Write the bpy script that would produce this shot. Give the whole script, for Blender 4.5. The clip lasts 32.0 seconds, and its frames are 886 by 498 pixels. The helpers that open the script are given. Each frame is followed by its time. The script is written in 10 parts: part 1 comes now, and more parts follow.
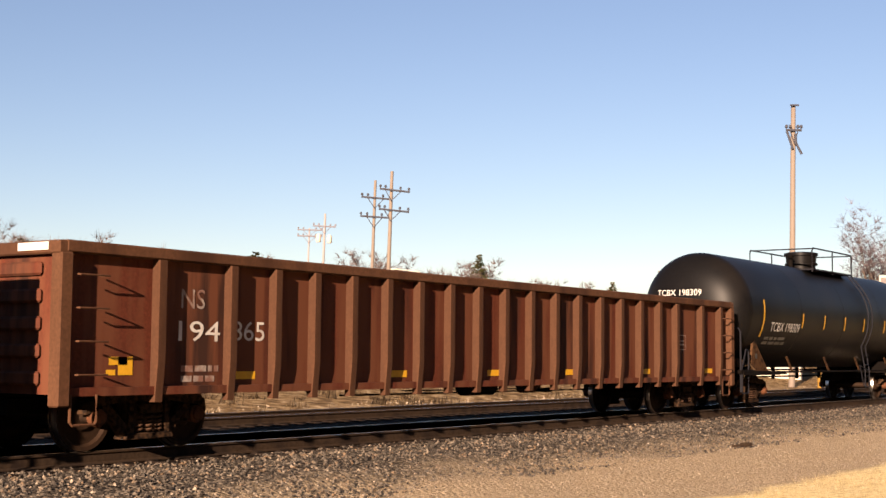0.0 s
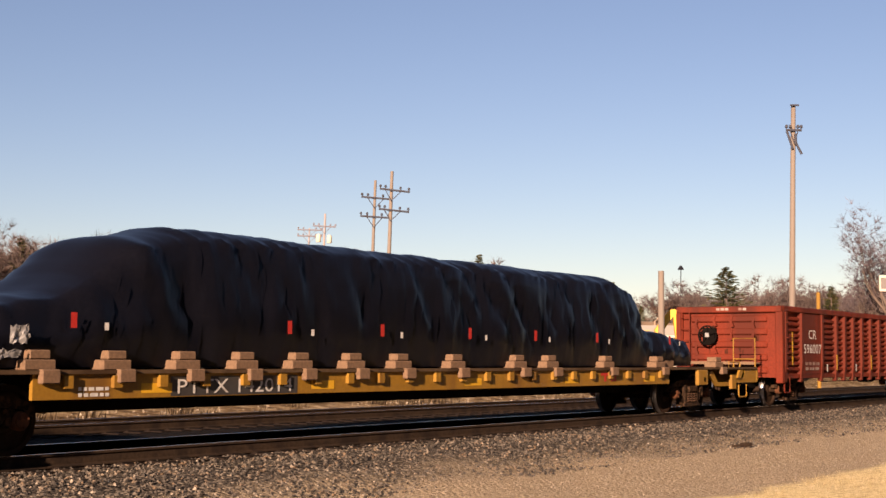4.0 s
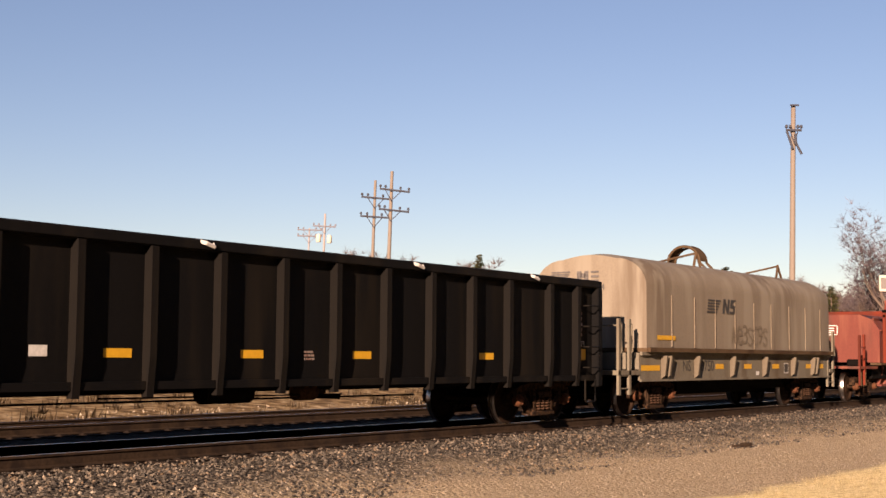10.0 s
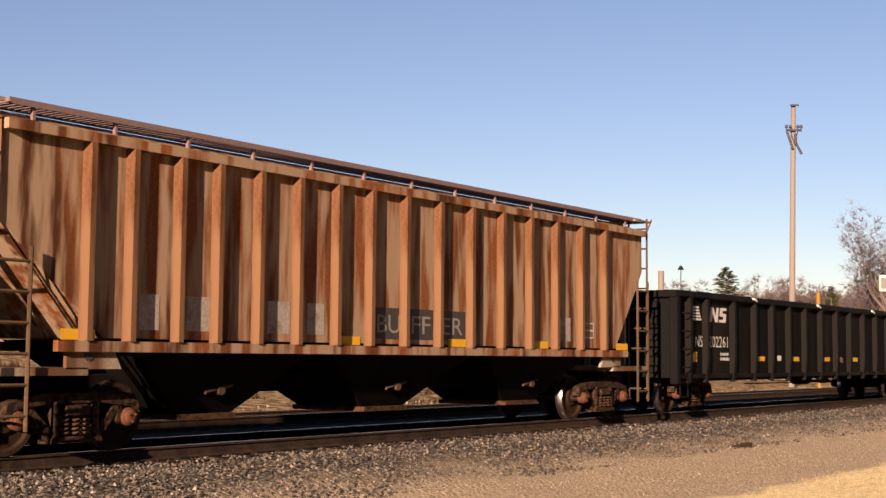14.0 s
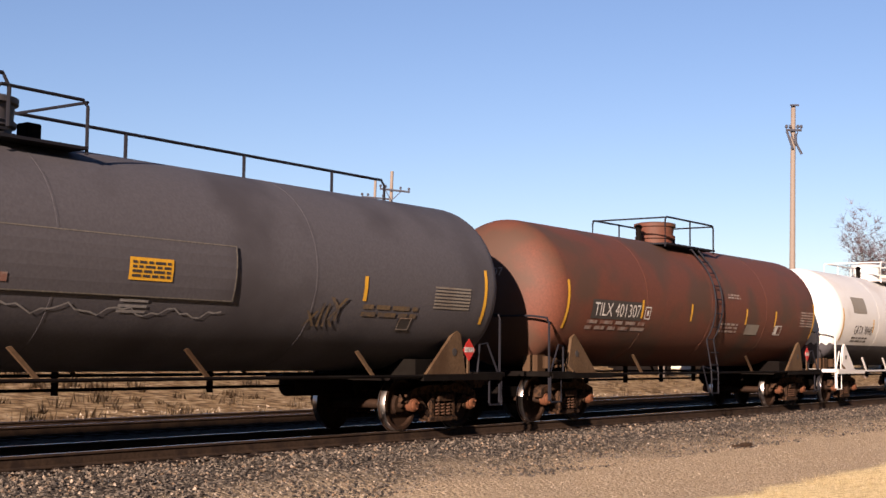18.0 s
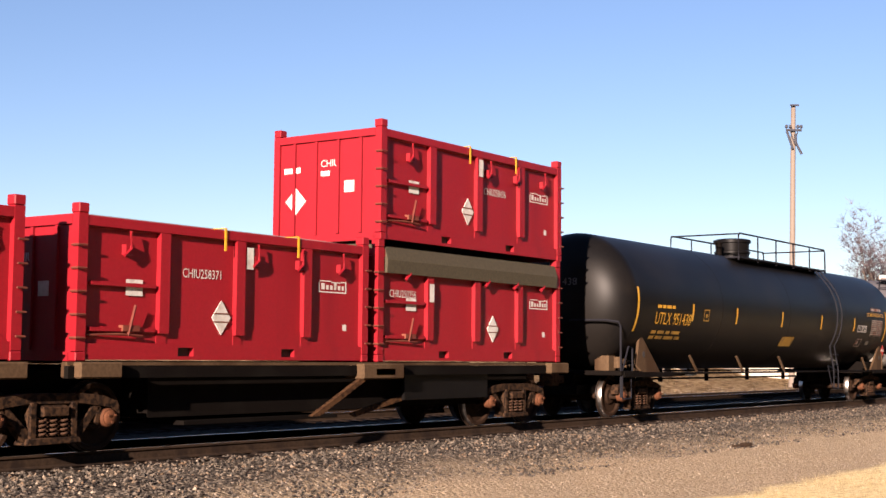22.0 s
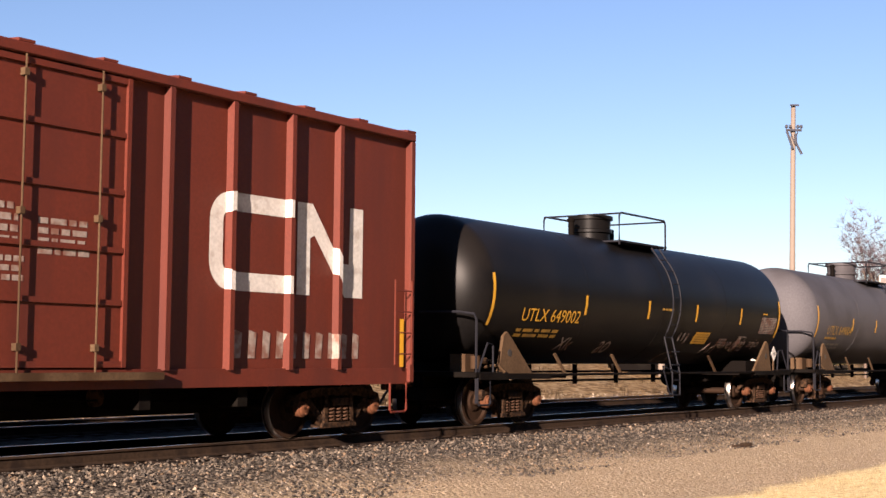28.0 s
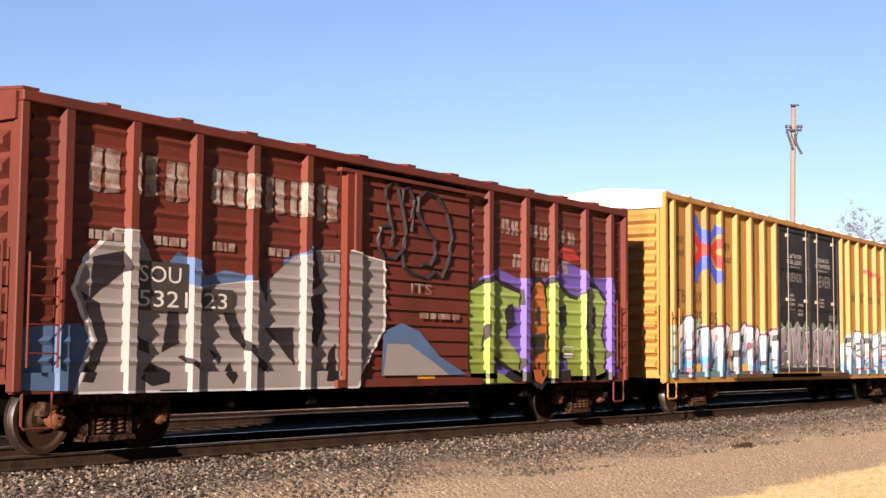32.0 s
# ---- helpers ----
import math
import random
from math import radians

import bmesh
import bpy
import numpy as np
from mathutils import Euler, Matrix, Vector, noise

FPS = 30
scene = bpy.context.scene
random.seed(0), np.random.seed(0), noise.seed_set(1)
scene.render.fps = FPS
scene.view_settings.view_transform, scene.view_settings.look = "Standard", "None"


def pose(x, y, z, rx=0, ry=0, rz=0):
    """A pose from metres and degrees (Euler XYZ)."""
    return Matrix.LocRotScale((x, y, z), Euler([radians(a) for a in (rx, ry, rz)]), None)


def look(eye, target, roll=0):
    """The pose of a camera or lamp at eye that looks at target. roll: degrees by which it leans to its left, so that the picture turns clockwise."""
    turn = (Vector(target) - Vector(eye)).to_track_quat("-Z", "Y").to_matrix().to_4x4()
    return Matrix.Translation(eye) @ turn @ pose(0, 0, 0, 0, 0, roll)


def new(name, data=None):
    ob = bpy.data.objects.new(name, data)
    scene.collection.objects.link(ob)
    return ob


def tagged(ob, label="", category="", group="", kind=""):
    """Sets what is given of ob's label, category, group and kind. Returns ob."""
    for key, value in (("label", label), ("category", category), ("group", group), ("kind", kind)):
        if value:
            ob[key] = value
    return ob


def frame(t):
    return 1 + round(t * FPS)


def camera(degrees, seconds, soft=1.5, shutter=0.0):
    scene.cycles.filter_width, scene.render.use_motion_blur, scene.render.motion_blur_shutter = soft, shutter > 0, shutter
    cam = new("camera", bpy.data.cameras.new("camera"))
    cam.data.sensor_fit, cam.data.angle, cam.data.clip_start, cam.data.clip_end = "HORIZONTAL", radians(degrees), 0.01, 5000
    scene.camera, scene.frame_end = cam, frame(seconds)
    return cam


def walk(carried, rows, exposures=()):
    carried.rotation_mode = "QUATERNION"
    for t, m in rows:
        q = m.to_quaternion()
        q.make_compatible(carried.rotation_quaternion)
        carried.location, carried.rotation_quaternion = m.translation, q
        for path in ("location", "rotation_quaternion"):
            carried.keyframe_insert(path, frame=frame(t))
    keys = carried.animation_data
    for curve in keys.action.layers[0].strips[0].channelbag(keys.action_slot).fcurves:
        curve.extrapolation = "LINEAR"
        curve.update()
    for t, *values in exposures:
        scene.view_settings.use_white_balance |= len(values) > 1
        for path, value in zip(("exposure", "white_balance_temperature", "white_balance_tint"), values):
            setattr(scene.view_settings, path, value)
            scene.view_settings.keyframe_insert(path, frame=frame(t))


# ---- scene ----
# Camera: held still beside the track. x runs along the track, y away from the camera, z = 0 on top of the rails.
EYE = Vector((0.0, -13.42, 1.30))
YAW, PITCH, ROLL = radians(35.07), radians(4.575), 0.489
AIM = Vector((math.cos(YAW) * math.cos(PITCH), math.sin(YAW) * math.cos(PITCH), math.sin(PITCH)))
cam = camera(36.53, 32.0)
HELD = look(EYE, EYE + AIM, ROLL)
walk(cam, [(0.0, HELD), (32.0, HELD)], exposures=[(0.0, 1.90, 6600, 27), (1.6, 1.64, 6650, 31), (14.0, 1.70, 6450, 31), (15.0, 1.88, 6350, 31), (17.5, 1.72, 5900, 29), (19.5, 1.97, 5850, 27), (32.0, 2.04, 5850, 27)])

# Low winter sun from behind the camera, down the track.
SUN_HIGH, SUN_TURN = radians(15.5), radians(16)
SUN_TRAVEL = Vector((math.cos(SUN_TURN) * math.cos(SUN_HIGH), math.sin(SUN_TURN) * math.cos(SUN_HIGH), -math.sin(SUN_HIGH)))
world = bpy.data.worlds.new("world")
scene.world = world
world.use_nodes = True
wn = world.node_tree
sky = wn.nodes.new("ShaderNodeTexSky")
sky.sky_type = "NISHITA"
sky.sun_disc = False
sky.sun_elevation = SUN_HIGH
sky.sun_rotation = math.atan2(-SUN_TRAVEL.x, -SUN_TRAVEL.y)
sky.air_density, sky.dust_density, sky.ozone_density = 1.0, 0.0, 1.8
wn.nodes["Background"].inputs[1].default_value = 0.033
wn.links.new(sky.outputs[0], wn.nodes["Background"].inputs[0])
sun = new("sun", bpy.data.lights.new("sun", "SUN"))
sun.data.energy, sun.data.angle, sun.data.color = 5.0, radians(0.6), (1.0, 0.80, 0.54)
sun.matrix_world = look((0, 0, 60), Vector((0, 0, 60)) + SUN_TRAVEL)


# How far the train has come at t seconds.
def train_at(t):
    u = (t - 16.0) / 16.0
    return -0.34 + 187.135 * u + 0.596 * u ** 2 - 1.8585 * u ** 3 + 0.3132 * u ** 4 + 1.1392 * u ** 5


# ---- materials ----
def material(name, color, rough=0.6, metal=0.0, vary=0.12, grain=22.0, blotch=1.2, bump=0.0, second=None, amount=0.35, streak=False, third=None, spec=0.3):
    """Painted, rusty or earthy surface: base colour with fine grain, broad blotches and a second colour in patches."""
    m = bpy.data.materials.new(name)
    m.use_nodes = True
    nt = m.node_tree
    bsdf = nt.nodes["Principled BSDF"]
    tc = nt.nodes.new("ShaderNodeTexCoord")
    mp = nt.nodes.new("ShaderNodeMapping")
    nt.links.new(tc.outputs["Object"], mp.inputs[0])
    if streak:
        mp.inputs["Scale"].default_value = (1.0, 1.0, 0.12)
    n1 = nt.nodes.new("ShaderNodeTexNoise")
    n1.inputs["Scale"].default_value, n1.inputs["Detail"].default_value = blotch, 6
    n2 = nt.nodes.new("ShaderNodeTexNoise")
    n2.inputs["Scale"].default_value, n2.inputs["Detail"].default_value = grain, 4
    nt.links.new(mp.outputs[0], n1.inputs[0])
    nt.links.new(tc.outputs["Object"], n2.inputs[0])
    ramp = nt.nodes.new("ShaderNodeValToRGB")
    ramp.color_ramp.elements[0].position, ramp.color_ramp.elements[1].position = 0.5 - 0.18, 0.5 + 0.22
    a = [c * (1 - vary) for c in color]
    b = [min(1, c * (1 + vary)) for c in color]
    ramp.color_ramp.elements[0].color, ramp.color_ramp.elements[1].color = (*a, 1), (*b, 1)
    nt.links.new(n2.outputs[0], ramp.inputs[0])
    out = ramp.outputs[0]
    for k, extra in enumerate((second, third)):
        if extra is None:
            continue
        r2 = nt.nodes.new("ShaderNodeValToRGB")
        lo = 0.62 - 0.35 * amount - 0.06 * k
        r2.color_ramp.elements[0].position, r2.color_ramp.elements[1].position = lo, lo + 0.14
        if k:
            n3 = nt.nodes.new("ShaderNodeTexNoise")
            n3.inputs["Scale"].default_value, n3.inputs["Detail"].default_value = blotch * 2.7, 8
            nt.links.new(mp.outputs[0], n3.inputs[0])
            nt.links.new(n3.outputs[0], r2.inputs[0])
        else:
            nt.links.new(n1.outputs[0], r2.inputs[0])
        mix = nt.nodes.new("ShaderNodeMix")
        mix.data_type = "RGBA"
        nt.links.new(r2.outputs[0], mix.inputs["Factor"])
        nt.links.new(out, mix.inputs[6])
        mix.inputs[7].default_value = (*extra, 1)
        out = mix.outputs[2]
    nt.links.new(out, bsdf.inputs["Base Color"])
    bsdf.inputs["Roughness"].default_value = rough
    bsdf.inputs["Metallic"].default_value = metal
    bsdf.inputs["Specular IOR Level"].default_value = spec
    if bump:
        bp = nt.nodes.new("ShaderNodeBump")
        bp.inputs["Strength"].default_value, bp.inputs["Distance"].default_value = bump, 0.02
        nt.links.new(n2.outputs[0], bp.inputs["Height"])
        nt.links.new(bp.outputs[0], bsdf.inputs["Normal"])
    return m


M = {}
M["rust_red"] = material("oxide_red_paint", (0.099, 0.020, 0.011), 0.7, second=(0.050, 0.018, 0.011), third=(0.129, 0.036, 0.019), streak=True, amount=0.3)
M["brown_steel"] = material("weathered_brown_steel", (0.070, 0.018, 0.009), 0.75, vary=0.2, second=(0.028, 0.012, 0.008), third=(0.085, 0.030, 0.015), streak=True, amount=0.42, spec=0.12)
M["tan_edge"] = material("sandy_dirty_steel", (0.066, 0.041, 0.022), 0.8, vary=0.2, second=(0.036, 0.020, 0.010), streak=True, amount=0.4, spec=0.1)
M["rust_tan"] = material("rust_stained_tan_steel", (0.068, 0.031, 0.016), 0.8, vary=0.2, second=(0.036, 0.016, 0.009), streak=True, amount=0.4, spec=0.1)
M["bright_red"] = material("orange_red_paint", (0.110, 0.0165, 0.0065), 0.65, vary=0.2, second=(0.062, 0.012, 0.006), streak=True, amount=0.5, spec=0.12)
M["yellow_paint"] = material("yellow_paint", (0.191, 0.097, 0.009), 0.55, second=(0.117, 0.055, 0.010), streak=True, amount=0.3)
M["golden"] = material("golden_yellow_paint", (0.259, 0.136, 0.027), 0.55, second=(0.188, 0.094, 0.020), streak=True, amount=0.25)
M["hood_grey"] = material("pale_grey_fibreglass", (0.172, 0.157, 0.130), 0.65, vary=0.06, second=(0.142, 0.126, 0.102), streak=True, amount=0.35, spec=0.2)
M["worn_hood"] = material("dirty_tan_grey_fibreglass", (0.150, 0.122, 0.090), 0.7, vary=0.08, second=(0.105, 0.080, 0.056), blotch=0.8, streak=True, amount=0.3, third=(0.175, 0.148, 0.112), spec=0.15)
M["mud_grey"] = material("muddy_grey_car_paint", (0.120, 0.103, 0.076), 0.7, vary=0.12, second=(0.078, 0.058, 0.038), streak=True, amount=0.35, spec=0.12)
M["hood_stain"] = material("brown_grime", (0.120, 0.095, 0.068), 0.8, vary=0.2, second=(0.145, 0.117, 0.086), blotch=3, amount=0.45, spec=0.1)
M["car_grey"] = material("grey_car_paint", (0.155, 0.139, 0.115), 0.6, vary=0.1, second=(0.114, 0.096, 0.078), streak=True, amount=0.3)
M["black_car"] = material("black_car_paint", (0.0045, 0.0042, 0.0042), 0.6, second=(0.010, 0.008, 0.006), streak=True, amount=0.35, spec=0.05)
M["black_tank"] = material("black_tank_paint", (0.0042, 0.0038, 0.0038), 0.42, vary=0.15, second=(0.0072, 0.0060, 0.0052), blotch=0.6, amount=0.4, spec=0.09)
M["grey_tank"] = material("dusty_grey_tank_paint", (0.060, 0.057, 0.062), 0.6, vary=0.1, second=(0.043, 0.040, 0.043), blotch=0.5, amount=0.4, spec=0.10)
M["brown_tank"] = material("rusted_brown_tank_paint", (0.076, 0.024, 0.012), 0.7, vary=0.15, second=(0.048, 0.024, 0.014), blotch=0.7, amount=0.45)
M["white_tank"] = material("white_tank_paint", (0.460, 0.459, 0.439), 0.5, vary=0.03, second=(0.401, 0.384, 0.355), blotch=0.7, amount=0.2)
M["hopper_grey"] = material("warm_grey_hopper_paint", (0.205, 0.181, 0.153), 0.6, vary=0.06, second=(0.172, 0.149, 0.126), streak=True, amount=0.3)
M["hopper_rust"] = material("streaked_rusty_hopper_side", (0.145, 0.050, 0.016), 0.75, vary=0.22, blotch=1.6, second=(0.052, 0.018, 0.007), third=(0.225, 0.150, 0.092), streak=True, amount=0.40, spec=0.1)
M["pale_rust"] = material("tan_paint_with_rust", (0.215, 0.165, 0.115), 0.7, vary=0.15, second=(0.085, 0.043, 0.021), streak=True, amount=0.45, spec=0.12)
M["hopper_post"] = material("dark_rusty_side_post", (0.095, 0.038, 0.015), 0.8, vary=0.3, second=(0.030, 0.012, 0.006), third=(0.12, 0.062, 0.030), streak=True, amount=0.45, spec=0.08)
M["rose_grey"] = material("faded_rose_walkway_steel", (0.13, 0.085, 0.075), 0.7)
M["box_red"] = material("freight_red_paint", (0.080, 0.014, 0.006), 0.6, vary=0.12, second=(0.057, 0.011, 0.006), streak=True, amount=0.3)
M["sou_red"] = material("faded_boxcar_red", (0.078, 0.014, 0.006), 0.65, vary=0.15, second=(0.055, 0.011, 0.005), streak=True, amount=0.35)
M["container_red"] = material("crimson_container_paint", (0.190, 0.006, 0.010), 0.45, vary=0.08, second=(0.147, 0.005, 0.009), streak=True, amount=0.25)
M["soot"] = material("brown_black_soot", (0.030, 0.010, 0.006), 0.85, vary=0.3, second=(0.055, 0.014, 0.007), blotch=5, amount=0.45, spec=0.06)
# near-black: shade beneath the cars is put into this steel's colour
M["under"] = material("shade_dark_underframe_steel", (0.004, 0.003, 0.0025), 0.8, second=(0.006, 0.005, 0.004), amount=0.3, spec=0.04)
M["truck"] = material("rusty_cast_truck_steel", (0.031, 0.015, 0.008), 0.85, vary=0.45, second=(0.009, 0.006, 0.004), third=(0.055, 0.028, 0.013), blotch=5, amount=0.45, bump=0.3, spec=0.05)
# car-body shade is put into the frames' colour; the sunlit springs stay lighter
M["frame_steel"] = material("shade_dark_cast_frame_steel", (0.016, 0.010, 0.007), 0.85, vary=0.5, second=(0.006, 0.004, 0.003), third=(0.040, 0.022, 0.012), blotch=6, amount=0.35, bump=0.3, spec=0.05)
M["spring"] = material("rusty_spring_steel", (0.060, 0.032, 0.019), 0.8, vary=0.3, second=(0.030, 0.016, 0.010), blotch=9, spec=0.08)
M["cap"] = material("rusty_orange_bearing_cap", (0.082, 0.032, 0.015), 0.8, second=(0.047, 0.022, 0.012), blotch=8, spec=0.1)
M["wheel"] = material("worn_wheel_steel", (0.022, 0.012, 0.007), 0.7, second=(0.014, 0.008, 0.005), blotch=6, spec=0.08)
M["tread"] = material("polished_tread_steel", (0.50, 0.46, 0.42), 0.28, metal=1.0, vary=0.08)
M["axle"] = material("greasy_axle_steel", (0.022, 0.018, 0.016), 0.6)
M["railhead"] = material("polished_rail_head", (0.45, 0.45, 0.46), 0.25, metal=1.0, vary=0.08)
M["rail"] = material("rusty_rail_steel", (0.030, 0.019, 0.012), 0.85, vary=0.3, blotch=3, second=(0.017, 0.011, 0.008), spec=0.08)
M["tie"] = material("weathered_timber_tie", (0.013, 0.009, 0.007), 0.9, vary=0.3, bump=0.4, spec=0.05)
M["white"] = material("white_stencil_paint", (0.434, 0.415, 0.384), 0.7, vary=0.12, second=(0.310, 0.279, 0.248), blotch=4, amount=0.2)
M["faded_white"] = material("faded_white_stencil", (0.214, 0.173, 0.148), 0.75, vary=0.2, second=(0.143, 0.071, 0.051), blotch=5, amount=0.45)
M["yellow"] = material("yellow_reflective_strip", (0.465, 0.248, 0.012), 0.4, vary=0.08)
M["black"] = material("black_stencil_paint", (0.03, 0.027, 0.025), 0.6)
M["dark_grey_text"] = material("dark_stencil_paint", (0.075, 0.066, 0.06), 0.6, vary=0.3)
M["red"] = material("red_sign_paint", (0.300, 0.018, 0.012), 0.5)
M["blue"] = material("blue_sign_paint", (0.03, 0.06, 0.35), 0.5)
M["gold_text"] = material("amber_stencil_paint", (0.294, 0.168, 0.021), 0.6, vary=0.2, second=(0.175, 0.105, 0.028), blotch=5)
M["ghost_gold"] = material("worn_amber_stencil", (0.150, 0.090, 0.022), 0.65, vary=0.25, second=(0.090, 0.062, 0.030), blotch=5)
M["sp_plum"] = material("plum_spray_paint", (0.085, 0.016, 0.036), 0.6, vary=0.2)
M["ghost_tan"] = material("faint_brown_spray_paint", (0.168, 0.148, 0.124), 0.7, vary=0.2)
M["ghost_white"] = material("rubbed_pale_paint", (0.228, 0.198, 0.168), 0.75, vary=0.2, second=(0.150, 0.096, 0.066), blotch=4)
M["ghost_grey"] = material("faint_grey_spray_paint", (0.17, 0.165, 0.16), 0.7, vary=0.2)
M["ghost_amber"] = material("faded_amber_paint", (0.095, 0.066, 0.035), 0.7, vary=0.25, second=(0.062, 0.050, 0.042), blotch=5, amount=0.45)
M["dark_brown"] = material("dark_brown_stencil", (0.06, 0.035, 0.022), 0.65, vary=0.2)
M["ghost"] = material("rubbed_stencil_paint", (0.10, 0.09, 0.075), 0.7, vary=0.3)
M["tarp"] = material("black_plastic_tarpaulin", (0.0035, 0.0035, 0.0055), 0.32, vary=0.15, blotch=2, spec=0.10)
M["silver"] = material("torn_silvery_tarp_lining", (0.210, 0.203, 0.196), 0.4, second=(0.035, 0.035, 0.035), blotch=3, amount=0.4)
M["timber"] = material("pale_timber_dunnage", (0.124, 0.073, 0.041), 0.8, vary=0.2)
M["rail_grey"] = material("dark_grey_pipe_paint", (0.010, 0.010, 0.013), 0.6, spec=0.1)
M["white_pipe"] = material("white_pipe_paint", (0.422, 0.409, 0.384), 0.5, vary=0.08)
M["dark_tarp"] = material("dark_roll_tarp", (0.010, 0.009, 0.009), 0.7, vary=0.3)
M["olive_tarp"] = material("olive_roll_tarp", (0.045, 0.037, 0.021), 0.75, vary=0.2)
M["grey_tarp"] = material("grey_canvas_cover", (0.180, 0.168, 0.150), 0.85, vary=0.2)
M["door_black"] = material("black_plug_door_paint", (0.011, 0.010, 0.011), 0.5, second=(0.022, 0.020, 0.020), amount=0.3, spec=0.15)
M["concrete"] = material("pale_concrete", (0.280, 0.252, 0.210), 0.9, bump=0.2)


# ---- mesh tools ----
def box(bm, x0, x1, y0, y1, z0, z1):
    """A block between two corners."""
    v = [bm.verts.new((x, y, z)) for x in (x0, x1) for y in (y0, y1) for z in (z0, z1)]
    for q in ((0, 1, 3, 2), (4, 6, 7, 5), (0, 4, 5, 1), (2, 3, 7, 6), (0, 2, 6, 4), (1, 5, 7, 3)):
        bm.faces.new([v[i] for i in q])
    return v


def prism(bm, pts, axis, a, b):
    """A polygon of two-coordinate points, extruded along an axis from a to b."""
    def at(p, s):
        return {"x": (s, p[0], p[1]), "y": (p[0], s, p[1]), "z": (p[0], p[1], s)}[axis]
    n = len(pts)
    lo = [bm.verts.new(at(p, a)) for p in pts]
    hi = [bm.verts.new(at(p, b)) for p in pts]
    for i in range(n):
        bm.faces.new((lo[i], lo[(i + 1) % n], hi[(i + 1) % n], hi[i]))
    bm.faces.new(lo[::-1])
    bm.faces.new(hi)


def tube(bm, path, r, sides=8):
    """A round bar along a path of points."""
    pts = [Vector(p) for p in path]
    rings = []
    for i, p in enumerate(pts):
        d = (pts[min(i + 1, len(pts) - 1)] - pts[max(i - 1, 0)]).normalized()
        a = d.cross(Vector((0, 0, 1)))
        if a.length < 0.05:
            a = d.cross(Vector((1, 0, 0)))
        a.normalize()
        b = d.cross(a)
        rr = r[i] if isinstance(r, (list, tuple)) else r
        rings.append([bm.verts.new(p + rr * (math.cos(k * math.tau / sides) * a + math.sin(k * math.tau / sides) * b)) for k in range(sides)])
    for q, s in zip(rings, rings[1:]):
        for k in range(sides):
            bm.faces.new((q[k], q[(k + 1) % sides], s[(k + 1) % sides], s[k]))
    bm.faces.new(rings[0][::-1])
    bm.faces.new(rings[-1])


def lathe(bm, profile, axis="y", sides=28, center=(0, 0, 0)):
    """Turn a profile of (along, radius) round an axis."""
    c = Vector(center)
    rings = []
    for along, r in profile:
        ring = []
        for k in range(sides):
            a = k * math.tau / sides
            co = (r * math.cos(a), along, r * math.sin(a)) if axis == "y" else ((along, r * math.cos(a), r * math.sin(a)) if axis == "x" else (r * math.cos(a), r * math.sin(a), along))
            ring.append(bm.verts.new(c + Vector(co)))
        rings.append(ring)
    for q, s in zip(rings, rings[1:]):
        for k in range(sides):
            bm.faces.new((q[k], q[(k + 1) % sides], s[(k + 1) % sides], s[k]))
    bm.faces.new(rings[0][::-1])
    bm.faces.new(rings[-1])


def finish(bm, name, mats, smooth=None, bevel=0.0):
    if bevel:
        bmesh.ops.bevel(bm, geom=list(bm.edges), offset=bevel, segments=1, affect="EDGES")
    bmesh.ops.recalc_face_normals(bm, faces=bm.faces)
    me = bpy.data.meshes.new(name)
    bm.to_mesh(me)
    bm.free()
    for m in mats if isinstance(mats, (list, tuple)) else [mats]:
        me.materials.append(m)
    if smooth is not None:
        me.shade_smooth()
        me.set_sharp_from_angle(angle=radians(smooth))
    return me


def part(name, bm, mat, parent, label="", smooth=None, bevel=0.0):
    """One mesh object under a thing or a part."""
    ob = new(name, finish(bm, name, mat, smooth, bevel) if isinstance(bm, bmesh.types.BMesh) else bm)
    ob.parent = parent
    return tagged(ob, label)


def thing(name, label, category, group="", kind="", at=(0, 0, 0)):
    ob = new(name)
    ob.location = at
    ob.empty_display_size = 0.3
    return tagged(ob, label, category, group, kind)


def solid(name, bm, mat, label, category, group="", kind="", smooth=None):
    return tagged(new(name, finish(bm, name, mat, smooth)), label, category, group, kind)


def boxes(name, rows, mat, parent, label="", bevel=0.0):
    bm = bmesh.new()
    for r in rows:
        box(bm, *r)
    return part(name, bm, mat, parent, label, bevel=bevel)


def letters(s, height, width=None):
    """Mesh of a line of writing, standing in the xz plane, its lower left corner at the origin."""
    cu = bpy.data.curves.new("writing", "FONT")
    cu.body, cu.size, cu.extrude, cu.resolution_u = s, 1.0, 0.0, 3
    ob = bpy.data.objects.new("writing", cu)
    scene.collection.objects.link(ob)
    bpy.context.view_layer.update()
    me = bpy.data.meshes.new_from_object(ob)
    bpy.data.objects.remove(ob)
    co = np.array([v.co[:] for v in me.vertices])
    lo, hi = co.min(0), co.max(0)
    kz = height / max(0.01, hi[1] - lo[1])
    kx = width / (hi[0] - lo[0]) if width else kz * 0.85
    bm = bmesh.new()
    bm.from_mesh(me)
    for v in bm.verts:
        v.co = Vector(((v.co.x - lo[0]) * kx, 0, (v.co.y - lo[1]) * kz))
    return bm, (hi[0] - lo[0]) * kx


def skin(side, x, z):
    """Depth of a car's near side at a place: a plane, or a round tank (radius, centre height)."""
    if callable(side):
        return side(x, z)
    if isinstance(side, tuple):
        r, cz = side
        return -math.sqrt(max(0.0, r * r - (z - cz) ** 2))
    return side


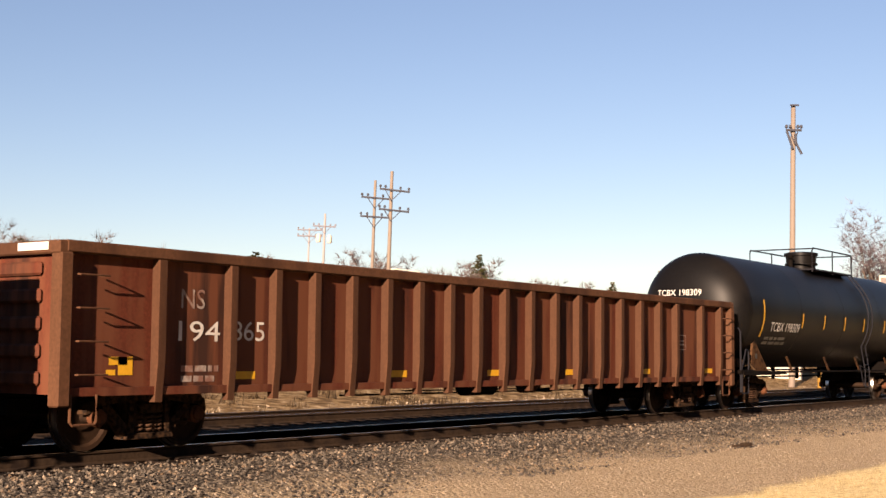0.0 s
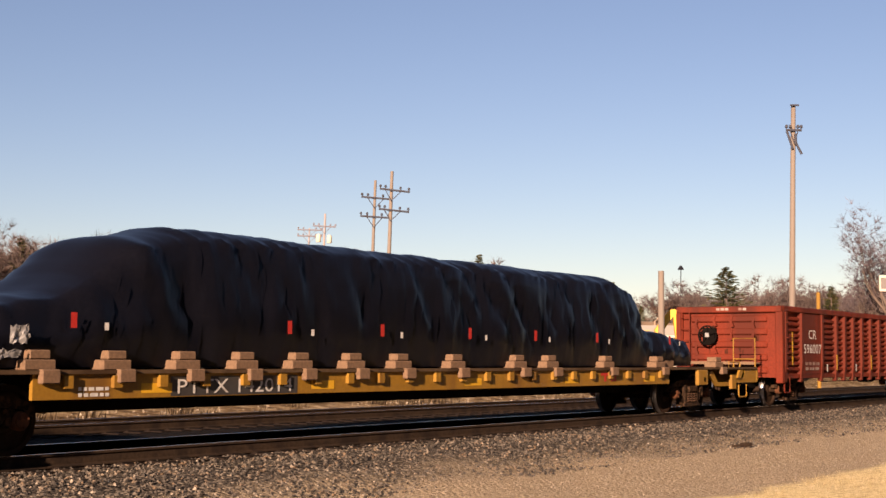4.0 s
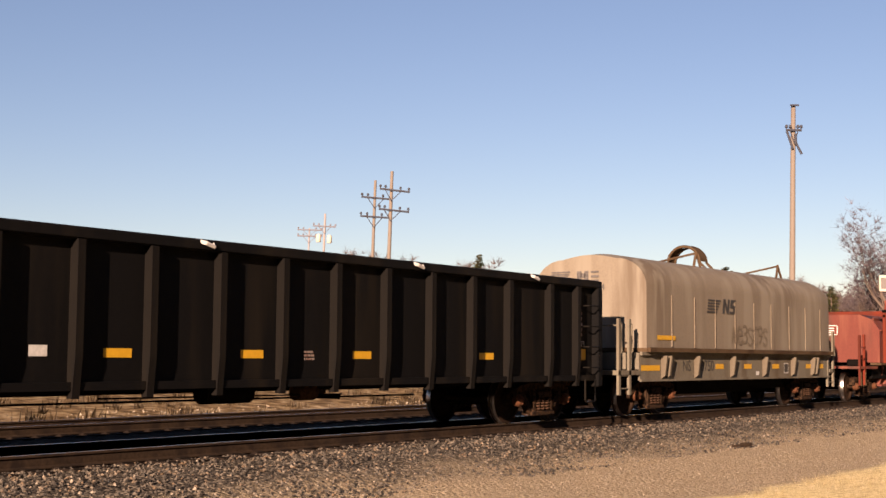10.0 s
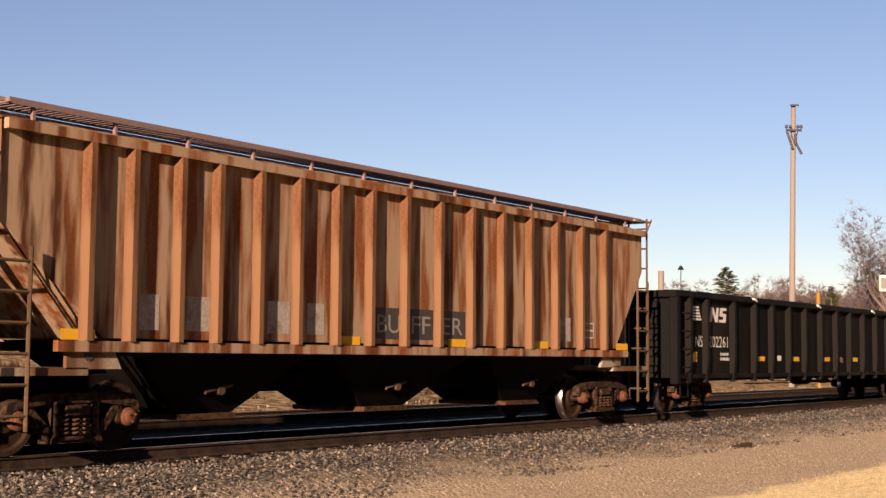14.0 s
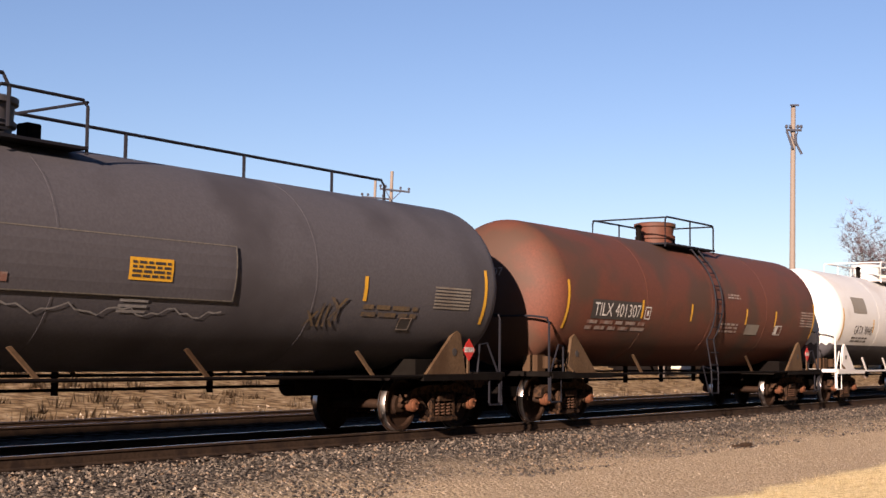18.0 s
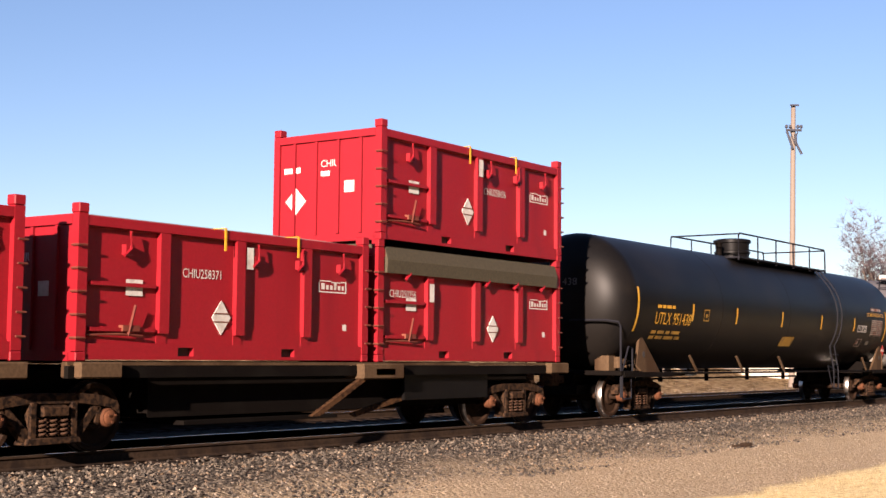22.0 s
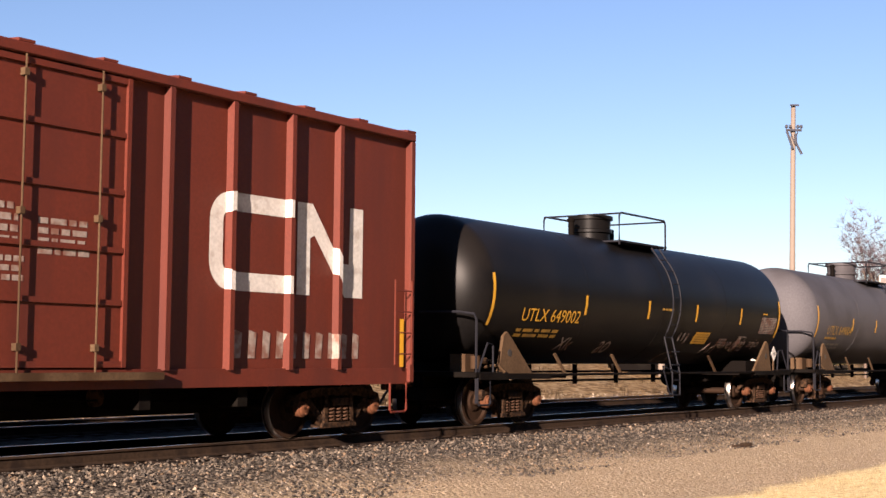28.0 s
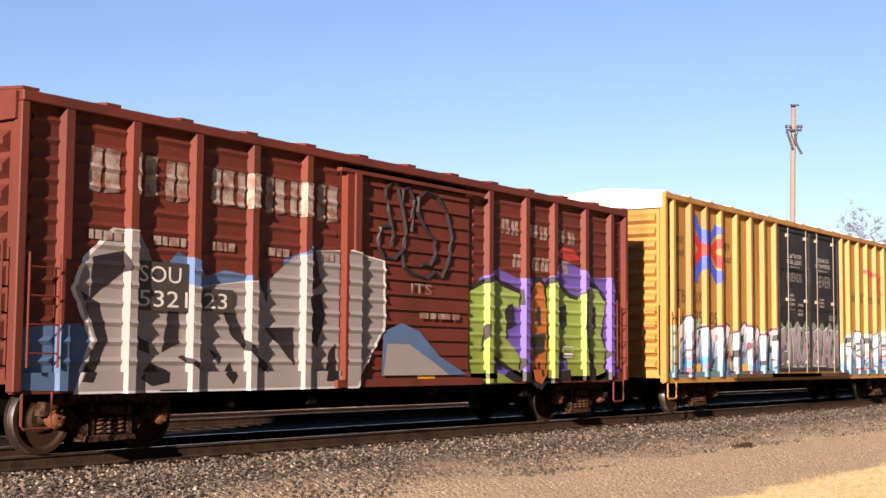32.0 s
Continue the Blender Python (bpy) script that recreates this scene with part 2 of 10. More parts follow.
def write(parent, s, x, z, height, mat, side, width=None, name="lettering", off=0.008):
    bm, w = letters(s, height, width)
    for v in bm.verts:
        X, Z = v.co.x + x, v.co.z + z
        v.co = Vector((X, skin(side, X, Z) - off - (0.008 if isinstance(side, tuple) or callable(side) else 0), Z))
    return part(name, bm, M[mat], parent)


def patch(parent, x, z, w, h, mat, side, name="marking", off=0.006, rows=None, shear=0.0):
    """A flat painted or stuck-on patch, or several bars."""
    bm = bmesh.new()
    for (a, b, c, d) in (rows or [(0, 0, 1, 1)]):
        n = max(1, int(abs(d - b) * h / 0.15)) if isinstance(side, tuple) else 1
        for i in range(n):
            z0, z1 = z + (b + (d - b) * i / n) * h, z + (b + (d - b) * (i + 1) / n) * h
            q = []
            for xx, zz in ((x + a * w, z0), (x + c * w, z0), (x + c * w, z1), (x + a * w, z1)):
                xx += shear * (zz - z)
                q.append(bm.verts.new((xx, skin(side, xx, zz) - off, zz)))
            bm.faces.new(q)
    bmesh.ops.remove_doubles(bm, verts=bm.verts, dist=1e-5)
    ob = part(name, bm, M[mat], parent)
    return ob


def bars(parent, x, z, w, h, lines, mat, side, seed=1, off=0.006):
    """Small writing too small to read: rows of plain bars."""
    rng = random.Random(seed)
    rows = []
    for i in range(lines):
        b0 = 1 - (i + 0.85) / lines
        b1 = 1 - (i + 0.25) / lines
        a = 0.0
        while a < 0.92:
            c = min(1.0, a + rng.uniform(0.1, 0.32))
            rows.append((a, b0, c, b1))
            a = c + 0.05
    return patch(parent, x, z, w, h, mat, side, "small_print", off, rows)


# ---- ground and tracks ----
def ground_height(x, y):
    """Cross-section of the place: lineside grass, service road, ballast, two tracks, rising waste ground."""
    keys = [(-400, -0.3), (-14, -0.42), (-7.0, -0.46), (-5.6, -0.52), (-2.6, -0.46), (-0.9, -0.24), (0.2, -0.20), (8.0, -0.20), (9.4, -0.36), (12.5, -0.30), (30, 1.5), (60, 1.7), (200, 1.8), (3000, 1.8)]
    for (a, za), (b, zb) in zip(keys, keys[1:]):
        if a <= y <= b:
            return za + (zb - za) * (y - a) / (b - a)
    return keys[0][1] if y < keys[0][0] else keys[-1][1]


def ground_material():
    m = bpy.data.materials.new("gravel_and_dry_grass")
    m.use_nodes = True
    nt = m.node_tree
    bsdf = nt.nodes["Principled BSDF"]
    bsdf.inputs["Roughness"].default_value = 0.95
    bsdf.inputs["Specular IOR Level"].default_value = 0.03
    tc = nt.nodes.new("ShaderNodeTexCoord")
    sep = nt.nodes.new("ShaderNodeSeparateXYZ")
    nt.links.new(tc.outputs["Object"], sep.inputs[0])

    def noise_node(scale, detail=5):
        n = nt.nodes.new("ShaderNodeTexNoise")
        n.inputs["Scale"].default_value, n.inputs["Detail"].default_value = scale, detail
        nt.links.new(tc.outputs["Object"], n.inputs[0])
        return n

    def ramp(src, stops):
        r = nt.nodes.new("ShaderNodeValToRGB")
        els = r.color_ramp.elements
        while len(els) < len(stops):
            els.new(0.5)
        for e, (p, c) in zip(els, stops):
            e.position, e.color = p, (*c, 1)
        nt.links.new(src, r.inputs[0])
        return r

    def mix(f, a, b):
        x = nt.nodes.new("ShaderNodeMix")
        x.data_type = "RGBA"
        nt.links.new(f, x.inputs["Factor"])
        nt.links.new(a, x.inputs[6])
        nt.links.new(b, x.inputs[7])
        return x.outputs[2]

    def band(edge0, edge1, wobble):
        """Rises from 0 to 1 across the tracks, with an uneven border."""
        n = noise_node(0.55, 6)
        add = nt.nodes.new("ShaderNodeMath")
        add.operation = "MULTIPLY_ADD"
        nt.links.new(n.outputs[0], add.inputs[0])
        add.inputs[1].default_value = wobble
        nt.links.new(sep.outputs[1], add.inputs[2])
        r = nt.nodes.new("ShaderNodeMapRange")
        r.inputs[1].default_value, r.inputs[2].default_value = edge0 + wobble / 2, edge1 + wobble / 2
        nt.links.new(add.outputs[0], r.inputs[0])
        return r.outputs[0]

    vor = nt.nodes.new("ShaderNodeTexVoronoi")
    vor.inputs["Scale"].default_value = 17
    nt.links.new(tc.outputs["Object"], vor.inputs[0])
    sepc = nt.nodes.new("ShaderNodeSeparateColor")
    nt.links.new(vor.outputs["Color"], sepc.inputs[0])
    stone = ramp(sepc.outputs[0], [(0.0, (0.018, 0.014, 0.011)), (0.45, (0.062, 0.052, 0.041)), (0.8, (0.118, 0.096, 0.073)), (1.0, (0.24, 0.20, 0.15))])
    # near-black: dark ballast, with the train's shade put into the colour
    shaded_bed = ramp(sepc.outputs[0], [(0.0, (0.004, 0.0035, 0.003)), (0.6, (0.010, 0.008, 0.0065)), (1.0, (0.024, 0.018, 0.014))])
    vor2 = nt.nodes.new("ShaderNodeTexVoronoi")
    vor2.inputs["Scale"].default_value = 38
    nt.links.new(tc.outputs["Object"], vor2.inputs[0])
    sepd = nt.nodes.new("ShaderNodeSeparateColor")
    nt.links.new(vor2.outputs["Color"], sepd.inputs[0])
    fine = ramp(sepd.outputs[0], [(0.0, (0.205, 0.154, 0.094)), (0.7, (0.345, 0.262, 0.164)), (0.93, (0.41, 0.325, 0.215)), (1.0, (0.58, 0.49, 0.37))])
    grass = ramp(noise_node(9, 9).outputs[0], [(0.3, (0.36, 0.27, 0.13)), (0.5, (0.60, 0.475, 0.245)), (0.7, (0.75, 0.62, 0.36))])
    waste = ramp(noise_node(2.6, 12).outputs[0], [(0.32, (0.055, 0.034, 0.016)), (0.48, (0.155, 0.100, 0.048)), (0.58, (0.24, 0.168, 0.088)), (0.7, (0.34, 0.26, 0.155))])
    # fouled ballast, darkened further to carry the shade under the train
    shaded_fouling = ramp(noise_node(25, 4).outputs[0], [(0.35, (0.014, 0.010, 0.008)), (0.65, (0.032, 0.021, 0.015))])
    col = mix(band(-6.4, -6.1, 1.2), grass.outputs[0], fine.outputs[0])
    col = mix(band(-2.8, -1.2, 2.0), col, stone.outputs[0])
    col = mix(band(0.25, 0.55, 0.5), col, shaded_fouling.outputs[0])
    col = mix(band(3.0, 3.6, 0.5), col, shaded_bed.outputs[0])
    col = mix(band(11.2, 12.2, 1.2), col, waste.outputs[0])
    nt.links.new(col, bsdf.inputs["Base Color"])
    bp = nt.nodes.new("ShaderNodeBump")
    bp.inputs["Strength"].default_value, bp.inputs["Distance"].default_value = 0.9, 0.035
    nt.links.new(vor.outputs["Distance"], bp.inputs["Height"])
    bp.invert = True
    nt.links.new(bp.outputs[0], bsdf.inputs["Normal"])
    return m


def make_ground():
    xs = [-600, -200, -80, -40] + [-20 + 0.9 * i for i in range(0, 110)] + [90, 110, 150, 250, 500, 1200, 3000]
    ys = [-600, -150, -40, -20, -14, -11, -9] + [-8 + 0.25 * i for i in range(0, 48)] + [4.5 + 0.6 * i for i in range(0, 15)] + [14, 17, 21, 26, 30, 38, 50, 70, 120, 300, 900, 3000]
    bm = bmesh.new()
    grid = []
    for x in xs:
        col = []
        for y in ys:
            z = ground_height(x, y)
            if -20 < x < 90 and -14 < y < 0.3:
                z += 0.05 * noise.noise((x * 0.7, y * 0.9, 1.0)) * (1 if y < -0.5 else 0.3)
            if y > 9:
                z += 0.12 * noise.noise((x * 0.13, y * 0.2, 4.0)) * min(1.0, (y - 9) / 8)
            col.append(bm.verts.new((x, y, z)))
        grid.append(col)
    for a, b in zip(grid, grid[1:]):
        for j in range(len(ys) - 1):
            bm.faces.new((a[j], b[j], b[j + 1], a[j + 1]))
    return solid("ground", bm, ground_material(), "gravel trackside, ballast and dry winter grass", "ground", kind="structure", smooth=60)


make_ground()


def scatter(name, label, mat, count, xr, yr, size, seed, sink=0.3, dense=None):
    """Loose stones as real lumps, joined into one stuff object."""
    rng = np.random.RandomState(seed)
    base = np.array([(1, 0, 0), (-1, 0, 0), (0, 1, 0), (0, -1, 0), (0, 0, 1), (0, 0, -1)], float)
    tri = np.array([(0, 2, 4), (2, 1, 4), (1, 3, 4), (3, 0, 4), (2, 0, 5), (1, 2, 5), (3, 1, 5), (0, 3, 5)])
    V, F = [], []
    for i in range(count):
        x = xr[0] + (xr[1] - xr[0]) * rng.rand() ** 1.6
        y = yr[0] + (yr[1] - yr[0]) * (rng.rand() if dense is None else rng.rand() ** dense)
        s = size * rng.uniform(0.5, 1.25)
        p = base * (s * rng.uniform(0.55, 1.0, (6, 1))) * np.array([1, rng.uniform(0.7, 1.1), rng.uniform(0.5, 0.9)])
        a = rng.rand() * 6.28
        c, s2 = math.cos(a), math.sin(a)
        p = np.stack([p[:, 0] * c - p[:, 1] * s2, p[:, 0] * s2 + p[:, 1] * c, p[:, 2] + 0.3 * p[:, 0]], 1)
        V.append(p + np.array([x, y, ground_height(x, y) + s * sink]))
        F.append(tri + 6 * i)
    me = bpy.data.meshes.new(name)
    me.from_pydata(np.concatenate(V).tolist(), [], np.concatenate(F).tolist())
    me.materials.append(mat)
    return tagged(new(name, me), label, "gravel", kind="stuff")


def island_material(name, stops, rough=0.9):
    m = bpy.data.materials.new(name)
    m.use_nodes = True
    nt = m.node_tree
    geo = nt.nodes.new("ShaderNodeNewGeometry")
    r = nt.nodes.new("ShaderNodeValToRGB")
    els = r.color_ramp.elements
    while len(els) < len(stops):
        els.new(0.5)
    for e, (p, c) in zip(els, stops):
        e.position, e.color = p, (*c, 1)
    nt.links.new(geo.outputs["Random Per Island"], r.inputs[0])
    b = nt.nodes["Principled BSDF"]
    nt.links.new(r.outputs[0], b.inputs["Base Color"])
    b.inputs["Roughness"].default_value = rough
    b.inputs["Specular IOR Level"].default_value = 0.08
    return m


STONES = island_material("mixed_grey_ballast_stone", [(0.0, (0.020, 0.017, 0.015)), (0.3, (0.042, 0.036, 0.030)), (0.55, (0.078, 0.067, 0.055)), (0.8, (0.118, 0.096, 0.074)), (0.93, (0.13, 0.088, 0.055)), (1.0, (0.24, 0.20, 0.155))])
PEBBLES = island_material("pale_tan_gravel", [(0.0, (0.15, 0.115, 0.08)), (0.7, (0.25, 0.195, 0.13)), (1.0, (0.44, 0.37, 0.28))])
scatter("ballast_stones", "loose grey ballast stones beside the rail", STONES, 17000, (8, 60), (-3.0, 0.62), 0.036, 3)
scatter("gravel_stones", "pale loose gravel on the service road", PEBBLES, 5000, (10, 60), (-6.6, -1.5), 0.016, 4)


def rail_profile():
    return [(-0.07, -0.18), (0.07, -0.18), (0.07, -0.165), (0.012, -0.145), (0.012, -0.045), (0.036, -0.03), (0.036, -0.004), (0.028, 0.0), (-0.028, 0.0), (-0.036, -0.004), (-0.036, -0.03), (-0.012, -0.045), (-0.012, -0.145), (-0.07, -0.165)]


CENTRE = 1.55
for n, yc in enumerate((CENTRE, CENTRE + 5.6)):
    for side in (-0.753, 0.753):
        rail = thing("rail", "long rusty steel rail with a polished top", "rail", group="rails of the two tracks", kind="structure", at=(0, yc + side, 0))
        bm = bmesh.new()
        prism(bm, rail_profile(), "x", -300, 900)
        part("rail_body", bm, M["rail"], rail)
        boxes("running_surface", [(-300, 900, -0.027, 0.027, -0.001, 0.002)], M["railhead"], rail, "polished steel running surface")
tie_bm = bmesh.new()
box(tie_bm, -0.115, 0.115, -1.3, 1.3, -0.34, -0.178)
box(tie_bm, -0.09, 0.09, -0.93, -0.58, -0.179, -0.165)
box(tie_bm, -0.09, 0.09, 0.58, 0.93, -0.179, -0.165)
tie_me = finish(tie_bm, "tie", M["tie"])
for i in range(150):
    t = tagged(new("railway_tie", tie_me), "dark weathered timber railway tie bedded in ballast", "railway tie", "ties under the track", "structure")
    t.location = (2 + 0.53 * i, CENTRE, 0)
for i in range(110):
    t = tagged(new("railway_tie", tie_me), "dark weathered timber railway tie bedded in ballast", "railway tie", "ties under the track", "structure")
    t.location = (14 + 0.53 * i, CENTRE + 5.6, 0)


# ---- background: places from a bearing and a distance ahead of the eye ----
def spot(px, depth):
    """Ground place at a distance ahead of the eye and a sideways slope."""
    k = (px - 784) / 2375.0
    f = Vector((math.cos(YAW), math.sin(YAW), 0))
    r = Vector((math.sin(YAW), -math.cos(YAW), 0))
    p = EYE + depth * (f + k * r)
    return p.x, p.y, ground_height(p.x, p.y)


def top_z(px, py, depth):
    """Height of what stands at that bearing and reaches that elevation."""
    horizon = 631.0 + 0.0085 * (px - 784)
    return EYE.z + (horizon - py) * depth / 2375.0


M["pole_wood"] = material("weathered_pole_timber", (0.15, 0.122, 0.098), 0.85, vary=0.15, streak=True, second=(0.115, 0.092, 0.075))
# far poles: distance haze is put into the paler wood colours
M["far_wood"] = material("haze_paled_pole_timber", (0.24, 0.20, 0.185), 0.85, vary=0.12)
M["far_arm"] = material("haze_paled_crossarm_timber", (0.13, 0.115, 0.12), 0.85)
M["arm_wood"] = material("dark_crossarm_timber", (0.035, 0.036, 0.045), 0.8)
M["fence"] = material("tan_fence_fabric", (0.45, 0.315, 0.210), 0.9, vary=0.10, grain=14, second=(0.385, 0.264, 0.170), blotch=0.5)
M["post"] = material("galvanised_post", (0.36, 0.26, 0.18), 0.65)


def sheer(m, gaps):
    """Let a share of the light through, as a loose weave does."""
    nt = m.node_tree
    out = nt.nodes["Material Output"]
    clear = nt.nodes.new("ShaderNodeBsdfTransparent")
    mix = nt.nodes.new("ShaderNodeMixShader")
    mix.inputs[0].default_value = gaps
    nt.links.new(nt.nodes["Principled BSDF"].outputs[0], mix.inputs[1])
    nt.links.new(clear.outputs[0], mix.inputs[2])
    nt.links.new(mix.outputs[0], out.inputs["Surface"])


sheer(M["fence"], 0.30)
M["bark"] = material("grey_brown_bark", (0.10, 0.072, 0.055), 0.9, vary=0.3)
M["pale_bark"] = material("pale_grey_bark", (0.15, 0.12, 0.10), 0.9, vary=0.3)
M["rust_twig"] = island_material("russet_winter_twigs", [(0.0, (0.045, 0.027, 0.02)), (0.6, (0.09, 0.055, 0.04)), (1.0, (0.135, 0.085, 0.06))])
M["grey_twig"] = island_material("grey_winter_twigs", [(0.0, (0.045, 0.033, 0.03)), (0.6, (0.09, 0.066, 0.058)), (1.0, (0.14, 0.105, 0.092))])
M["mauve_twig"] = island_material("mauve_grey_twigs", [(0.0, (0.05, 0.038, 0.040)), (0.6, (0.09, 0.070, 0.073)), (1.0, (0.14, 0.11, 0.11))])
M["needle"] = island_material("dark_conifer_needles", [(0.0, (0.02, 0.028, 0.012)), (0.6, (0.05, 0.052, 0.02)), (1.0, (0.12, 0.09, 0.035))])
M["siding"] = material("white_painted_siding", (0.42, 0.37, 0.29), 0.7, vary=0.05)
M["roof"] = material("grey_shingle_roof", (0.14, 0.12, 0.11), 0.85)
M["machine"] = material("yellow_machine_paint", (0.60, 0.32, 0.03), 0.5)


def sky_light_screen():
    """Unseen screen added across the road, behind the viewer, to cut sky light: a bulging dark wall with an uneven top.
    """
    bm = bmesh.new()
    cols = []
    for i in range(131):
        x = -90 + 2.6 * i
        col = []
        for j in range(10):
            t = j / 9
            top = 19.6 + 0.9 * noise.noise((x * 0.12, 2.0, 0.0)) + 0.5 * noise.noise((x * 0.5, 5.0, 0.0))
            y = -40.0 - 3.0 * t * t + 0.7 * noise.noise((x * 0.35, t * 5, 1.0))
            col.append(bm.verts.new((x, y, -0.6 + (top + 0.6) * t)))
        col.append(bm.verts.new((x, -54.0, top - 4.5)))
        col.append(bm.verts.new((x, -56.0, -0.6)))
        cols.append(col)
    for a, c in zip(cols, cols[1:]):
        for j in range(11):
            bm.faces.new((a[j], c[j], c[j + 1], a[j + 1]))
    bm.faces.new(cols[0])
    bm.faces.new(cols[-1][::-1])
    # the screen turns the corner and blocks sky glow at the line's far end behind the viewer
    cols = []
    for i in range(90):
        y = -60 + 4.0 * i
        col = []
        for j in range(8):
            t = j / 7
            top = 18.0 + 1.0 * noise.noise((y * 0.12, 7.0, 0.0)) + 0.5 * noise.noise((y * 0.5, 9.0, 0.0))
            col.append(bm.verts.new((-95 - 3.0 * t * t + 0.7 * noise.noise((y * 0.3, t * 5, 3.0)), y, -0.6 + (top + 0.6) * t)))
        col.append(bm.verts.new((-108, y, top - 4)))
        col.append(bm.verts.new((-110, y, -0.6)))
        cols.append(col)
    for a, c in zip(cols, cols[1:]):
        for j in range(9):
            bm.faces.new((a[j], c[j], c[j + 1], a[j + 1]))
    bm.faces.new(cols[0])
    bm.faces.new(cols[-1][::-1])
    return solid("backdrop", bm, material("sky_screen_dark", (0.035, 0.028, 0.018), 0.95, vary=0.4, grain=1.5, blotch=0.2, second=(0.02, 0.022, 0.010), spec=0.05), "unseen dark screen added behind the road to block low sky light", "woodland", kind="structure", smooth=60)


sky_light_screen()


def utility_pole(px, py, depth, arms, lean=0.025, radius=0.16, extras=(), wood="pole_wood", arm="arm_wood"):
    x, y, z = spot(px, depth)
    h = top_z(px, py, depth) - z
    p = thing("utility_pole", "tall weathered wooden utility pole with crossarms", "utility pole", "utility poles behind the railway", at=(x, y, z))
    r = Vector((math.sin(YAW), -math.cos(YAW), 0))
    bm = bmesh.new()
    tube(bm, [Vector((0, 0, -0.5)), Vector((0, 0, h * 0.5)) + r * lean * h * 0.5, Vector((0, 0, h)) + r * lean * h], [radius, radius * 0.85, radius * 0.68], 10)
    part("pole", bm, M[wood], p, smooth=40)
    for down, left, right, slope in arms:
        c = Vector((0, 0, h - down)) + r * lean * (h - down) + Vector((-AIM.x, -AIM.y, 0)) * (radius + 0.05)
        bm = bmesh.new()
        tube(bm, [c - r * left + Vector((0, 0, slope * left)), c + r * right - Vector((0, 0, slope * right))], 0.075, 6)
        for e, s in ((-left, 1), (right, -1)):
            tube(bm, [c + r * e * 0.55 - Vector((0, 0, slope * e * 0.55)), c - Vector((0, 0, 0.75))], 0.03, 5)
        part("crossarm", bm, M[arm], p, "dark timber crossarm with braces")
        for e in (-left * 0.95, -left * 0.5, right * 0.5, right * 0.95):
            bm = bmesh.new()
            q = c + r * e - Vector((0, 0, slope * e))
            lathe(bm, [(0.0, 0.04), (0.12, 0.04), (0.14, 0.09), (0.22, 0.09), (0.3, 0.05)], "z", 8, q)
            part("insulator", bm, M[arm], p)
    for kind, down, side in extras:
        c = Vector((0, 0, h - down)) + r * (lean * (h - down) + side)
        bm = bmesh.new()
        lathe(bm, [(0, 0.2), (0.08, 0.26), (0.75, 0.26), (0.85, 0.18)], "z", 14, c)
        part("transformer", bm, M["siding"], p, "pale grey transformer can", smooth=40)
    return p


P1 = utility_pole(684, 302, 92, [(1.32, 0.78, 1.28, 0.11), (2.71, 0.8, 1.28, 0.10)])
P2 = utility_pole(655, 318, 96, [(1.30, 0.95, 1.2, 0.08), (2.67, 0.98, 1.12, 0.06)], radius=0.14)
P3 = utility_pole(568, 378, 140, [(1.35, 1.2, 1.2, 0.05)], radius=0.15, wood="far_wood", arm="far_arm", extras=[("can", 3.0, -0.6), ("can", 3.1, 0.55)])
P4 = utility_pole(541, 404, 150, [(0.2, 1.3, 1.5, 0.02), (0.9, 1.3, 1.5, 0.02)], radius=0.11, wood="far_wood", arm="far_arm")
P5 = utility_pole(1400, 184, 74, [(1.4, 0.45, 0.4, 0.0)], lean=0.018, radius=0.19)
r5 = Vector((math.sin(YAW), -math.cos(YAW), 0))
h5 = top_z(1400, 184, 74) - P5.location.z


def on_p5(down, side):
    return Vector((0, 0, h5 - down)) + r5 * (0.018 * (h5 - down) + side) + Vector((-AIM.x, -AIM.y, 0)) * 0.26


for a, b, w in (((1.45, -0.42), (2.45, -0.08), 0.07), ((1.6, 0.05), (2.2, 0.10), 0.08), ((2.1, 0.08), (2.75, 0.42), 0.07)):
    bm = bmesh.new()
    tube(bm, [on_p5(*a), on_p5(*b)], w, 6)
    part("arm_brace", bm, M["arm_wood"], P5, "dark steel crossarm brace")
bm = bmesh.new()
tube(bm, [on_p5(0.0, -0.24), on_p5(0.0, 0.24)], 0.05, 6)
part("pole_top_pin", bm, M["arm_wood"], P5)
xs, ys, zs = spot(1171, 72)
stub = thing("pole_stub", "short cut-off brown timber pole", "pole", at=(xs, ys, zs))
bm = bmesh.new()
tube(bm, [(0, 0, -0.4), (0, 0, top_z(1171, 480, 72) - zs)], [0.19, 0.16], 10)
part("post", bm, M["pole_wood"], stub, smooth=40)


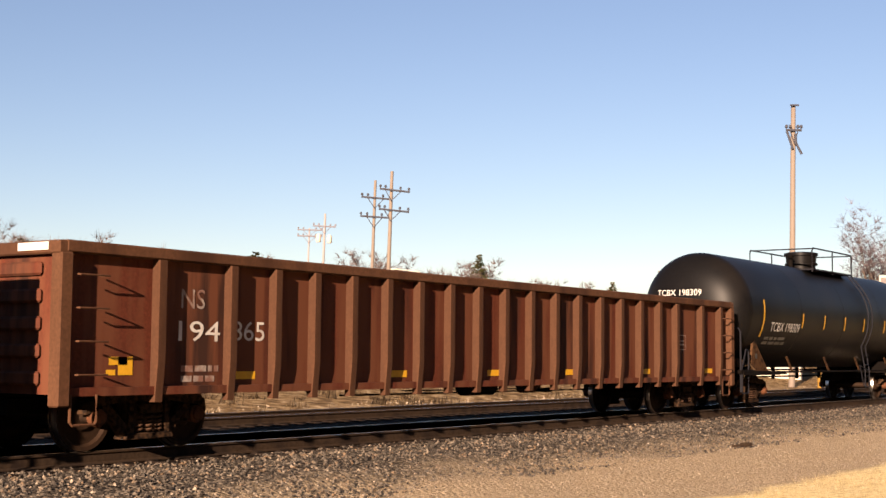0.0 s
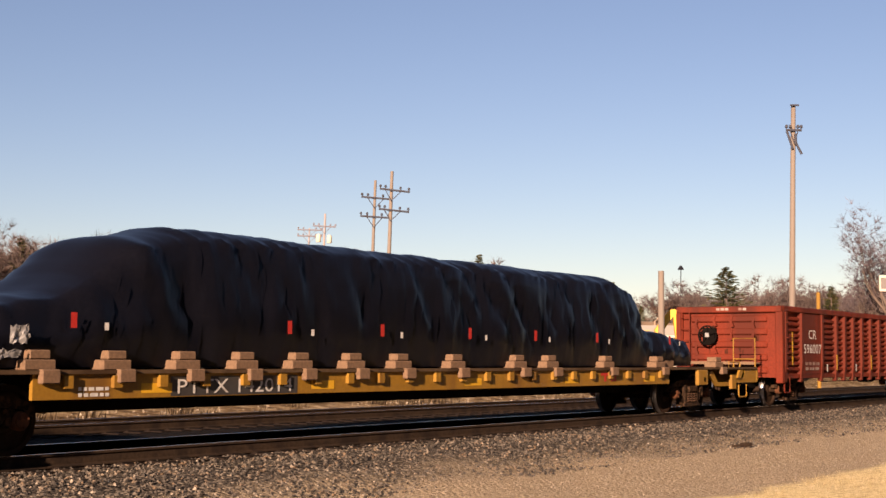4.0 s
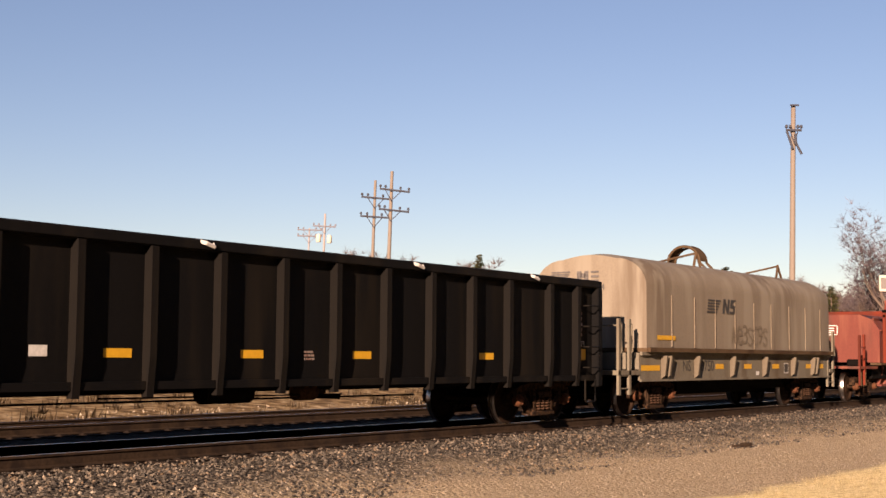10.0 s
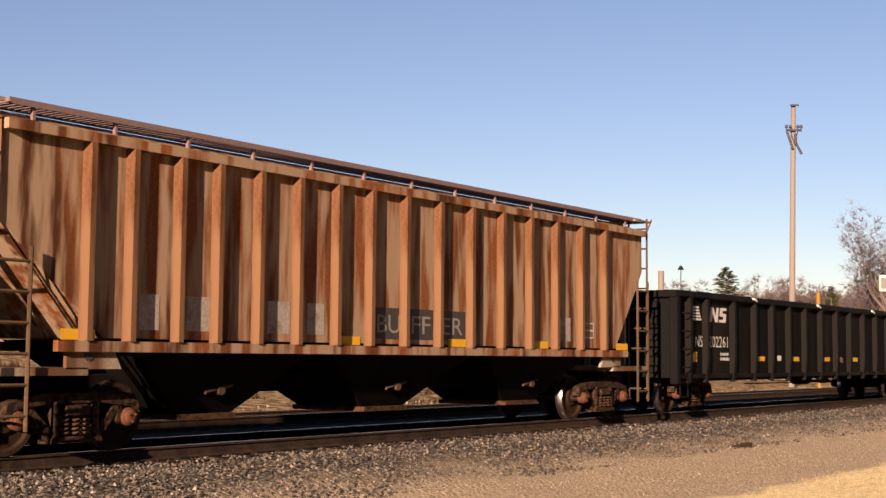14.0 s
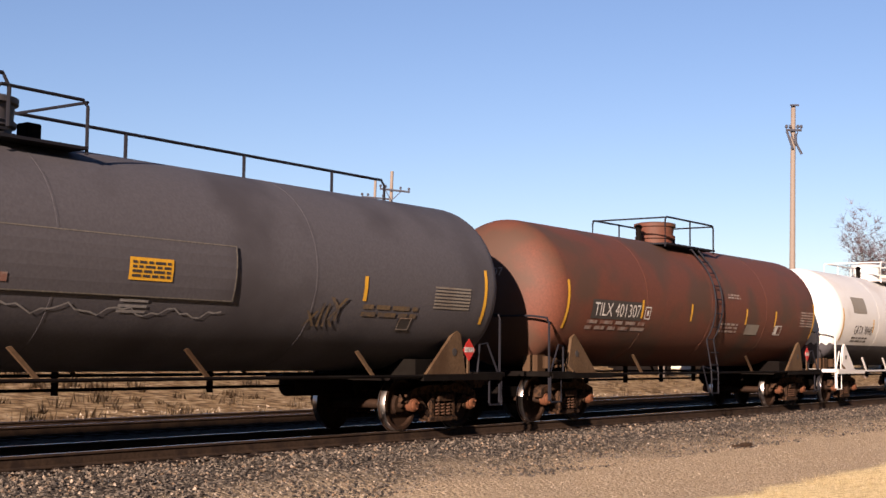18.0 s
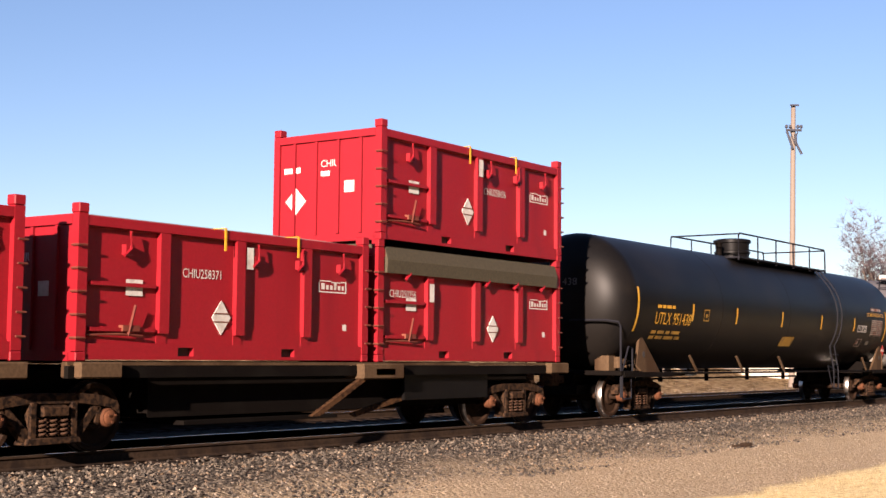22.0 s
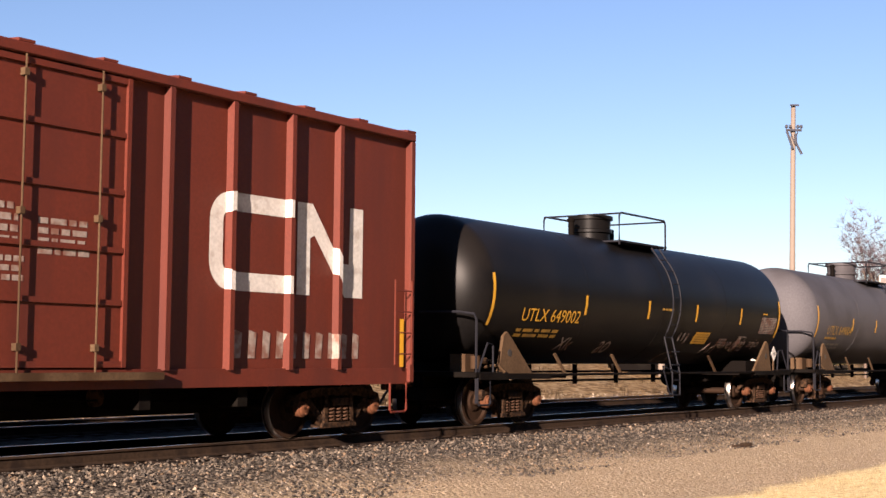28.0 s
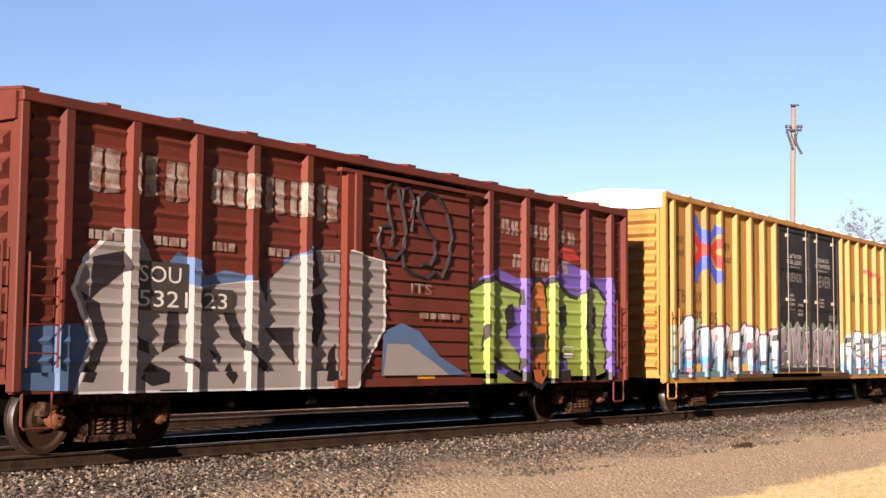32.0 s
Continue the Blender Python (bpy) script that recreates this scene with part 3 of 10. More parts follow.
# ---- fence ----
FENCE_Y = 30.0
BAY = 3.8
for i in range(27):
    x = 1.2 + BAY * i
    z = ground_height(x, FENCE_Y)
    f = thing("fence_panel", "tan fabric-covered chain-link fence bay with barbed wire arm", "fence", "fence bays along the yard", at=(x, FENCE_Y, z))
    bm = bmesh.new()
    grid = []
    for k in range(20):
        u = k / 19
        sag = 0.05 * math.sin(u * math.pi) + 0.03 * noise.noise((u * 3, i * 1.7, 0.0))
        col = []
        for j in range(7):
            v = j / 6
            bulge = 0.07 * noise.noise((u * 2.2, v * 2.0, i * 3.1)) + 0.012 * math.sin(k * 2.4 + i)
            col.append((u * BAY, bulge * math.sin(u * math.pi), -0.15 + (2.61 - sag) * v))
        grid.append(col)
    front = [[bm.verts.new(p) for p in col] for col in grid]
    back = [[bm.verts.new((p[0], p[1] + 0.02, p[2])) for p in col] for col in grid]
    for a, b in zip(front, front[1:]):
        for j in range(6):
            bm.faces.new((a[j], b[j], b[j + 1], a[j + 1]))
    for a, b in zip(back, back[1:]):
        for j in range(6):
            bm.faces.new((a[j], a[j + 1], b[j + 1], b[j]))
    for j in (0, 6):
        for k in range(19):
            bm.faces.new((front[k][j], front[k + 1][j], back[k + 1][j], back[k][j]))
    part("fabric", bm, M["fence"], f, smooth=60)
    bm = bmesh.new()
    tube(bm, [(-0.02, -0.06, -0.3), (-0.02, -0.06, 2.46), (0.16, -0.27, 2.78)], 0.036, 8)
    part("post", bm, M["post"], f, "galvanised post with angled arm")
    bm = bmesh.new()
    for zz in (2.5, 2.62, 2.75):
        tube(bm, [(0.14, -0.25 + (2.75 - zz) * 0.6, zz), (0.14 + BAY, -0.25 + (2.75 - zz) * 0.6, zz)], 0.006, 4)
    part("barbed_wire", bm, M["arm_wood"], f)


# ---- trees ----
def branch(rng, bm, p, d, length, r, depth, twigs, spread, up):
    """Grow a limb of bent lengths and, from it, smaller ones; the last ones are twigs."""
    pts, rad = [p.copy()], [r]
    q, dd = p.copy(), d.copy()
    steps = 3
    for i in range(steps):
        dd = (dd + Vector((rng.uniform(-1, 1), rng.uniform(-1, 1), rng.uniform(-0.5, 0.8))) * 0.16).normalized()
        q = q + dd * length / steps
        pts.append(q.copy())
        rad.append(r * (1 - 0.5 * (i + 1) / steps))
    tube(bm, pts, rad, 6 if depth > 2 else (4 if depth > 0 else 3))
    if depth == 0:
        twigs.append((pts[-1], dd))
        return
    kids = 3 if depth > 1 else 5
    for k in range(kids):
        at = pts[1 + k % 3] if k < kids - 1 else pts[-1]
        side = Vector((rng.uniform(-1, 1), rng.uniform(-1, 1), rng.uniform(-0.3, 0.6)))
        nd = (dd * (1.1 - spread * 0.4) + side.normalized() * spread + Vector((0, 0, up))).normalized()
        branch(rng, bm, at, nd, length * rng.uniform(0.55, 0.8), rad[-1] * 0.75, depth - 1, twigs, spread, up)


def twig_fan(rng, V, F, p, d, size, n):
    """A spray of fine bare twigs as thin three-sided blades."""
    for k in range(n):
        e = (d * 0.8 + Vector((rng.uniform(-1, 1), rng.uniform(-1, 1), rng.uniform(-0.6, 1.0)))).normalized() * size * rng.uniform(0.5, 1.2)
        w = e.cross(Vector((rng.uniform(-1, 1), rng.uniform(-1, 1), rng.uniform(-1, 1)))).normalized() * size * 0.022
        b = len(V)
        V += [tuple(p - w), tuple(p + w), tuple(p + e)]
        F.append((b, b + 1, b + 2))


def bare_tree_mesh(seed, height, spread, up, levels, twig_n, twig_size, bark, twig_mat, stem=0.3):
    rng = random.Random(seed)
    bm = bmesh.new()
    twigs = []
    r0 = height * 0.018
    top = Vector((rng.uniform(-0.3, 0.3), rng.uniform(-0.3, 0.3), height * stem))
    tube(bm, [(0, 0, -0.4), top * 0.5 + Vector((0.1, 0, 0)), top], [r0 * 1.25, r0, r0 * 0.85], 8)
    for k in range(5):
        a = k * math.tau / 5 + rng.uniform(-0.4, 0.4)
        d = Vector((math.cos(a) * spread, math.sin(a) * spread, 1.0 + (0.5 if k == 0 else 0))).normalized()
        branch(rng, bm, top * rng.uniform(0.75, 1.0), d, height * 0.30 * rng.uniform(0.8, 1.15), r0 * 0.6, levels, twigs, spread, up)
    V, F = [], []
    for p, d in twigs:
        twig_fan(rng, V, F, p, d, twig_size, twig_n)
    grown = max(v[2] for v in V)
    V = [tuple(c * height / grown for c in v) for v in V]
    for v in bm.verts:
        v.co *= height / grown
    me = bpy.data.meshes.new("crown")
    me.from_pydata(V, [], F)
    me.materials.append(twig_mat)
    return finish(bm, "trunk", bark, 60), me


def conifer_mesh(seed, height, width, ragged=0.3):
    rng = random.Random(seed)
    bm = bmesh.new()
    tube(bm, [(0, 0, -0.3), (0, 0, height * 0.6), (0, 0, height)], [height * 0.02, height * 0.012, 0.02], 7)
    V, F = [], []
    n = 46
    for i in range(n):
        t = (i + 0.5) / n
        z = height * (0.10 + 0.9 * t)
        L = width * 0.5 * (1 - t) ** 0.75 * rng.uniform(1 - ragged, 1 + ragged) + 0.12
        for k in range(7):
            a = rng.uniform(0, math.tau)
            d = Vector((math.cos(a), math.sin(a), rng.uniform(-0.15, 0.35)))
            for j in range(5):
                p = Vector((0, 0, z)) + d * L * (0.2 + 0.2 * j)
                for s in range(3):
                    e = (d + Vector((rng.uniform(-1, 1), rng.uniform(-1, 1), rng.uniform(-0.6, 0.5)))) * 0.25 * (0.5 + L * 0.35)
                    w = e.cross(Vector((rng.uniform(-1, 1), rng.uniform(-1, 1), 1))).normalized() * 0.07
                    b = len(V)
                    V += [tuple(p - w), tuple(p + w), tuple(p + e)]
                    F.append((b, b + 1, b + 2))
    me = bpy.data.meshes.new("foliage")
    me.from_pydata(V, [], F)
    me.materials.append(M["needle"])
    return finish(bm, "trunk", M["bark"], 60), me


def plant(kind, label, meshes, px, py, depth, made_height, turn=0.0, wide=1.0):
    x, y, z = spot(px, depth)
    s = (top_z(px, py, depth) - z) / made_height
    t = thing(kind, label, "tree", "trees beyond the yard", at=(x, y, z - 0.1))
    t.rotation_euler, t.scale = (0, 0, turn), (s * wide, s * wide, s)
    part("trunk", meshes[0], None, t)
    part("crown" if kind == "bare_tree" else "foliage", meshes[1], None, t)
    return t


BARE = [bare_tree_mesh(11, 10, 0.75, 0.10, 4, 13, 0.9, M["pale_bark"], M["grey_twig"]),
        bare_tree_mesh(12, 10, 0.95, 0.05, 4, 13, 0.9, M["bark"], M["grey_twig"], 0.22),
        bare_tree_mesh(13, 8, 1.05, 0.12, 4, 16, 0.85, M["bark"], M["rust_twig"], 0.12),
        bare_tree_mesh(14, 13, 0.80, 0.06, 4, 9, 0.9, M["bark"], M["mauve_twig"], 0.40)]
CONE = [conifer_mesh(21, 8, 3.6), conifer_mesh(22, 8, 5.0, 0.5)]
BT, CT = "bare winter tree with grey-brown twigs", "dark green ragged conifer"
for i, (k, px, py, d) in enumerate([(0, -25, 375, 78), (0, 20, 385, 92), (1, 70, 400, 98), (0, 130, 392, 100), (2, 165, 428, 88), (2, 215, 418, 84), (2, 255, 425, 88), (1, 290, 455, 92), (1, 320, 480, 96), (0, 105, 410, 110), (2, 95, 440, 84), (2, 45, 445, 86), (0, 405, 440, 130), (1, 395, 455, 128), (0, 520, 465, 150)]):
    plant("bare_tree", "russet twiggy winter tree" if k == 2 else BT, BARE[k], px, py, d, (10, 10, 8, 13)[k], i * 1.3)
for i, (k, px, py, d) in enumerate([(1, 600, 428, 120), (1, 650, 440, 170), (0, 700, 438, 170), (0, 735, 455, 180), (1, 790, 450, 190), (0, 815, 448, 190), (1, 880, 462, 200), (0, 915, 470, 200), (1, 950, 484, 220), (0, 1000, 490, 230), (1, 1040, 498, 240), (0, 1110, 505, 220), (0, 1195, 490, 130), (1, 1235, 487, 125), (0, 1255, 492, 128), (1, 1350, 480, 105), (1, 1385, 474, 110), (0, 1430, 476, 110), (1, 1450, 490, 110), (3, 1580, 345, 90), (0, 1640, 430, 100), (1, 1320, 495, 130), (1, 1500, 495, 120), (0, 1545, 480, 130)]):
    plant("bare_tree", BT, BARE[k], px, py, d, (10, 10, 8, 13)[k], i * 1.7 + 0.6)
plant("bare_tree", BT, BARE[3], 1530, 440, 92, 13, 2.2, 0.7)
for i, (k, px, py, d) in enumerate([(0, 35, 420, 88), (1, 452, 444, 100), (1, 470, 470, 98), (0, 848, 450, 190), (0, 1085, 499, 200), (1, 1286, 471, 96), (0, 1472, 505, 95), (0, 1135, 540, 100)]):
    plant("conifer", CT, CONE[k], px, py, d, 8, i * 0.9, 0.75 if k == 0 else 1.0)


# ---- buildings and machine behind the yard ----
def arm_lamp(px, py, depth, reach):
    x, y, z = spot(px, depth)
    h = top_z(px, py, depth) - z
    p = thing("street_lamp", "pale street lamp with a long curved arm", "street lamp", "street lamps beyond the yard", at=(x, y, z))
    r = Vector((math.sin(YAW), -math.cos(YAW), 0))
    bm = bmesh.new()
    tube(bm, [(0, 0, -0.3), (0, 0, h - 0.7), Vector((0, 0, h - 0.25)) + r * reach * 0.25, Vector((0, 0, h)) + r * reach], 0.055, 6)
    part("mast", bm, M["siding"], p)
    bm = bmesh.new()
    tube(bm, [Vector((0, 0, h)) + r * reach, Vector((0, 0, h - 0.05)) + r * (reach + 0.9 * (1 if reach > 0 else -1))], 0.09, 6)
    part("lamp_head", bm, M["siding"], p)


def shed(name, label, px0, px1, py_eave, py_ridge, depth, wall, windows=()):
    x0, y0, z0 = spot(px0, depth)
    x1, y1, z1 = spot(px1, depth)
    a = math.atan2(y1 - y0, x1 - x0)
    w = math.hypot(x1 - x0, y1 - y0)
    e, rdg = top_z(px0, py_eave, depth) - z0, top_z(px0, py_ridge, depth) - z0
    b = thing(name, label, "building", at=(x0, y0, z0))
    b.rotation_euler = (0, 0, a)
    boxes("wall", [(0, w, 0, 0.15, -0.6, e), (0, w, 5.85, 6, -0.6, e), (0, 0.15, 0.15, 5.85, -0.6, e), (w - 0.15, w, 0.15, 5.85, -0.6, e)], M[wall], b)
    bm = bmesh.new()
    prism(bm, [(-0.25, e), (3, rdg), (6.25, e), (6.25, e - 0.12), (3, rdg - 0.14), (-0.25, e - 0.12)], "x", -0.25, w + 0.25)
    part("roof", bm, M["roof"] if name == "house" else M["siding"], b)
    for (wx, wz, ww, wh) in windows:
        win = boxes("window", [(wx - 0.08, wx + ww + 0.08, -0.05, -0.005, wz - 0.08, wz), (wx - 0.08, wx + ww + 0.08, -0.05, -0.005, wz + wh, wz + wh + 0.08), (wx - 0.08, wx, -0.05, -0.005, wz, wz + wh), (wx + ww, wx + ww + 0.08, -0.05, -0.005, wz, wz + wh), (wx, wx + ww, -0.04, -0.005, wz + wh * 0.48, wz + wh * 0.52)], M["siding"], b)
        boxes("pane", [(wx, wx + ww, -0.02, -0.005, wz, wz + wh)], M["black_tank"], win)
    return b


bx, by, bz = spot(1566, 70)
board = thing("sign_board", "white sign board on a post behind the yard", "sign", at=(bx, by, bz))
board.rotation_euler = (0, 0, YAW - math.pi / 2)
boxes("panel", [(-0.25, 0.7, -0.03, 0.03, top_z(1566, 516, 70) - bz, top_z(1566, 488, 70) - bz)], M["siding"], board)
boxes("frame", [(-0.18, 0.62, -0.05, -0.031, top_z(1566, 512, 70) - bz, top_z(1566, 492, 70) - bz)], M["roof"], board, "grey face of the sign")
boxes("post", [(0.15, 0.27, 0.031, 0.13, -0.3, top_z(1566, 490, 70) - bz)], M["pole_wood"], board)
shed("shed", "low white shed roof behind the yard", 1140, 1222, 594, 574, 82, "siding")
shed("shed", "low white shed behind the yard", 1312, 1420, 586, 574, 82, "siding")
shed("warehouse", "long tan building behind the trees", 742, 905, 524, 519, 150, "siding")
arm_lamp(752, 477, 140, -3.0)
arm_lamp(748, 512, 150, -2.2)
for i, (px, py, d, w) in enumerate(((556, 492, 140, 1.3), (590, 486, 145, 1.5), (625, 480, 140, 1.5), (662, 486, 145, 1.4), (700, 484, 150, 1.5), (735, 496, 150, 1.4), (1075, 520, 160, 1.3), (1180, 512, 130, 1.3), (1240, 508, 130, 1.3), (1340, 505, 125, 1.2), (1400, 500, 120, 1.2), (1500, 505, 120, 1.2), (180, 470, 84, 1.4), (120, 460, 84, 1.4), (60, 455, 84, 1.4), (10, 440, 84, 1.4), (245, 465, 88, 1.4), (300, 490, 90, 1.3))):
    plant("bare_tree", "low russet winter brush", BARE[2], px, py, d, 8, i * 2.1, w)
GD = 66.0
x0, y0, z0 = spot(296, GD)
x1, y1, z1 = spot(450, GD)
garage = thing("garage", "pale garage with a low gable behind the sheer fence", "building", at=(x0, y0, z0))
garage.rotation_euler = (0, 0, math.atan2(y1 - y0, x1 - x0))
gw = math.hypot(x1 - x0, y1 - y0)
ge, gr = top_z(296, 584, GD) - z0, top_z(375, 540, GD) - z0
bm = bmesh.new()
prism(bm, [(0.2, -0.5), (gw - 0.2, -0.5), (gw - 0.2, ge), (gw / 2, gr - 0.15), (0.2, ge)], "y", 0.0, 6.0)
part("wall", bm, M["siding"], garage)
for q in (0, 1):
    bm = bmesh.new()
    e = gw * q
    prism(bm, [(e, ge - 0.05), (gw / 2, gr), (gw / 2, gr - 0.13), (e, ge - 0.18)][:: 1 if q else -1], "y", -0.3, 6.3)
    part("roof_slope", bm, M["siding"], garage)

gx, gy, gz = spot(1168, 74)
exc = thing("excavator", "yellow excavator with a raised bent boom", "excavator", at=(gx, gy, gz))
exc.rotation_euler = (0, 0, YAW - math.pi / 2)
bm = bmesh.new()
prism(bm, [(-0.75, 0.9), (-0.35, 0.9), (0.1, 2.3), (0.75, 3.25), (0.95, 3.35), (0.8, 3.6), (0.5, 3.55), (-0.25, 2.5)], "y", -0.2, 0.2)
part("boom", bm, M["machine"], exc)
bm = bmesh.new()
prism(bm, [(0.7, 3.5), (1.0, 3.6), (1.2, 1.3), (0.95, 1.3)], "y", -0.16, 0.16)
part("stick", bm, M["machine"], exc)
bm = bmesh.new()
prism(bm, [(0.9, 1.3), (1.25, 1.3), (1.3, 0.7), (0.7, 0.5), (0.6, 0.8)], "y", -0.45, 0.45)
part("bucket", bm, M["under"], exc)
boxes("cab", [(-2.6, -0.7, -1.2, 1.2, 0.75, 1.5), (-1.6, -0.7, -1.2, -0.2, 1.5, 2.4)], M["machine"], exc, bevel=0.05)
boxes("track", [(-2.7, 0.4, -1.4, -0.9, -0.05, 0.7)], M["under"], exc, bevel=0.15)
boxes("track", [(-2.7, 0.4, 0.9, 1.4, -0.05, 0.7)], M["under"], exc, bevel=0.15)
yx, yy, yz = spot(1449, 62)
ypost = thing("marker_post", "slim yellow marker post", "post", at=(yx, yy, yz))
bm = bmesh.new()
tube(bm, [(0, 0, -0.3), (0, 0, top_z(1449, 518, 62) - yz - 0.05), (0, 0, top_z(1449, 518, 62) - yz)], [0.09, 0.09, 0.05], 10)
part("post", bm, M["yellow_paint"], ypost)
lx, ly, lz = spot(1206, 150)
sl = thing("street_lamp", "grey street lamp on a thin mast", "street lamp", at=(lx, ly, lz))
bm = bmesh.new()
tube(bm, [(0, 0, -0.3), (0, 0, top_z(1206, 478, 150) - lz)], 0.05, 6)
part("mast", bm, M["rail_grey"], sl)
bm = bmesh.new()
lathe(bm, [(0, 0.3), (0.1, 0.34), (0.45, 0.12), (0.5, 0.05)], "z", 10, (0, 0, top_z(1206, 478, 150) - lz))
part("lamp_head", bm, M["rail_grey"], sl)

# low dead weeds on the waste ground behind the tracks
rng = random.Random(15)
V, F = [], []
for i in range(900):
    cx, cy = -10 + 150 * rng.random(), 11.0 + 13 * rng.random() ** 1.5
    size = rng.uniform(0.10, 0.42)
    for j in range(18):
        x, y = cx + rng.gauss(0, size * 0.6), cy + rng.gauss(0, size * 0.5)
        z = ground_height(x, y)
        h = size * rng.uniform(0.4, 1.1)
        dx, dy = rng.uniform(-0.16, 0.16), rng.uniform(-0.1, 0.1)
        w = rng.uniform(0.015, 0.05)
        b = len(V)
        V += [(x - w, y, z - 0.06), (x + w, y + 0.02, z - 0.06), (x + dx, y + dy, z + h)]
        F.append((b, b + 1, b + 2))
wm = bpy.data.meshes.new("dead_weeds")
wm.from_pydata(V, [], F)
wm.materials.append(island_material("dead_weed_stalks", [(0.0, (0.05, 0.030, 0.014)), (0.5, (0.17, 0.11, 0.05)), (1.0, (0.36, 0.26, 0.14))]))
tagged(new("dead_weeds", wm), "low brown dead weeds on the waste ground", "weeds", kind="stuff")
scatter("waste_stones", "loose tan stones on the bank behind the tracks", PEBBLES, 4000, (-10, 110), (10.2, 13.5), 0.05, 14)

# clumps of dry grass at the roadside
rng = random.Random(5)
V, F = [], []
for i in range(22000):
    x = 11 + 34 * rng.random() ** 1.3
    y = -6.25 - 3.6 * rng.random() ** 1.3
    if noise.noise((x * 0.9, y * 0.9, 0.0)) * 0.7 > (-6.1 - y) - 0.35 or (y > -6.75 and rng.random() < 0.4):
        continue
    z = ground_height(x, y)
    h = rng.uniform(0.04, 0.13)
    dx, dy = rng.uniform(-0.07, 0.07), rng.uniform(-0.07, 0.07)
    b = len(V)
    V += [(x - 0.006, y, z - 0.02), (x + 0.006, y, z - 0.02), (x + dx, y + dy, z + h)]
    F.append((b, b + 1, b + 2))
gm = bpy.data.meshes.new("dry_grass")
gm.from_pydata(V, [], F)
gm.materials.append(island_material("straw_grass", [(0.0, (0.34, 0.25, 0.11)), (0.6, (0.60, 0.475, 0.245)), (1.0, (0.78, 0.65, 0.40))]))
tagged(new("dry_grass", gm), "straw-coloured dry winter grass beside the road", "grass", kind="stuff")
chip = bmesh.new()
box(chip, -0.17, 0.17, -0.05, 0.05, -0.02, 0.035)
box(chip, 0.05, 0.3, -0.03, 0.05, 0.01, 0.07)
c = tagged(new("wood_scrap", finish(chip, "wood_scrap", M["rail"])), "splintered piece of dark timber on the gravel", "wood scrap")
c.matrix_world = pose(25.6, -2.75, ground_height(25.6, -2.75) + 0.02, 0, 0, -25)


# ---- the train: shared running gear ----
RIDES = []      # (thing, place along the train)
ROLLING = []    # (wheelset, place of its truck along the train, local x)
WHEEL_R = 0.457


def wheelset_mesh():
    bm = bmesh.new()
    for s in (-1, 1):
        prof = [(-0.055, 0.12), (-0.055, 0.16), (-0.02, 0.20), (-0.02, 0.36), (-0.065, 0.39), (-0.068, 0.447), (-0.06, 0.453), (0.045, 0.459), (0.052, 0.485), (0.07, 0.485), (0.075, 0.46), (0.07, 0.39), (0.03, 0.36), (0.02, 0.20), (0.06, 0.16), (0.06, 0.12)]
        prof = [(s * (0.753 - a), r) for a, r in prof]
        lathe(bm, prof, "y", 36)
    lathe(bm, [(-1.16, 0.07), (-0.7, 0.08), (0.7, 0.08), (1.16, 0.07)], "y", 12)
    me = finish(bm, "wheelset", [M["wheel"], M["tread"]], 35)
    for p in me.polygons:
        c = p.center
        r = math.hypot(c.x, c.z)
        if r > 0.449 and abs(p.normal.y) < 0.5:
            p.material_index = 1
    return me


def side_frame_mesh():
    """Cast side frame seen from its side: an arched top, two pedestals, a lower tension member and openings."""
    bm = bmesh.new()
    top = [(-1.10, 0.50), (-1.06, 0.68), (-0.80, 0.75), (-0.45, 0.79), (0.45, 0.79), (0.80, 0.75), (1.06, 0.68), (1.10, 0.50), (1.00, 0.50), (0.95, 0.60), (0.75, 0.62), (0.42, 0.66), (-0.42, 0.66), (-0.75, 0.62), (-0.95, 0.60), (-1.00, 0.50)]
    prism(bm, top, "y", -0.09, 0.09)
    for s in (-1, 1):
        q = [(s * 0.80, 0.62), (s * 0.66, 0.62), (s * 0.30, 0.28), (s * 0.30, 0.17), (s * 0.42, 0.17)]
        prism(bm, q, "y", -0.07, 0.07)
        prism(bm, [(s * 0.27, 0.20), (s * 0.37, 0.20), (s * 0.37, 0.68), (s * 0.27, 0.68)], "y", -0.11, 0.11)
        prism(bm, [(s * 0.72, 0.62), (s * 0.68, 0.40), (s * 0.76, 0.36), (s * 0.80, 0.60)], "y", -0.07, 0.07)
    prism(bm, [(-0.44, 0.15), (0.44, 0.15), (0.40, 0.235), (-0.40, 0.235)], "y", -0.13, 0.13)
    return finish(bm, "side_frame", M["frame_steel"], 40, 0.012)


def spring_mesh():
    bm = bmesh.new()
    for y in (-0.06, 0.07):
        pts = []
        for i in range(44):
            a = i / 43 * math.tau * 4.5
            pts.append((0.062 * math.cos(a), y + 0.062 * math.sin(a), 0.24 + 0.25 * i / 43))
        tube(bm, pts, 0.017, 5)
    return finish(bm, "coil_spring", M["spring"], 60)


def bolster_mesh():
    bm = bmesh.new()
    prism(bm, [(-1.15, 0.50), (1.15, 0.50), (1.15, 0.62), (0.7, 0.74), (-0.7, 0.74), (-1.15, 0.62)], "x", -0.20, 0.20)
    lathe(bm, [(0.74, 0.2), (0.84, 0.2)], "z", 16)
    for s in (-1, 1):
        box(bm, s * 0.42 - 0.05, s * 0.42 + 0.05, -0.95, 0.95, 0.34, 0.42)
        for y in (-0.753, 0.753):
            box(bm, s * 0.415 - 0.03, s * 0.415 + 0.035, y - 0.05, y + 0.05, 0.30, 0.55)
    return finish(bm, "truck_bolster", M["frame_steel"], None, 0.01)


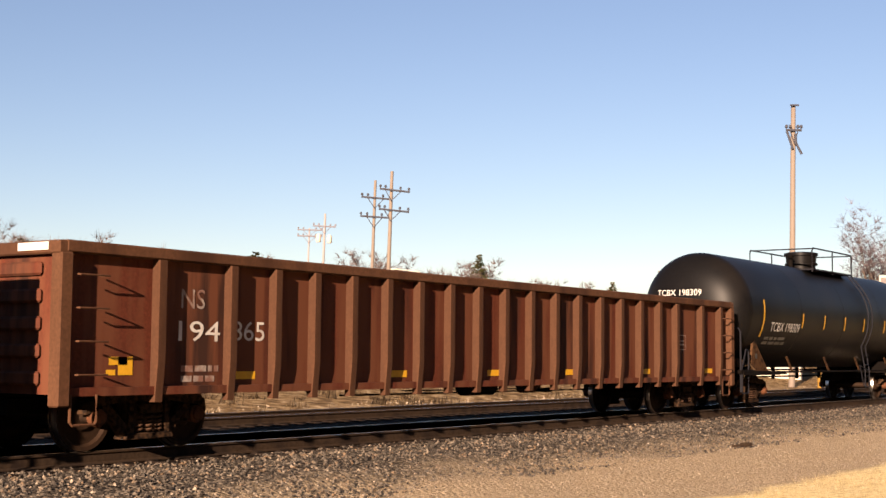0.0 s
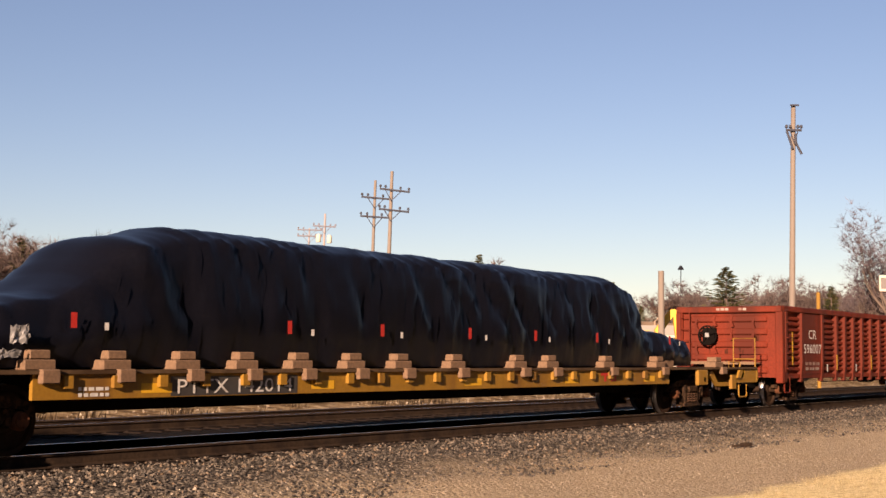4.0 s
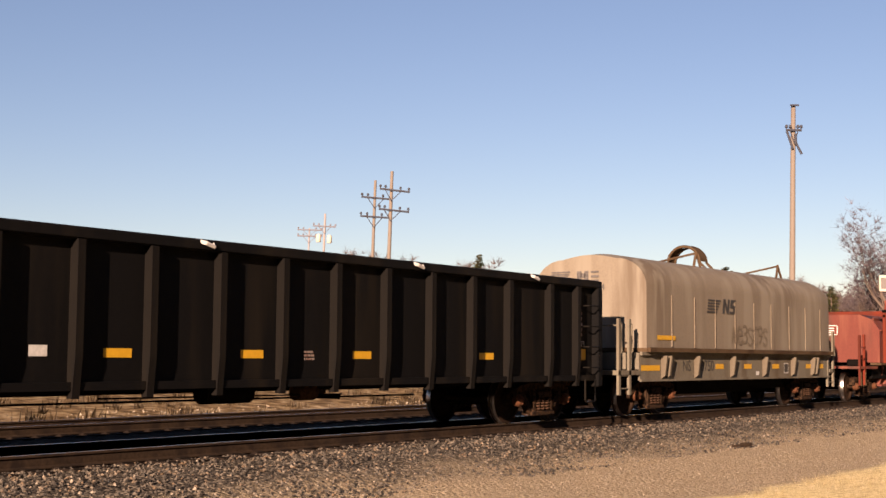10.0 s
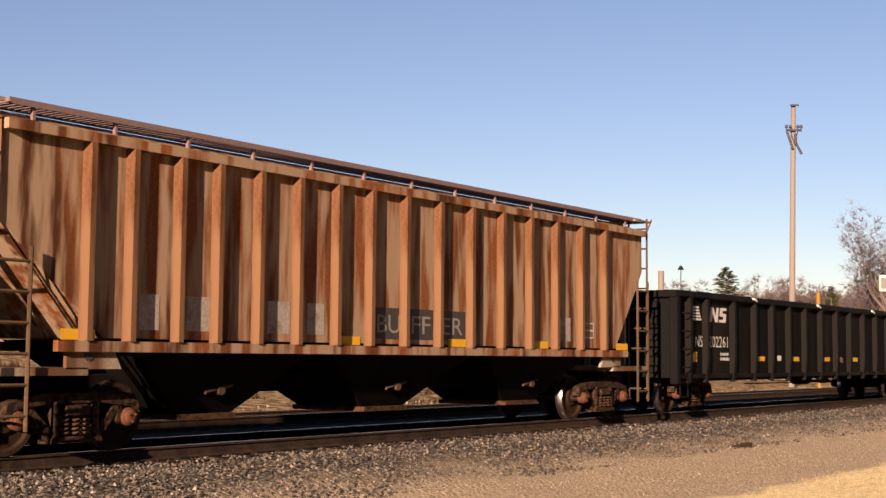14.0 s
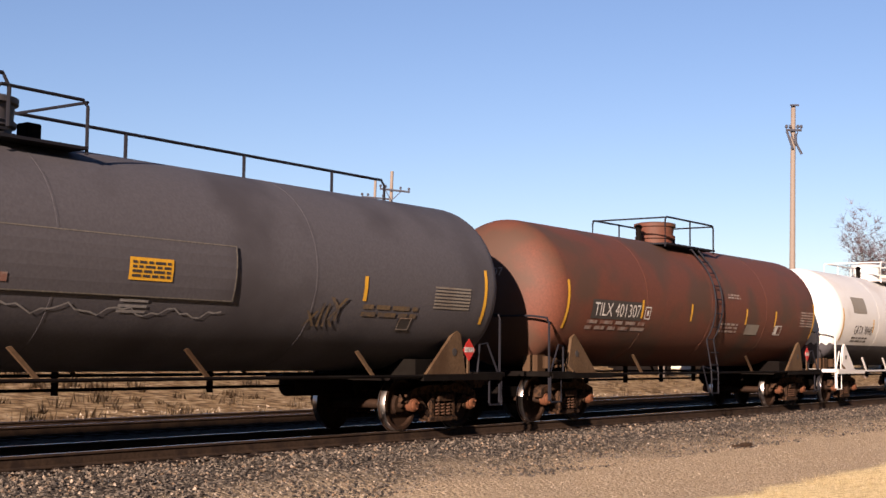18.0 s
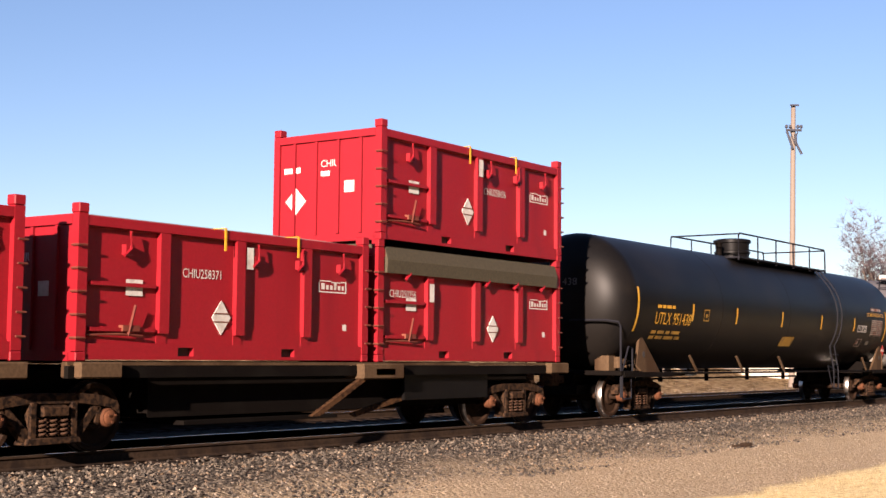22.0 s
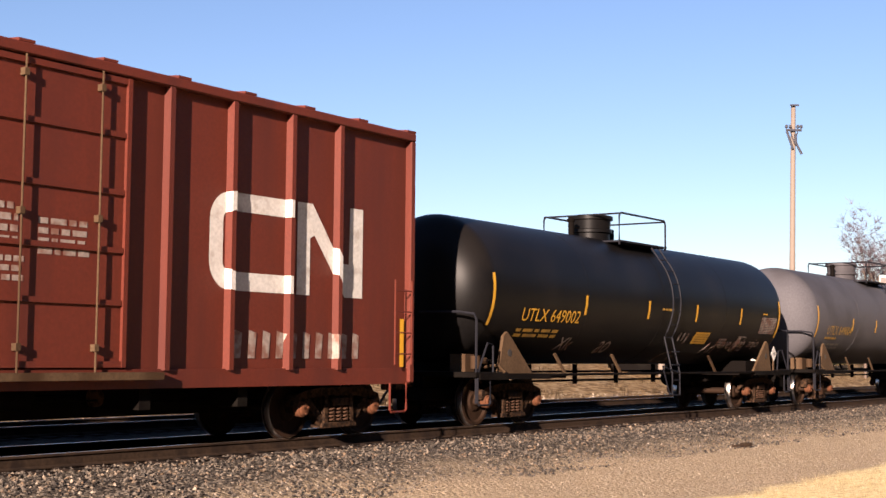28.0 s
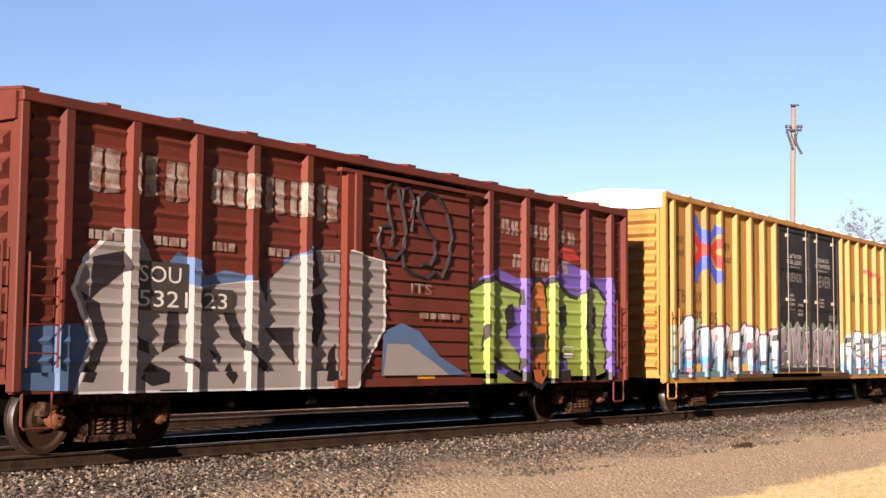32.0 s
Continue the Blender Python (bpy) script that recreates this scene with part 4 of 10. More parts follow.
def cap_mesh():
    bm = bmesh.new()
    lathe(bm, [(-0.12, 0.115), (-0.02, 0.125), (0.0, 0.11), (0.0, 0.10), (0.035, 0.095), (0.05, 0.07), (0.05, 0.01)], "y", 16)
    for k in range(3):
        a = k * math.tau / 3 + 0.5
        lathe(bm, [(0.04, 0.018), (0.065, 0.018)], "y", 6, (0.062 * math.cos(a), 0, 0.062 * math.sin(a)))
    return finish(bm, "bearing_cap", M["cap"], 40)


GEAR = {"wheelset": wheelset_mesh(), "frame": side_frame_mesh(), "spring": spring_mesh(), "bolster": bolster_mesh(), "cap": cap_mesh()}


def truck(car, x, place):
    t = part("truck", GEAR["bolster"], None, car, "rusty cast steel freight truck")
    t.location = (x, 0, 0)
    for s in (-1, 1):
        f = part("side_frame", GEAR["frame"], None, t)
        f.location = (0, s * 1.0, 0)
        for k in (-0.17, 0.0, 0.17):
            n = part("coil_spring", GEAR["spring"], None, t, "rusty coil spring")
            n.location = (k, s * 1.0, 0)
        for a in (-0.889, 0.889):
            c = part("bearing_cap", GEAR["cap"], None, t, "rusty round bearing cap")
            c.location, c.rotation_euler = (a, s * 1.12, WHEEL_R), (0, 0, 0 if s > 0 else math.pi)
    for a in (-0.889, 0.889):
        w = part("wheelset", GEAR["wheelset"], None, t, "steel wheels with polished treads on an axle")
        w.location = (a, 0, WHEEL_R)
        ROLLING.append((w, place + x + a, a))


def car_base(name, label, place, trucks, half, category="freight car", sill=(0.30, 0.72, 1.02), mat="under", coupler_z=0.83, mid=0.0):
    """An Empty on the rail tops that carries a car: centre sill, couplers and trucks. Its x = 0 stands at that place along the train."""
    car = thing(name, label, category, "freight cars of the train", at=(place + train_at(0), CENTRE, 0))
    RIDES.append((car, place))
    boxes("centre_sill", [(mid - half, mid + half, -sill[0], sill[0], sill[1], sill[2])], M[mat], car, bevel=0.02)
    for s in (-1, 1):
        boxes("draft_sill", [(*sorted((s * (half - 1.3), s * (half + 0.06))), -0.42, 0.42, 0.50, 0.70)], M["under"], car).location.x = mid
        bm = bmesh.new()
        box(bm, *sorted((s * half, s * (half + 0.42))), -0.09, 0.09, coupler_z - 0.10, coupler_z + 0.08)
        box(bm, *sorted((s * (half + 0.36), s * (half + 0.66))), -0.16, 0.12, coupler_z - 0.15, coupler_z + 0.13)
        box(bm, *sorted((s * (half + 0.58), s * (half + 0.70))), 0.05, 0.16, coupler_z - 0.15, coupler_z + 0.13)
        part("coupler", bm, M["truck"], car, "rusty knuckle coupler", bevel=0.02).location.x = mid
        bm = bmesh.new()
        tube(bm, [(s * half, 0.35, 0.8), (s * (half + 0.25), 0.38, 0.6), (s * (half + 0.45), 0.36, 0.42), (s * (half + 0.62), 0.30, 0.5)], 0.025, 6)
        part("brake_hose", bm, M["black"], car, "black rubber brake hose").location.x = mid
    for x in trucks:
        truck(car, x - place, place)
    return car


def ladder(car, x0, x1, y, z0, z1, rungs, mat, r=0.016, name="ladder"):
    bm = bmesh.new()
    for x in (x0, x1):
        tube(bm, [(x, y, z0), (x, y, z1)], r, 6)
    for i in range(rungs):
        z = z0 + (z1 - z0) * (i + 0.5) / rungs
        tube(bm, [(x0, y, z), (x1, y, z)], r * 0.85, 6)
    return part(name, bm, M[mat], car)


def end_ladder(car, x, y0, y1, z0, z1, rungs, mat, r=0.016):
    bm = bmesh.new()
    for y in (y0, y1):
        tube(bm, [(x, y, z0), (x, y, z1)], r, 6)
    for i in range(rungs):
        z = z0 + (z1 - z0) * (i + 0.5) / rungs
        tube(bm, [(x, y0, z), (x, y1, z)], r * 0.85, 6)
    return part("end_ladder", bm, M[mat], car)


def stirrup(car, x, y, z0, z1, w, mat):
    bm = bmesh.new()
    tube(bm, [(x - w / 2, y, z1), (x - w / 2, y, z0 + 0.04), (x - w / 2 + 0.04, y, z0), (x + w / 2 - 0.04, y, z0), (x + w / 2, y, z0 + 0.04), (x + w / 2, y, z1)], 0.02, 6)
    return part("step", bm, M[mat], car)


def brake_gear(car, x, mat="under"):
    """Air tank, brake cylinder, rods and levers that hang under a car."""
    bm = bmesh.new()
    lathe(bm, [(-0.55, 0.05), (-0.5, 0.17), (0.5, 0.17), (0.55, 0.05)], "x", 14, (x, -0.45, 0.72))
    part("air_reservoir", bm, M[mat], car, smooth=40)
    bm = bmesh.new()
    lathe(bm, [(-0.25, 0.13), (0.2, 0.13), (0.25, 0.08), (0.5, 0.03)], "x", 12, (x + 1.8, -0.5, 0.70))
    part("brake_cylinder", bm, M["truck"], car, smooth=40)
    bm = bmesh.new()
    tube(bm, [(x - 4, -0.3, 0.62), (x + 5, -0.35, 0.60)], 0.018, 6)
    tube(bm, [(x - 2.5, -0.5, 0.68), (x + 2.6, -0.62, 0.66)], 0.014, 6)
    box(bm, x + 2.4, x + 2.46, -0.7, 0.1, 0.58, 0.66)
    part("brake_rod", bm, M[mat], car)


# ---- gondolas ----
def emblem(car, x, z, w, h, mat, side, block=True):
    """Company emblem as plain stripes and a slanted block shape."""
    if block:
        patch(car, x, z, w * 0.45, h, mat, side, "emblem_stripes", rows=[(0.05 * (4 - i) * 0.3, 0.8 - i * 0.2, 1.0 - 0.06 * i, 0.90 - i * 0.2) for i in range(5)], shear=0.12)
    for pts in ([(0, 0), (0.14, 0), (0.16, 0.6), (0.34, 0), (0.5, 0), (0.5, 1), (0.36, 1), (0.34, 0.4), (0.16, 1), (0, 1)], [(0.56, 0), (1, 0), (1, 0.6), (0.76, 0.62), (0.76, 0.82), (1, 0.82), (1, 1), (0.58, 1), (0.58, 0.42), (0.82, 0.4), (0.82, 0.18), (0.56, 0.18)]):
        bm = bmesh.new()
        bm.faces.new([bm.verts.new((x + w * (0.53 + 0.45 * a) + 0.2 * h * b, side - 0.006, z + h * b)) for a, b in pts])
        part("emblem", bm, M[mat], car)


def end_marks(car, x, rows, mat, name="end_marking"):
    """Flat markings on a car end: y0, y1, z0, z1 each, read from the end."""
    bm = bmesh.new()
    for y0, y1, z0, z1 in rows:
        v = [bm.verts.new((x, y, z)) for y, z in ((y0, z0), (y1, z0), (y1, z1), (y0, z1))]
        bm.faces.new(v)
    return part(name, bm, M[mat], car)


def end_soil(car, x, pts, mat):
    """A flat stain on a car's rear end."""
    bm = bmesh.new()
    bm.faces.new([bm.verts.new((x, y, z)) for y, z in pts])
    return part("stain", bm, M[mat], car)


def gondola(name, label, place, half, top, bottom, trucks, ribs, paint, edge, depth=0.15, rib_w=0.13, panel=-1.42, corrugated=False, chord=0.16):
    car = car_base(name, label, place, trucks, half - 0.1)
    y = abs(panel)
    boxes("floor", [(-half + 0.1, half - 0.1, -y + 0.02, y - 0.02, bottom + 0.02, bottom + 0.12)], M["under"], car)
    for s in (-1, 1):
        side = boxes("side_wall", [(-half + 0.06, half - 0.06, *sorted((s * y, s * (y - 0.04))), bottom, top - chord)], M[paint], car)
        boxes("top_chord", [(-half, half, *sorted((s * (y - 0.06), s * (y + depth - 0.01))), top - chord, top)], M[edge], car, bevel=0.02)
        boxes("side_sill", [(-half + 0.06, half - 0.06, *sorted((s * (y + 0.003), s * (y + depth * 0.6))), bottom - 0.02, bottom + 0.09)], M[paint], car)
        rib_bm = bmesh.new()
        a, b = s * (y + 0.002), s * (y + depth)
        prism(rib_bm, [(a, top - chord), (b, top - chord), (b, bottom + 0.42), (a + (b - a) * 0.75, bottom + 0.02), (a + (b - a) * 0.7, bottom - 0.12), (a, bottom - 0.12)], "x", -rib_w / 2, rib_w / 2)
        rib_me = finish(rib_bm, "rib", M[edge])
        for x in ribs:
            r = part("rib", rib_me, None, side)
            r.location = (x, 0, 0)
        if corrugated:
            edges = list(ribs)
            for i, (p, q) in enumerate(zip(edges, edges[1:])):
                if i == 1 and q - p > 1.3:
                    boxes("sheet", [(p + 0.07, q - 0.07, *sorted((s * (y + 0.003), s * (y + depth * 0.75))), bottom + 0.1, top - chord - 0.02)], M[paint], side, "smooth plate for the lettering")
                    continue
                bm = bmesh.new()
                n = 10
                for k in range(n):
                    z0 = bottom + 0.16 + (top - chord - bottom - 0.25) * k / n
                    hgt = (top - chord - bottom - 0.25) / n
                    prism(bm, [(s * y, z0), (s * (y + 0.085), z0 + hgt * 0.25), (s * (y + 0.085), z0 + hgt * 0.6), (s * y, z0 + hgt * 0.85)], "x", p + 0.1, q - 0.09)
                part("corrugation", bm, M[paint], side)
    for s in (-1, 1):
        x0, x1 = sorted((s * half, s * (half - 0.06)))
        end = boxes("end_wall", [(x0, x1, -y + 0.04, y - 0.04, bottom, top - 0.06)], M[paint], car)
        rows = []
        n = 5
        for k in range(n):
            z = bottom + 0.2 + (top - bottom - 0.55) * k / (n - 1)
            rows.append((*sorted((s * half + s * 0.003, s * (half + 0.07))), -y + 0.3, y - 0.3, z - 0.09, z + 0.09))
        boxes("end_rib", rows, M[paint], end, bevel=0.03)
        boxes("end_chord", [(*sorted((s * (half - 0.1), s * (half + 0.12))), -y - depth + 0.02, y + depth - 0.02, top - chord - 0.02, top - 0.01)], M[edge], car, bevel=0.02)
        for q in (-1, 1):
            boxes("corner_post", [(*sorted((s * (half - 0.10), s * (half + 0.10))), *sorted((q * (y - 0.05), q * (y + depth))), bottom - 0.15, top - chord)], M[edge], car, bevel=0.02)
            stirrup(car, s * (half - 0.35), q * (y + 0.1), 0.40, bottom, 0.42, edge)
        for k in range(4):
            z = bottom + 0.25 + 0.42 * k
            bm = bmesh.new()
            tube(bm, [(s * (half - 0.15), -y - depth - 0.02, z), (s * (half - 0.15), -y - depth - 0.07, z), (s * (half - 0.62), -y - depth - 0.07, z), (s * (half - 0.62), -y - 0.04, z)], 0.014, 6)
            part("grab_iron", bm, M[edge], car)
    brake_gear(car, 0.5)
    return car


G2R = [-8.79, -7.42, -6.48, -5.59, -4.68, -3.76, -2.87, -1.95, -1.05, -0.16, 0.77, 1.71, 2.62, 3.56, 4.47, 5.40, 6.33, 7.24, 8.62, 9.72]
g2 = gondola("gondola", "weathered brown steel gondola with outside ribs", 207.21, 10.4, 2.72, 0.78, (198.66, 215.81), G2R, "brown_steel", "rust_tan")
write(g2, "NS", -8.32, 1.93, 0.27, "faded_white", -1.42, 0.45)
write(g2, "194", -8.36, 1.48, 0.28, "white", -1.42, 0.80)
write(g2, "865", -7.32, 1.50, 0.28, "white", -1.42, 0.68)
patch(g2, -9.62, 1.02, 0.45, 0.24, "yellow", -1.42, rows=[(0.1, 0.55, 0.8, 1), (0.0, 0.0, 0.35, 0.3), (0.45, 0.0, 1, 1)])
for x in (-7.27, -3.55, -0.62, 2.25, 5.6, 9.0):
    patch(g2, x, 0.95, 0.45, 0.11, "yellow", -1.42)
bars(g2, -8.3, 0.90, 0.72, 0.28, 2, "faded_white", -1.42, 2)
patch(g2, 7.45, 1.5, 0.5, 0.35, "faded_white", -1.42, rows=[(0, 0, 1, 0.06), (0, 0.94, 1, 1), (0, 0, 0.06, 1), (0.94, 0, 1, 1), (0.2, 0.3, 0.8, 0.4), (0.2, 0.55, 0.8, 0.65)])
bm = bmesh.new()
prism(bm, [(-1.35, 2.59), (-0.75, 2.59), (-0.75, 2.69), (-1.35, 2.69)], "x", -10.53, -10.525)
part("stencil_plate", bm, M["white"], g2, "pale stencilled plate on the end")

CRR = [-9.73, -8.50, -6.85, -5.6, -4.85, -4.05, -3.22, -2.35, -1.48, -0.6, 0.3, 1.18, 2.07, 2.97, 3.84, 4.74, 5.69, 6.56, 7.42, 8.28, 9.03]
g3 = gondola("gondola", "orange-red gondola with corrugated side panels", 184.95, 9.98, 2.76, 0.80, (176.75, 193.15), CRR, "bright_red", "bright_red", corrugated=True, rib_w=0.16)
write(g3, "CR", -7.98, 1.88, 0.26, "white", -1.54, 0.62)
write(g3, "596007", -8.38, 1.47, 0.26, "white", -1.54, 1.42)
bars(g3, -8.25, 0.98, 1.2, 0.28, 2, "faded_white", -1.54, 3)
for x in (-9.40, -5.75, -2.5, 1.05, 4.6, 7.3):
    patch(g3, x, 1.0 + (0.15 if x < -9 else 0), 0.09, 0.9 if x < -9 else 0.45, "yellow", -1.575)
for x in (-6.6, -4.0, 6.0):
    patch(g3, x, 0.95, 0.1, 0.22, "white", -1.575)
for x, s, w in ((3.05, "oxz", 0.7), (4.85, "HZ", 0.6), (0.0, "v", 0.25)):
    write(g3, s, x, 1.05, 0.3, "ghost_white", -1.51, w, "graffiti", off=0.02)
patch(g3, 5.75, 1.05, 0.7, 0.42, "black", -1.51, "label_panel", off=0.02)
patch(g3, 5.80, 1.09, 0.6, 0.34, "ghost_white", -1.51, "label_panel", off=0.026, rows=[(0, 0, 1, 0.08), (0, 0.92, 1, 1), (0, 0, 0.06, 1), (0.94, 0, 1, 1), (0.15, 0.3, 0.85, 0.45), (0.15, 0.6, 0.85, 0.75)])
# rear end: stiffeners between the ribs, crossover step, brake wheel, ladder at the far corner and stains
rng = random.Random(31)
for y0, zs in ((0.95, (1.15, 1.55, 2.25)), (0.40, (1.20, 1.60, 1.98, 2.36)), (-0.10, (1.98, 2.34)), (-0.74, (1.14, 1.52, 1.90, 2.28))):
    for zc in zs:
        bm = bmesh.new()
        tilt = rng.uniform(-0.03, 0.03)
        prism(bm, [(y0 - 0.05 + tilt, zc - 0.15), (y0 + 0.02 + tilt, zc - 0.16), (y0 + 0.05 - tilt, zc), (y0 + 0.02, zc + 0.16), (y0 - 0.05, zc + 0.15), (y0 - 0.01, zc)], "x", -10.075, -9.983)
        part("end_stiffener", bm, M["bright_red"], g3)
for k in range(9):
    y0 = rng.uniform(-1.2, 0.7)
    z1 = rng.uniform(1.4, 2.3)
    end_soil(g3, -9.986, [(y0, z1), (y0 + rng.uniform(0.03, 0.12), z1 - 0.05), (y0 + rng.uniform(0.03, 0.1), z1 - rng.uniform(0.3, 0.6)), (y0 + 0.03, z1 - rng.uniform(0.3, 0.7))], "soot")
boxes("crossover_step", [(-10.42, -10.08, -0.95, 1.0, 1.17, 1.21), (-10.45, -10.421, -0.95, 1.0, 1.15, 1.23)], M["timber"], g3, "worn pale crossover step")
bm = bmesh.new()
tube(bm, [(-10.28, 0.52 + 0.26 * math.cos(a), 1.95 + 0.26 * math.sin(a)) for a in [i / 24 * math.tau for i in range(25)]], 0.026, 6)
for k in range(5):
    a = k * math.tau / 5 + 0.3
    tube(bm, [(-10.30, 0.52, 1.95), (-10.28, 0.52 + 0.26 * math.cos(a), 1.95 + 0.26 * math.sin(a))], 0.022, 5)
box(bm, -10.24, -10.07, 0.33, 0.68, 1.72, 2.16)
wheel = part("brake_wheel", bm, M["under"], g3, "black hand brake wheel and housing")
boxes("hub", [(-10.36, -10.302, 0.45, 0.57, 1.89, 2.02)], M["silver"], wheel, "worn bright hub", bevel=0.02)
end_ladder(g3, -10.14, 1.12, 1.40, 0.7, 2.6, 6, "bright_red", 0.016)
end_marks(g3, -10.103, [(-0.55 + 0.13 * k, -0.45 + 0.13 * k, 2.64, 2.71) for k in (0, 1, 4, 5, 6)], "faded_white", "end_marking")
end_marks(g3, -9.986, [(-0.05, 0.18, 2.08, 2.12), (-0.02, 0.26, 1.70, 1.74)], "faded_white", "end_marking")

G8R = [-9.7, -8.73, -7.09, -5.7, -4.5, -3.24, -2.0, -0.70, 0.62, 1.86, 3.15, 4.42, 5.69, 6.93, 8.43, 9.52]
for place, number in ((84.76, "202397"), (62.75, "202261")):
    g = gondola("gondola", "black steel gondola with outside ribs and white lettering", place, 10.4, 2.90, 0.85, (place - 8.6, place + 8.85), G8R, "black_car", "black_car", rib_w=0.12)
    patch(g, -9.46, 2.22, 0.62, 0.36, "white", -1.42, "emblem_stripes", rows=[(0.02 * (4 - i), 0.8 - i * 0.2, 1 - 0.16 * (4 - i) * 0.5, 0.92 - i * 0.2) for i in range(5)], shear=0.15)
    emblem(g, -9.49, 2.20, 2.15, 0.36, "white", -1.42, False)
    write(g, "NS", -9.2, 1.58, 0.27, "white", -1.42, 0.42)
    write(g, number, -8.42, 1.58, 0.27, "white", -1.42, 1.16)
    bars(g, -7.72, 1.24, 0.55, 0.24, 2, "white", -1.42, 4)
    patch(g, -9.50, 1.22, 0.40, 0.24, "yellow", -1.42)
    for x in (-5.28, -2.73, -0.19, 2.38, 6.05):
        patch(g, x, 1.25, 0.48, 0.12, "yellow", -1.42)
    patch(g, -3.90, 1.26, 0.28, 0.14, "white", -1.42)
    bars(g, 1.2, 1.22, 0.24, 0.16, 3, "faded_white", -1.42, 5)
    for i in range(5):
        bars(g, 9.72, 1.72 + 0.11 * i, 0.16, 0.10, 1, "faded_white", -1.42, 6 + i)
    write(g, "G123", 9.62, 1.52, 0.12, "white", -1.42, 0.34)
    patch(g, 9.62, 1.25, 0.40, 0.22, "yellow", -1.42)
    for k, x in enumerate((-6.0, -1.2, 3.8, 7.6)):
        bm = bmesh.new()
        tube(bm, [(x, -1.50, 2.88), (x + 0.1, -1.60, 2.84), (x + 0.25, -1.60, 2.80), (x + 0.3, -1.52, 2.86)], 0.03, 5)
        part("tie_down_loop", bm, M["white"], g)


# ---- coil cars with hoods ----
def coil_hood(car, x0, x1, z0, top, mat, half_w=1.48, shoulder=0.78):
    """Rounded lift-off cover: straight sides, a shoulder curve and a crowned roof, closed by flat ends."""
    prof = [(-half_w, z0)]
    zs = top - shoulder
    prof.append((-half_w, zs))
    for i in range(1, 9):
        a = i / 8 * math.pi / 2
        prof.append((-half_w + shoulder * (1 - math.cos(a)), zs + (shoulder - 0.10) * math.sin(a)))
    for i in range(1, 5):
        t = i / 4
        prof.append((-half_w + shoulder + (half_w - shoulder) * t, top - 0.10 + 0.10 * math.sin(t * math.pi / 2)))
    prof += [(-y, z) for y, z in prof[-2::-1]]
    bm = bmesh.new()
    rings = []
    n = 24
    for i in range(n + 1):
        t = i / n
        inset = 0.10 if i in (0, n) else 0.0
        x = x0 + (x1 - x0) * t
        ring = []
        for y, z in prof:
            wob = -0.03 * abs(noise.noise((x * 0.9, z * 0.8, 3.0))) - 0.012 * abs(noise.noise((x * 2.1, z * 1.9, 7.0))) if 0 < i < n else 0
            k = 1 - inset * 0.35
            ring.append(bm.verts.new((x, y * k + wob * (-1 if y < 0 else 1), z0 + (z - z0) * (1 - inset * 0.25) if z > z0 else z)))
        rings.append(ring)
    for a, b in zip(rings, rings[1:]):
        for j in range(len(prof) - 1):
            bm.faces.new((a[j], a[j + 1], b[j + 1], b[j]))
    bm.faces.new(rings[0])
    bm.faces.new(rings[-1][::-1])
    hood = part("hood", bm, M[mat], car, "rounded pale grey lift-off hood", smooth=35)
    bm = bmesh.new()
    for q in (-1, 1):
        box(bm, x0 - 0.05, x1 + 0.05, *sorted((q * (half_w + 0.004), q * (half_w + 0.07))), z0 - 0.06, z0 + 0.04)
    box(bm, x0 - 0.06, x0 - 0.003, -half_w, half_w, z0 - 0.06, z0 + 0.03)
    box(bm, x1 + 0.003, x1 + 0.06, -half_w, half_w, z0 - 0.06, z0 + 0.03)
    part("hood_rim", bm, M["tan_edge"], hood, "rust-stained lower rim")
    return hood


def lifting_gear(car, x0, xs, top, mat):
    """Arch and triangular lifting brackets on top of the hood."""
    bm = bmesh.new()
    for x in (x0 - 0.22, x0 + 0.22):
        pts = [(x, 0.45 * math.cos(a) * 1.0, top + 0.08 + 0.42 * math.sin(a)) for a in [i / 12 * math.pi for i in range(13)]]
        tube(bm, [(x, 0.62, top - 0.1)] + pts + [(x, -0.62, top - 0.1)], 0.035, 6)
    ring = []
    for i in range(13):
        a = i / 12 * math.pi
        ring.append((0.47 * math.cos(a), top + 0.10 + 0.44 * math.sin(a)))
    for (y0, z0), (y1, z1) in zip(ring, ring[1:]):
        v = [bm.verts.new(p) for p in ((x0 - 0.22, y0, z0), (x0 + 0.22, y0, z0), (x0 + 0.22, y1, z1), (x0 - 0.22, y1, z1))]
        bm.faces.new(v)
    part("lifting_arch", bm, M[mat], car, "curved steel lifting arch", smooth=50)
    for x in xs:
        bm = bmesh.new()
        tube(bm, [(x - 0.32, -1.0, top - 0.36), (x, -0.95, top + 0.22), (x + 0.30, -1.0, top - 0.36)], 0.035, 6)
        tube(bm, [(x - 0.32, -1.0, top - 0.3), (x + 0.45, -1.05, top - 0.36)], 0.03, 6)
        tube(bm, [(x, -0.95, top + 0.2), (x - 0.1, 0.6, top - 0.1)], 0.03, 6)
        part("lifting_bracket", bm, M[mat], car, "welded steel lifting bracket")


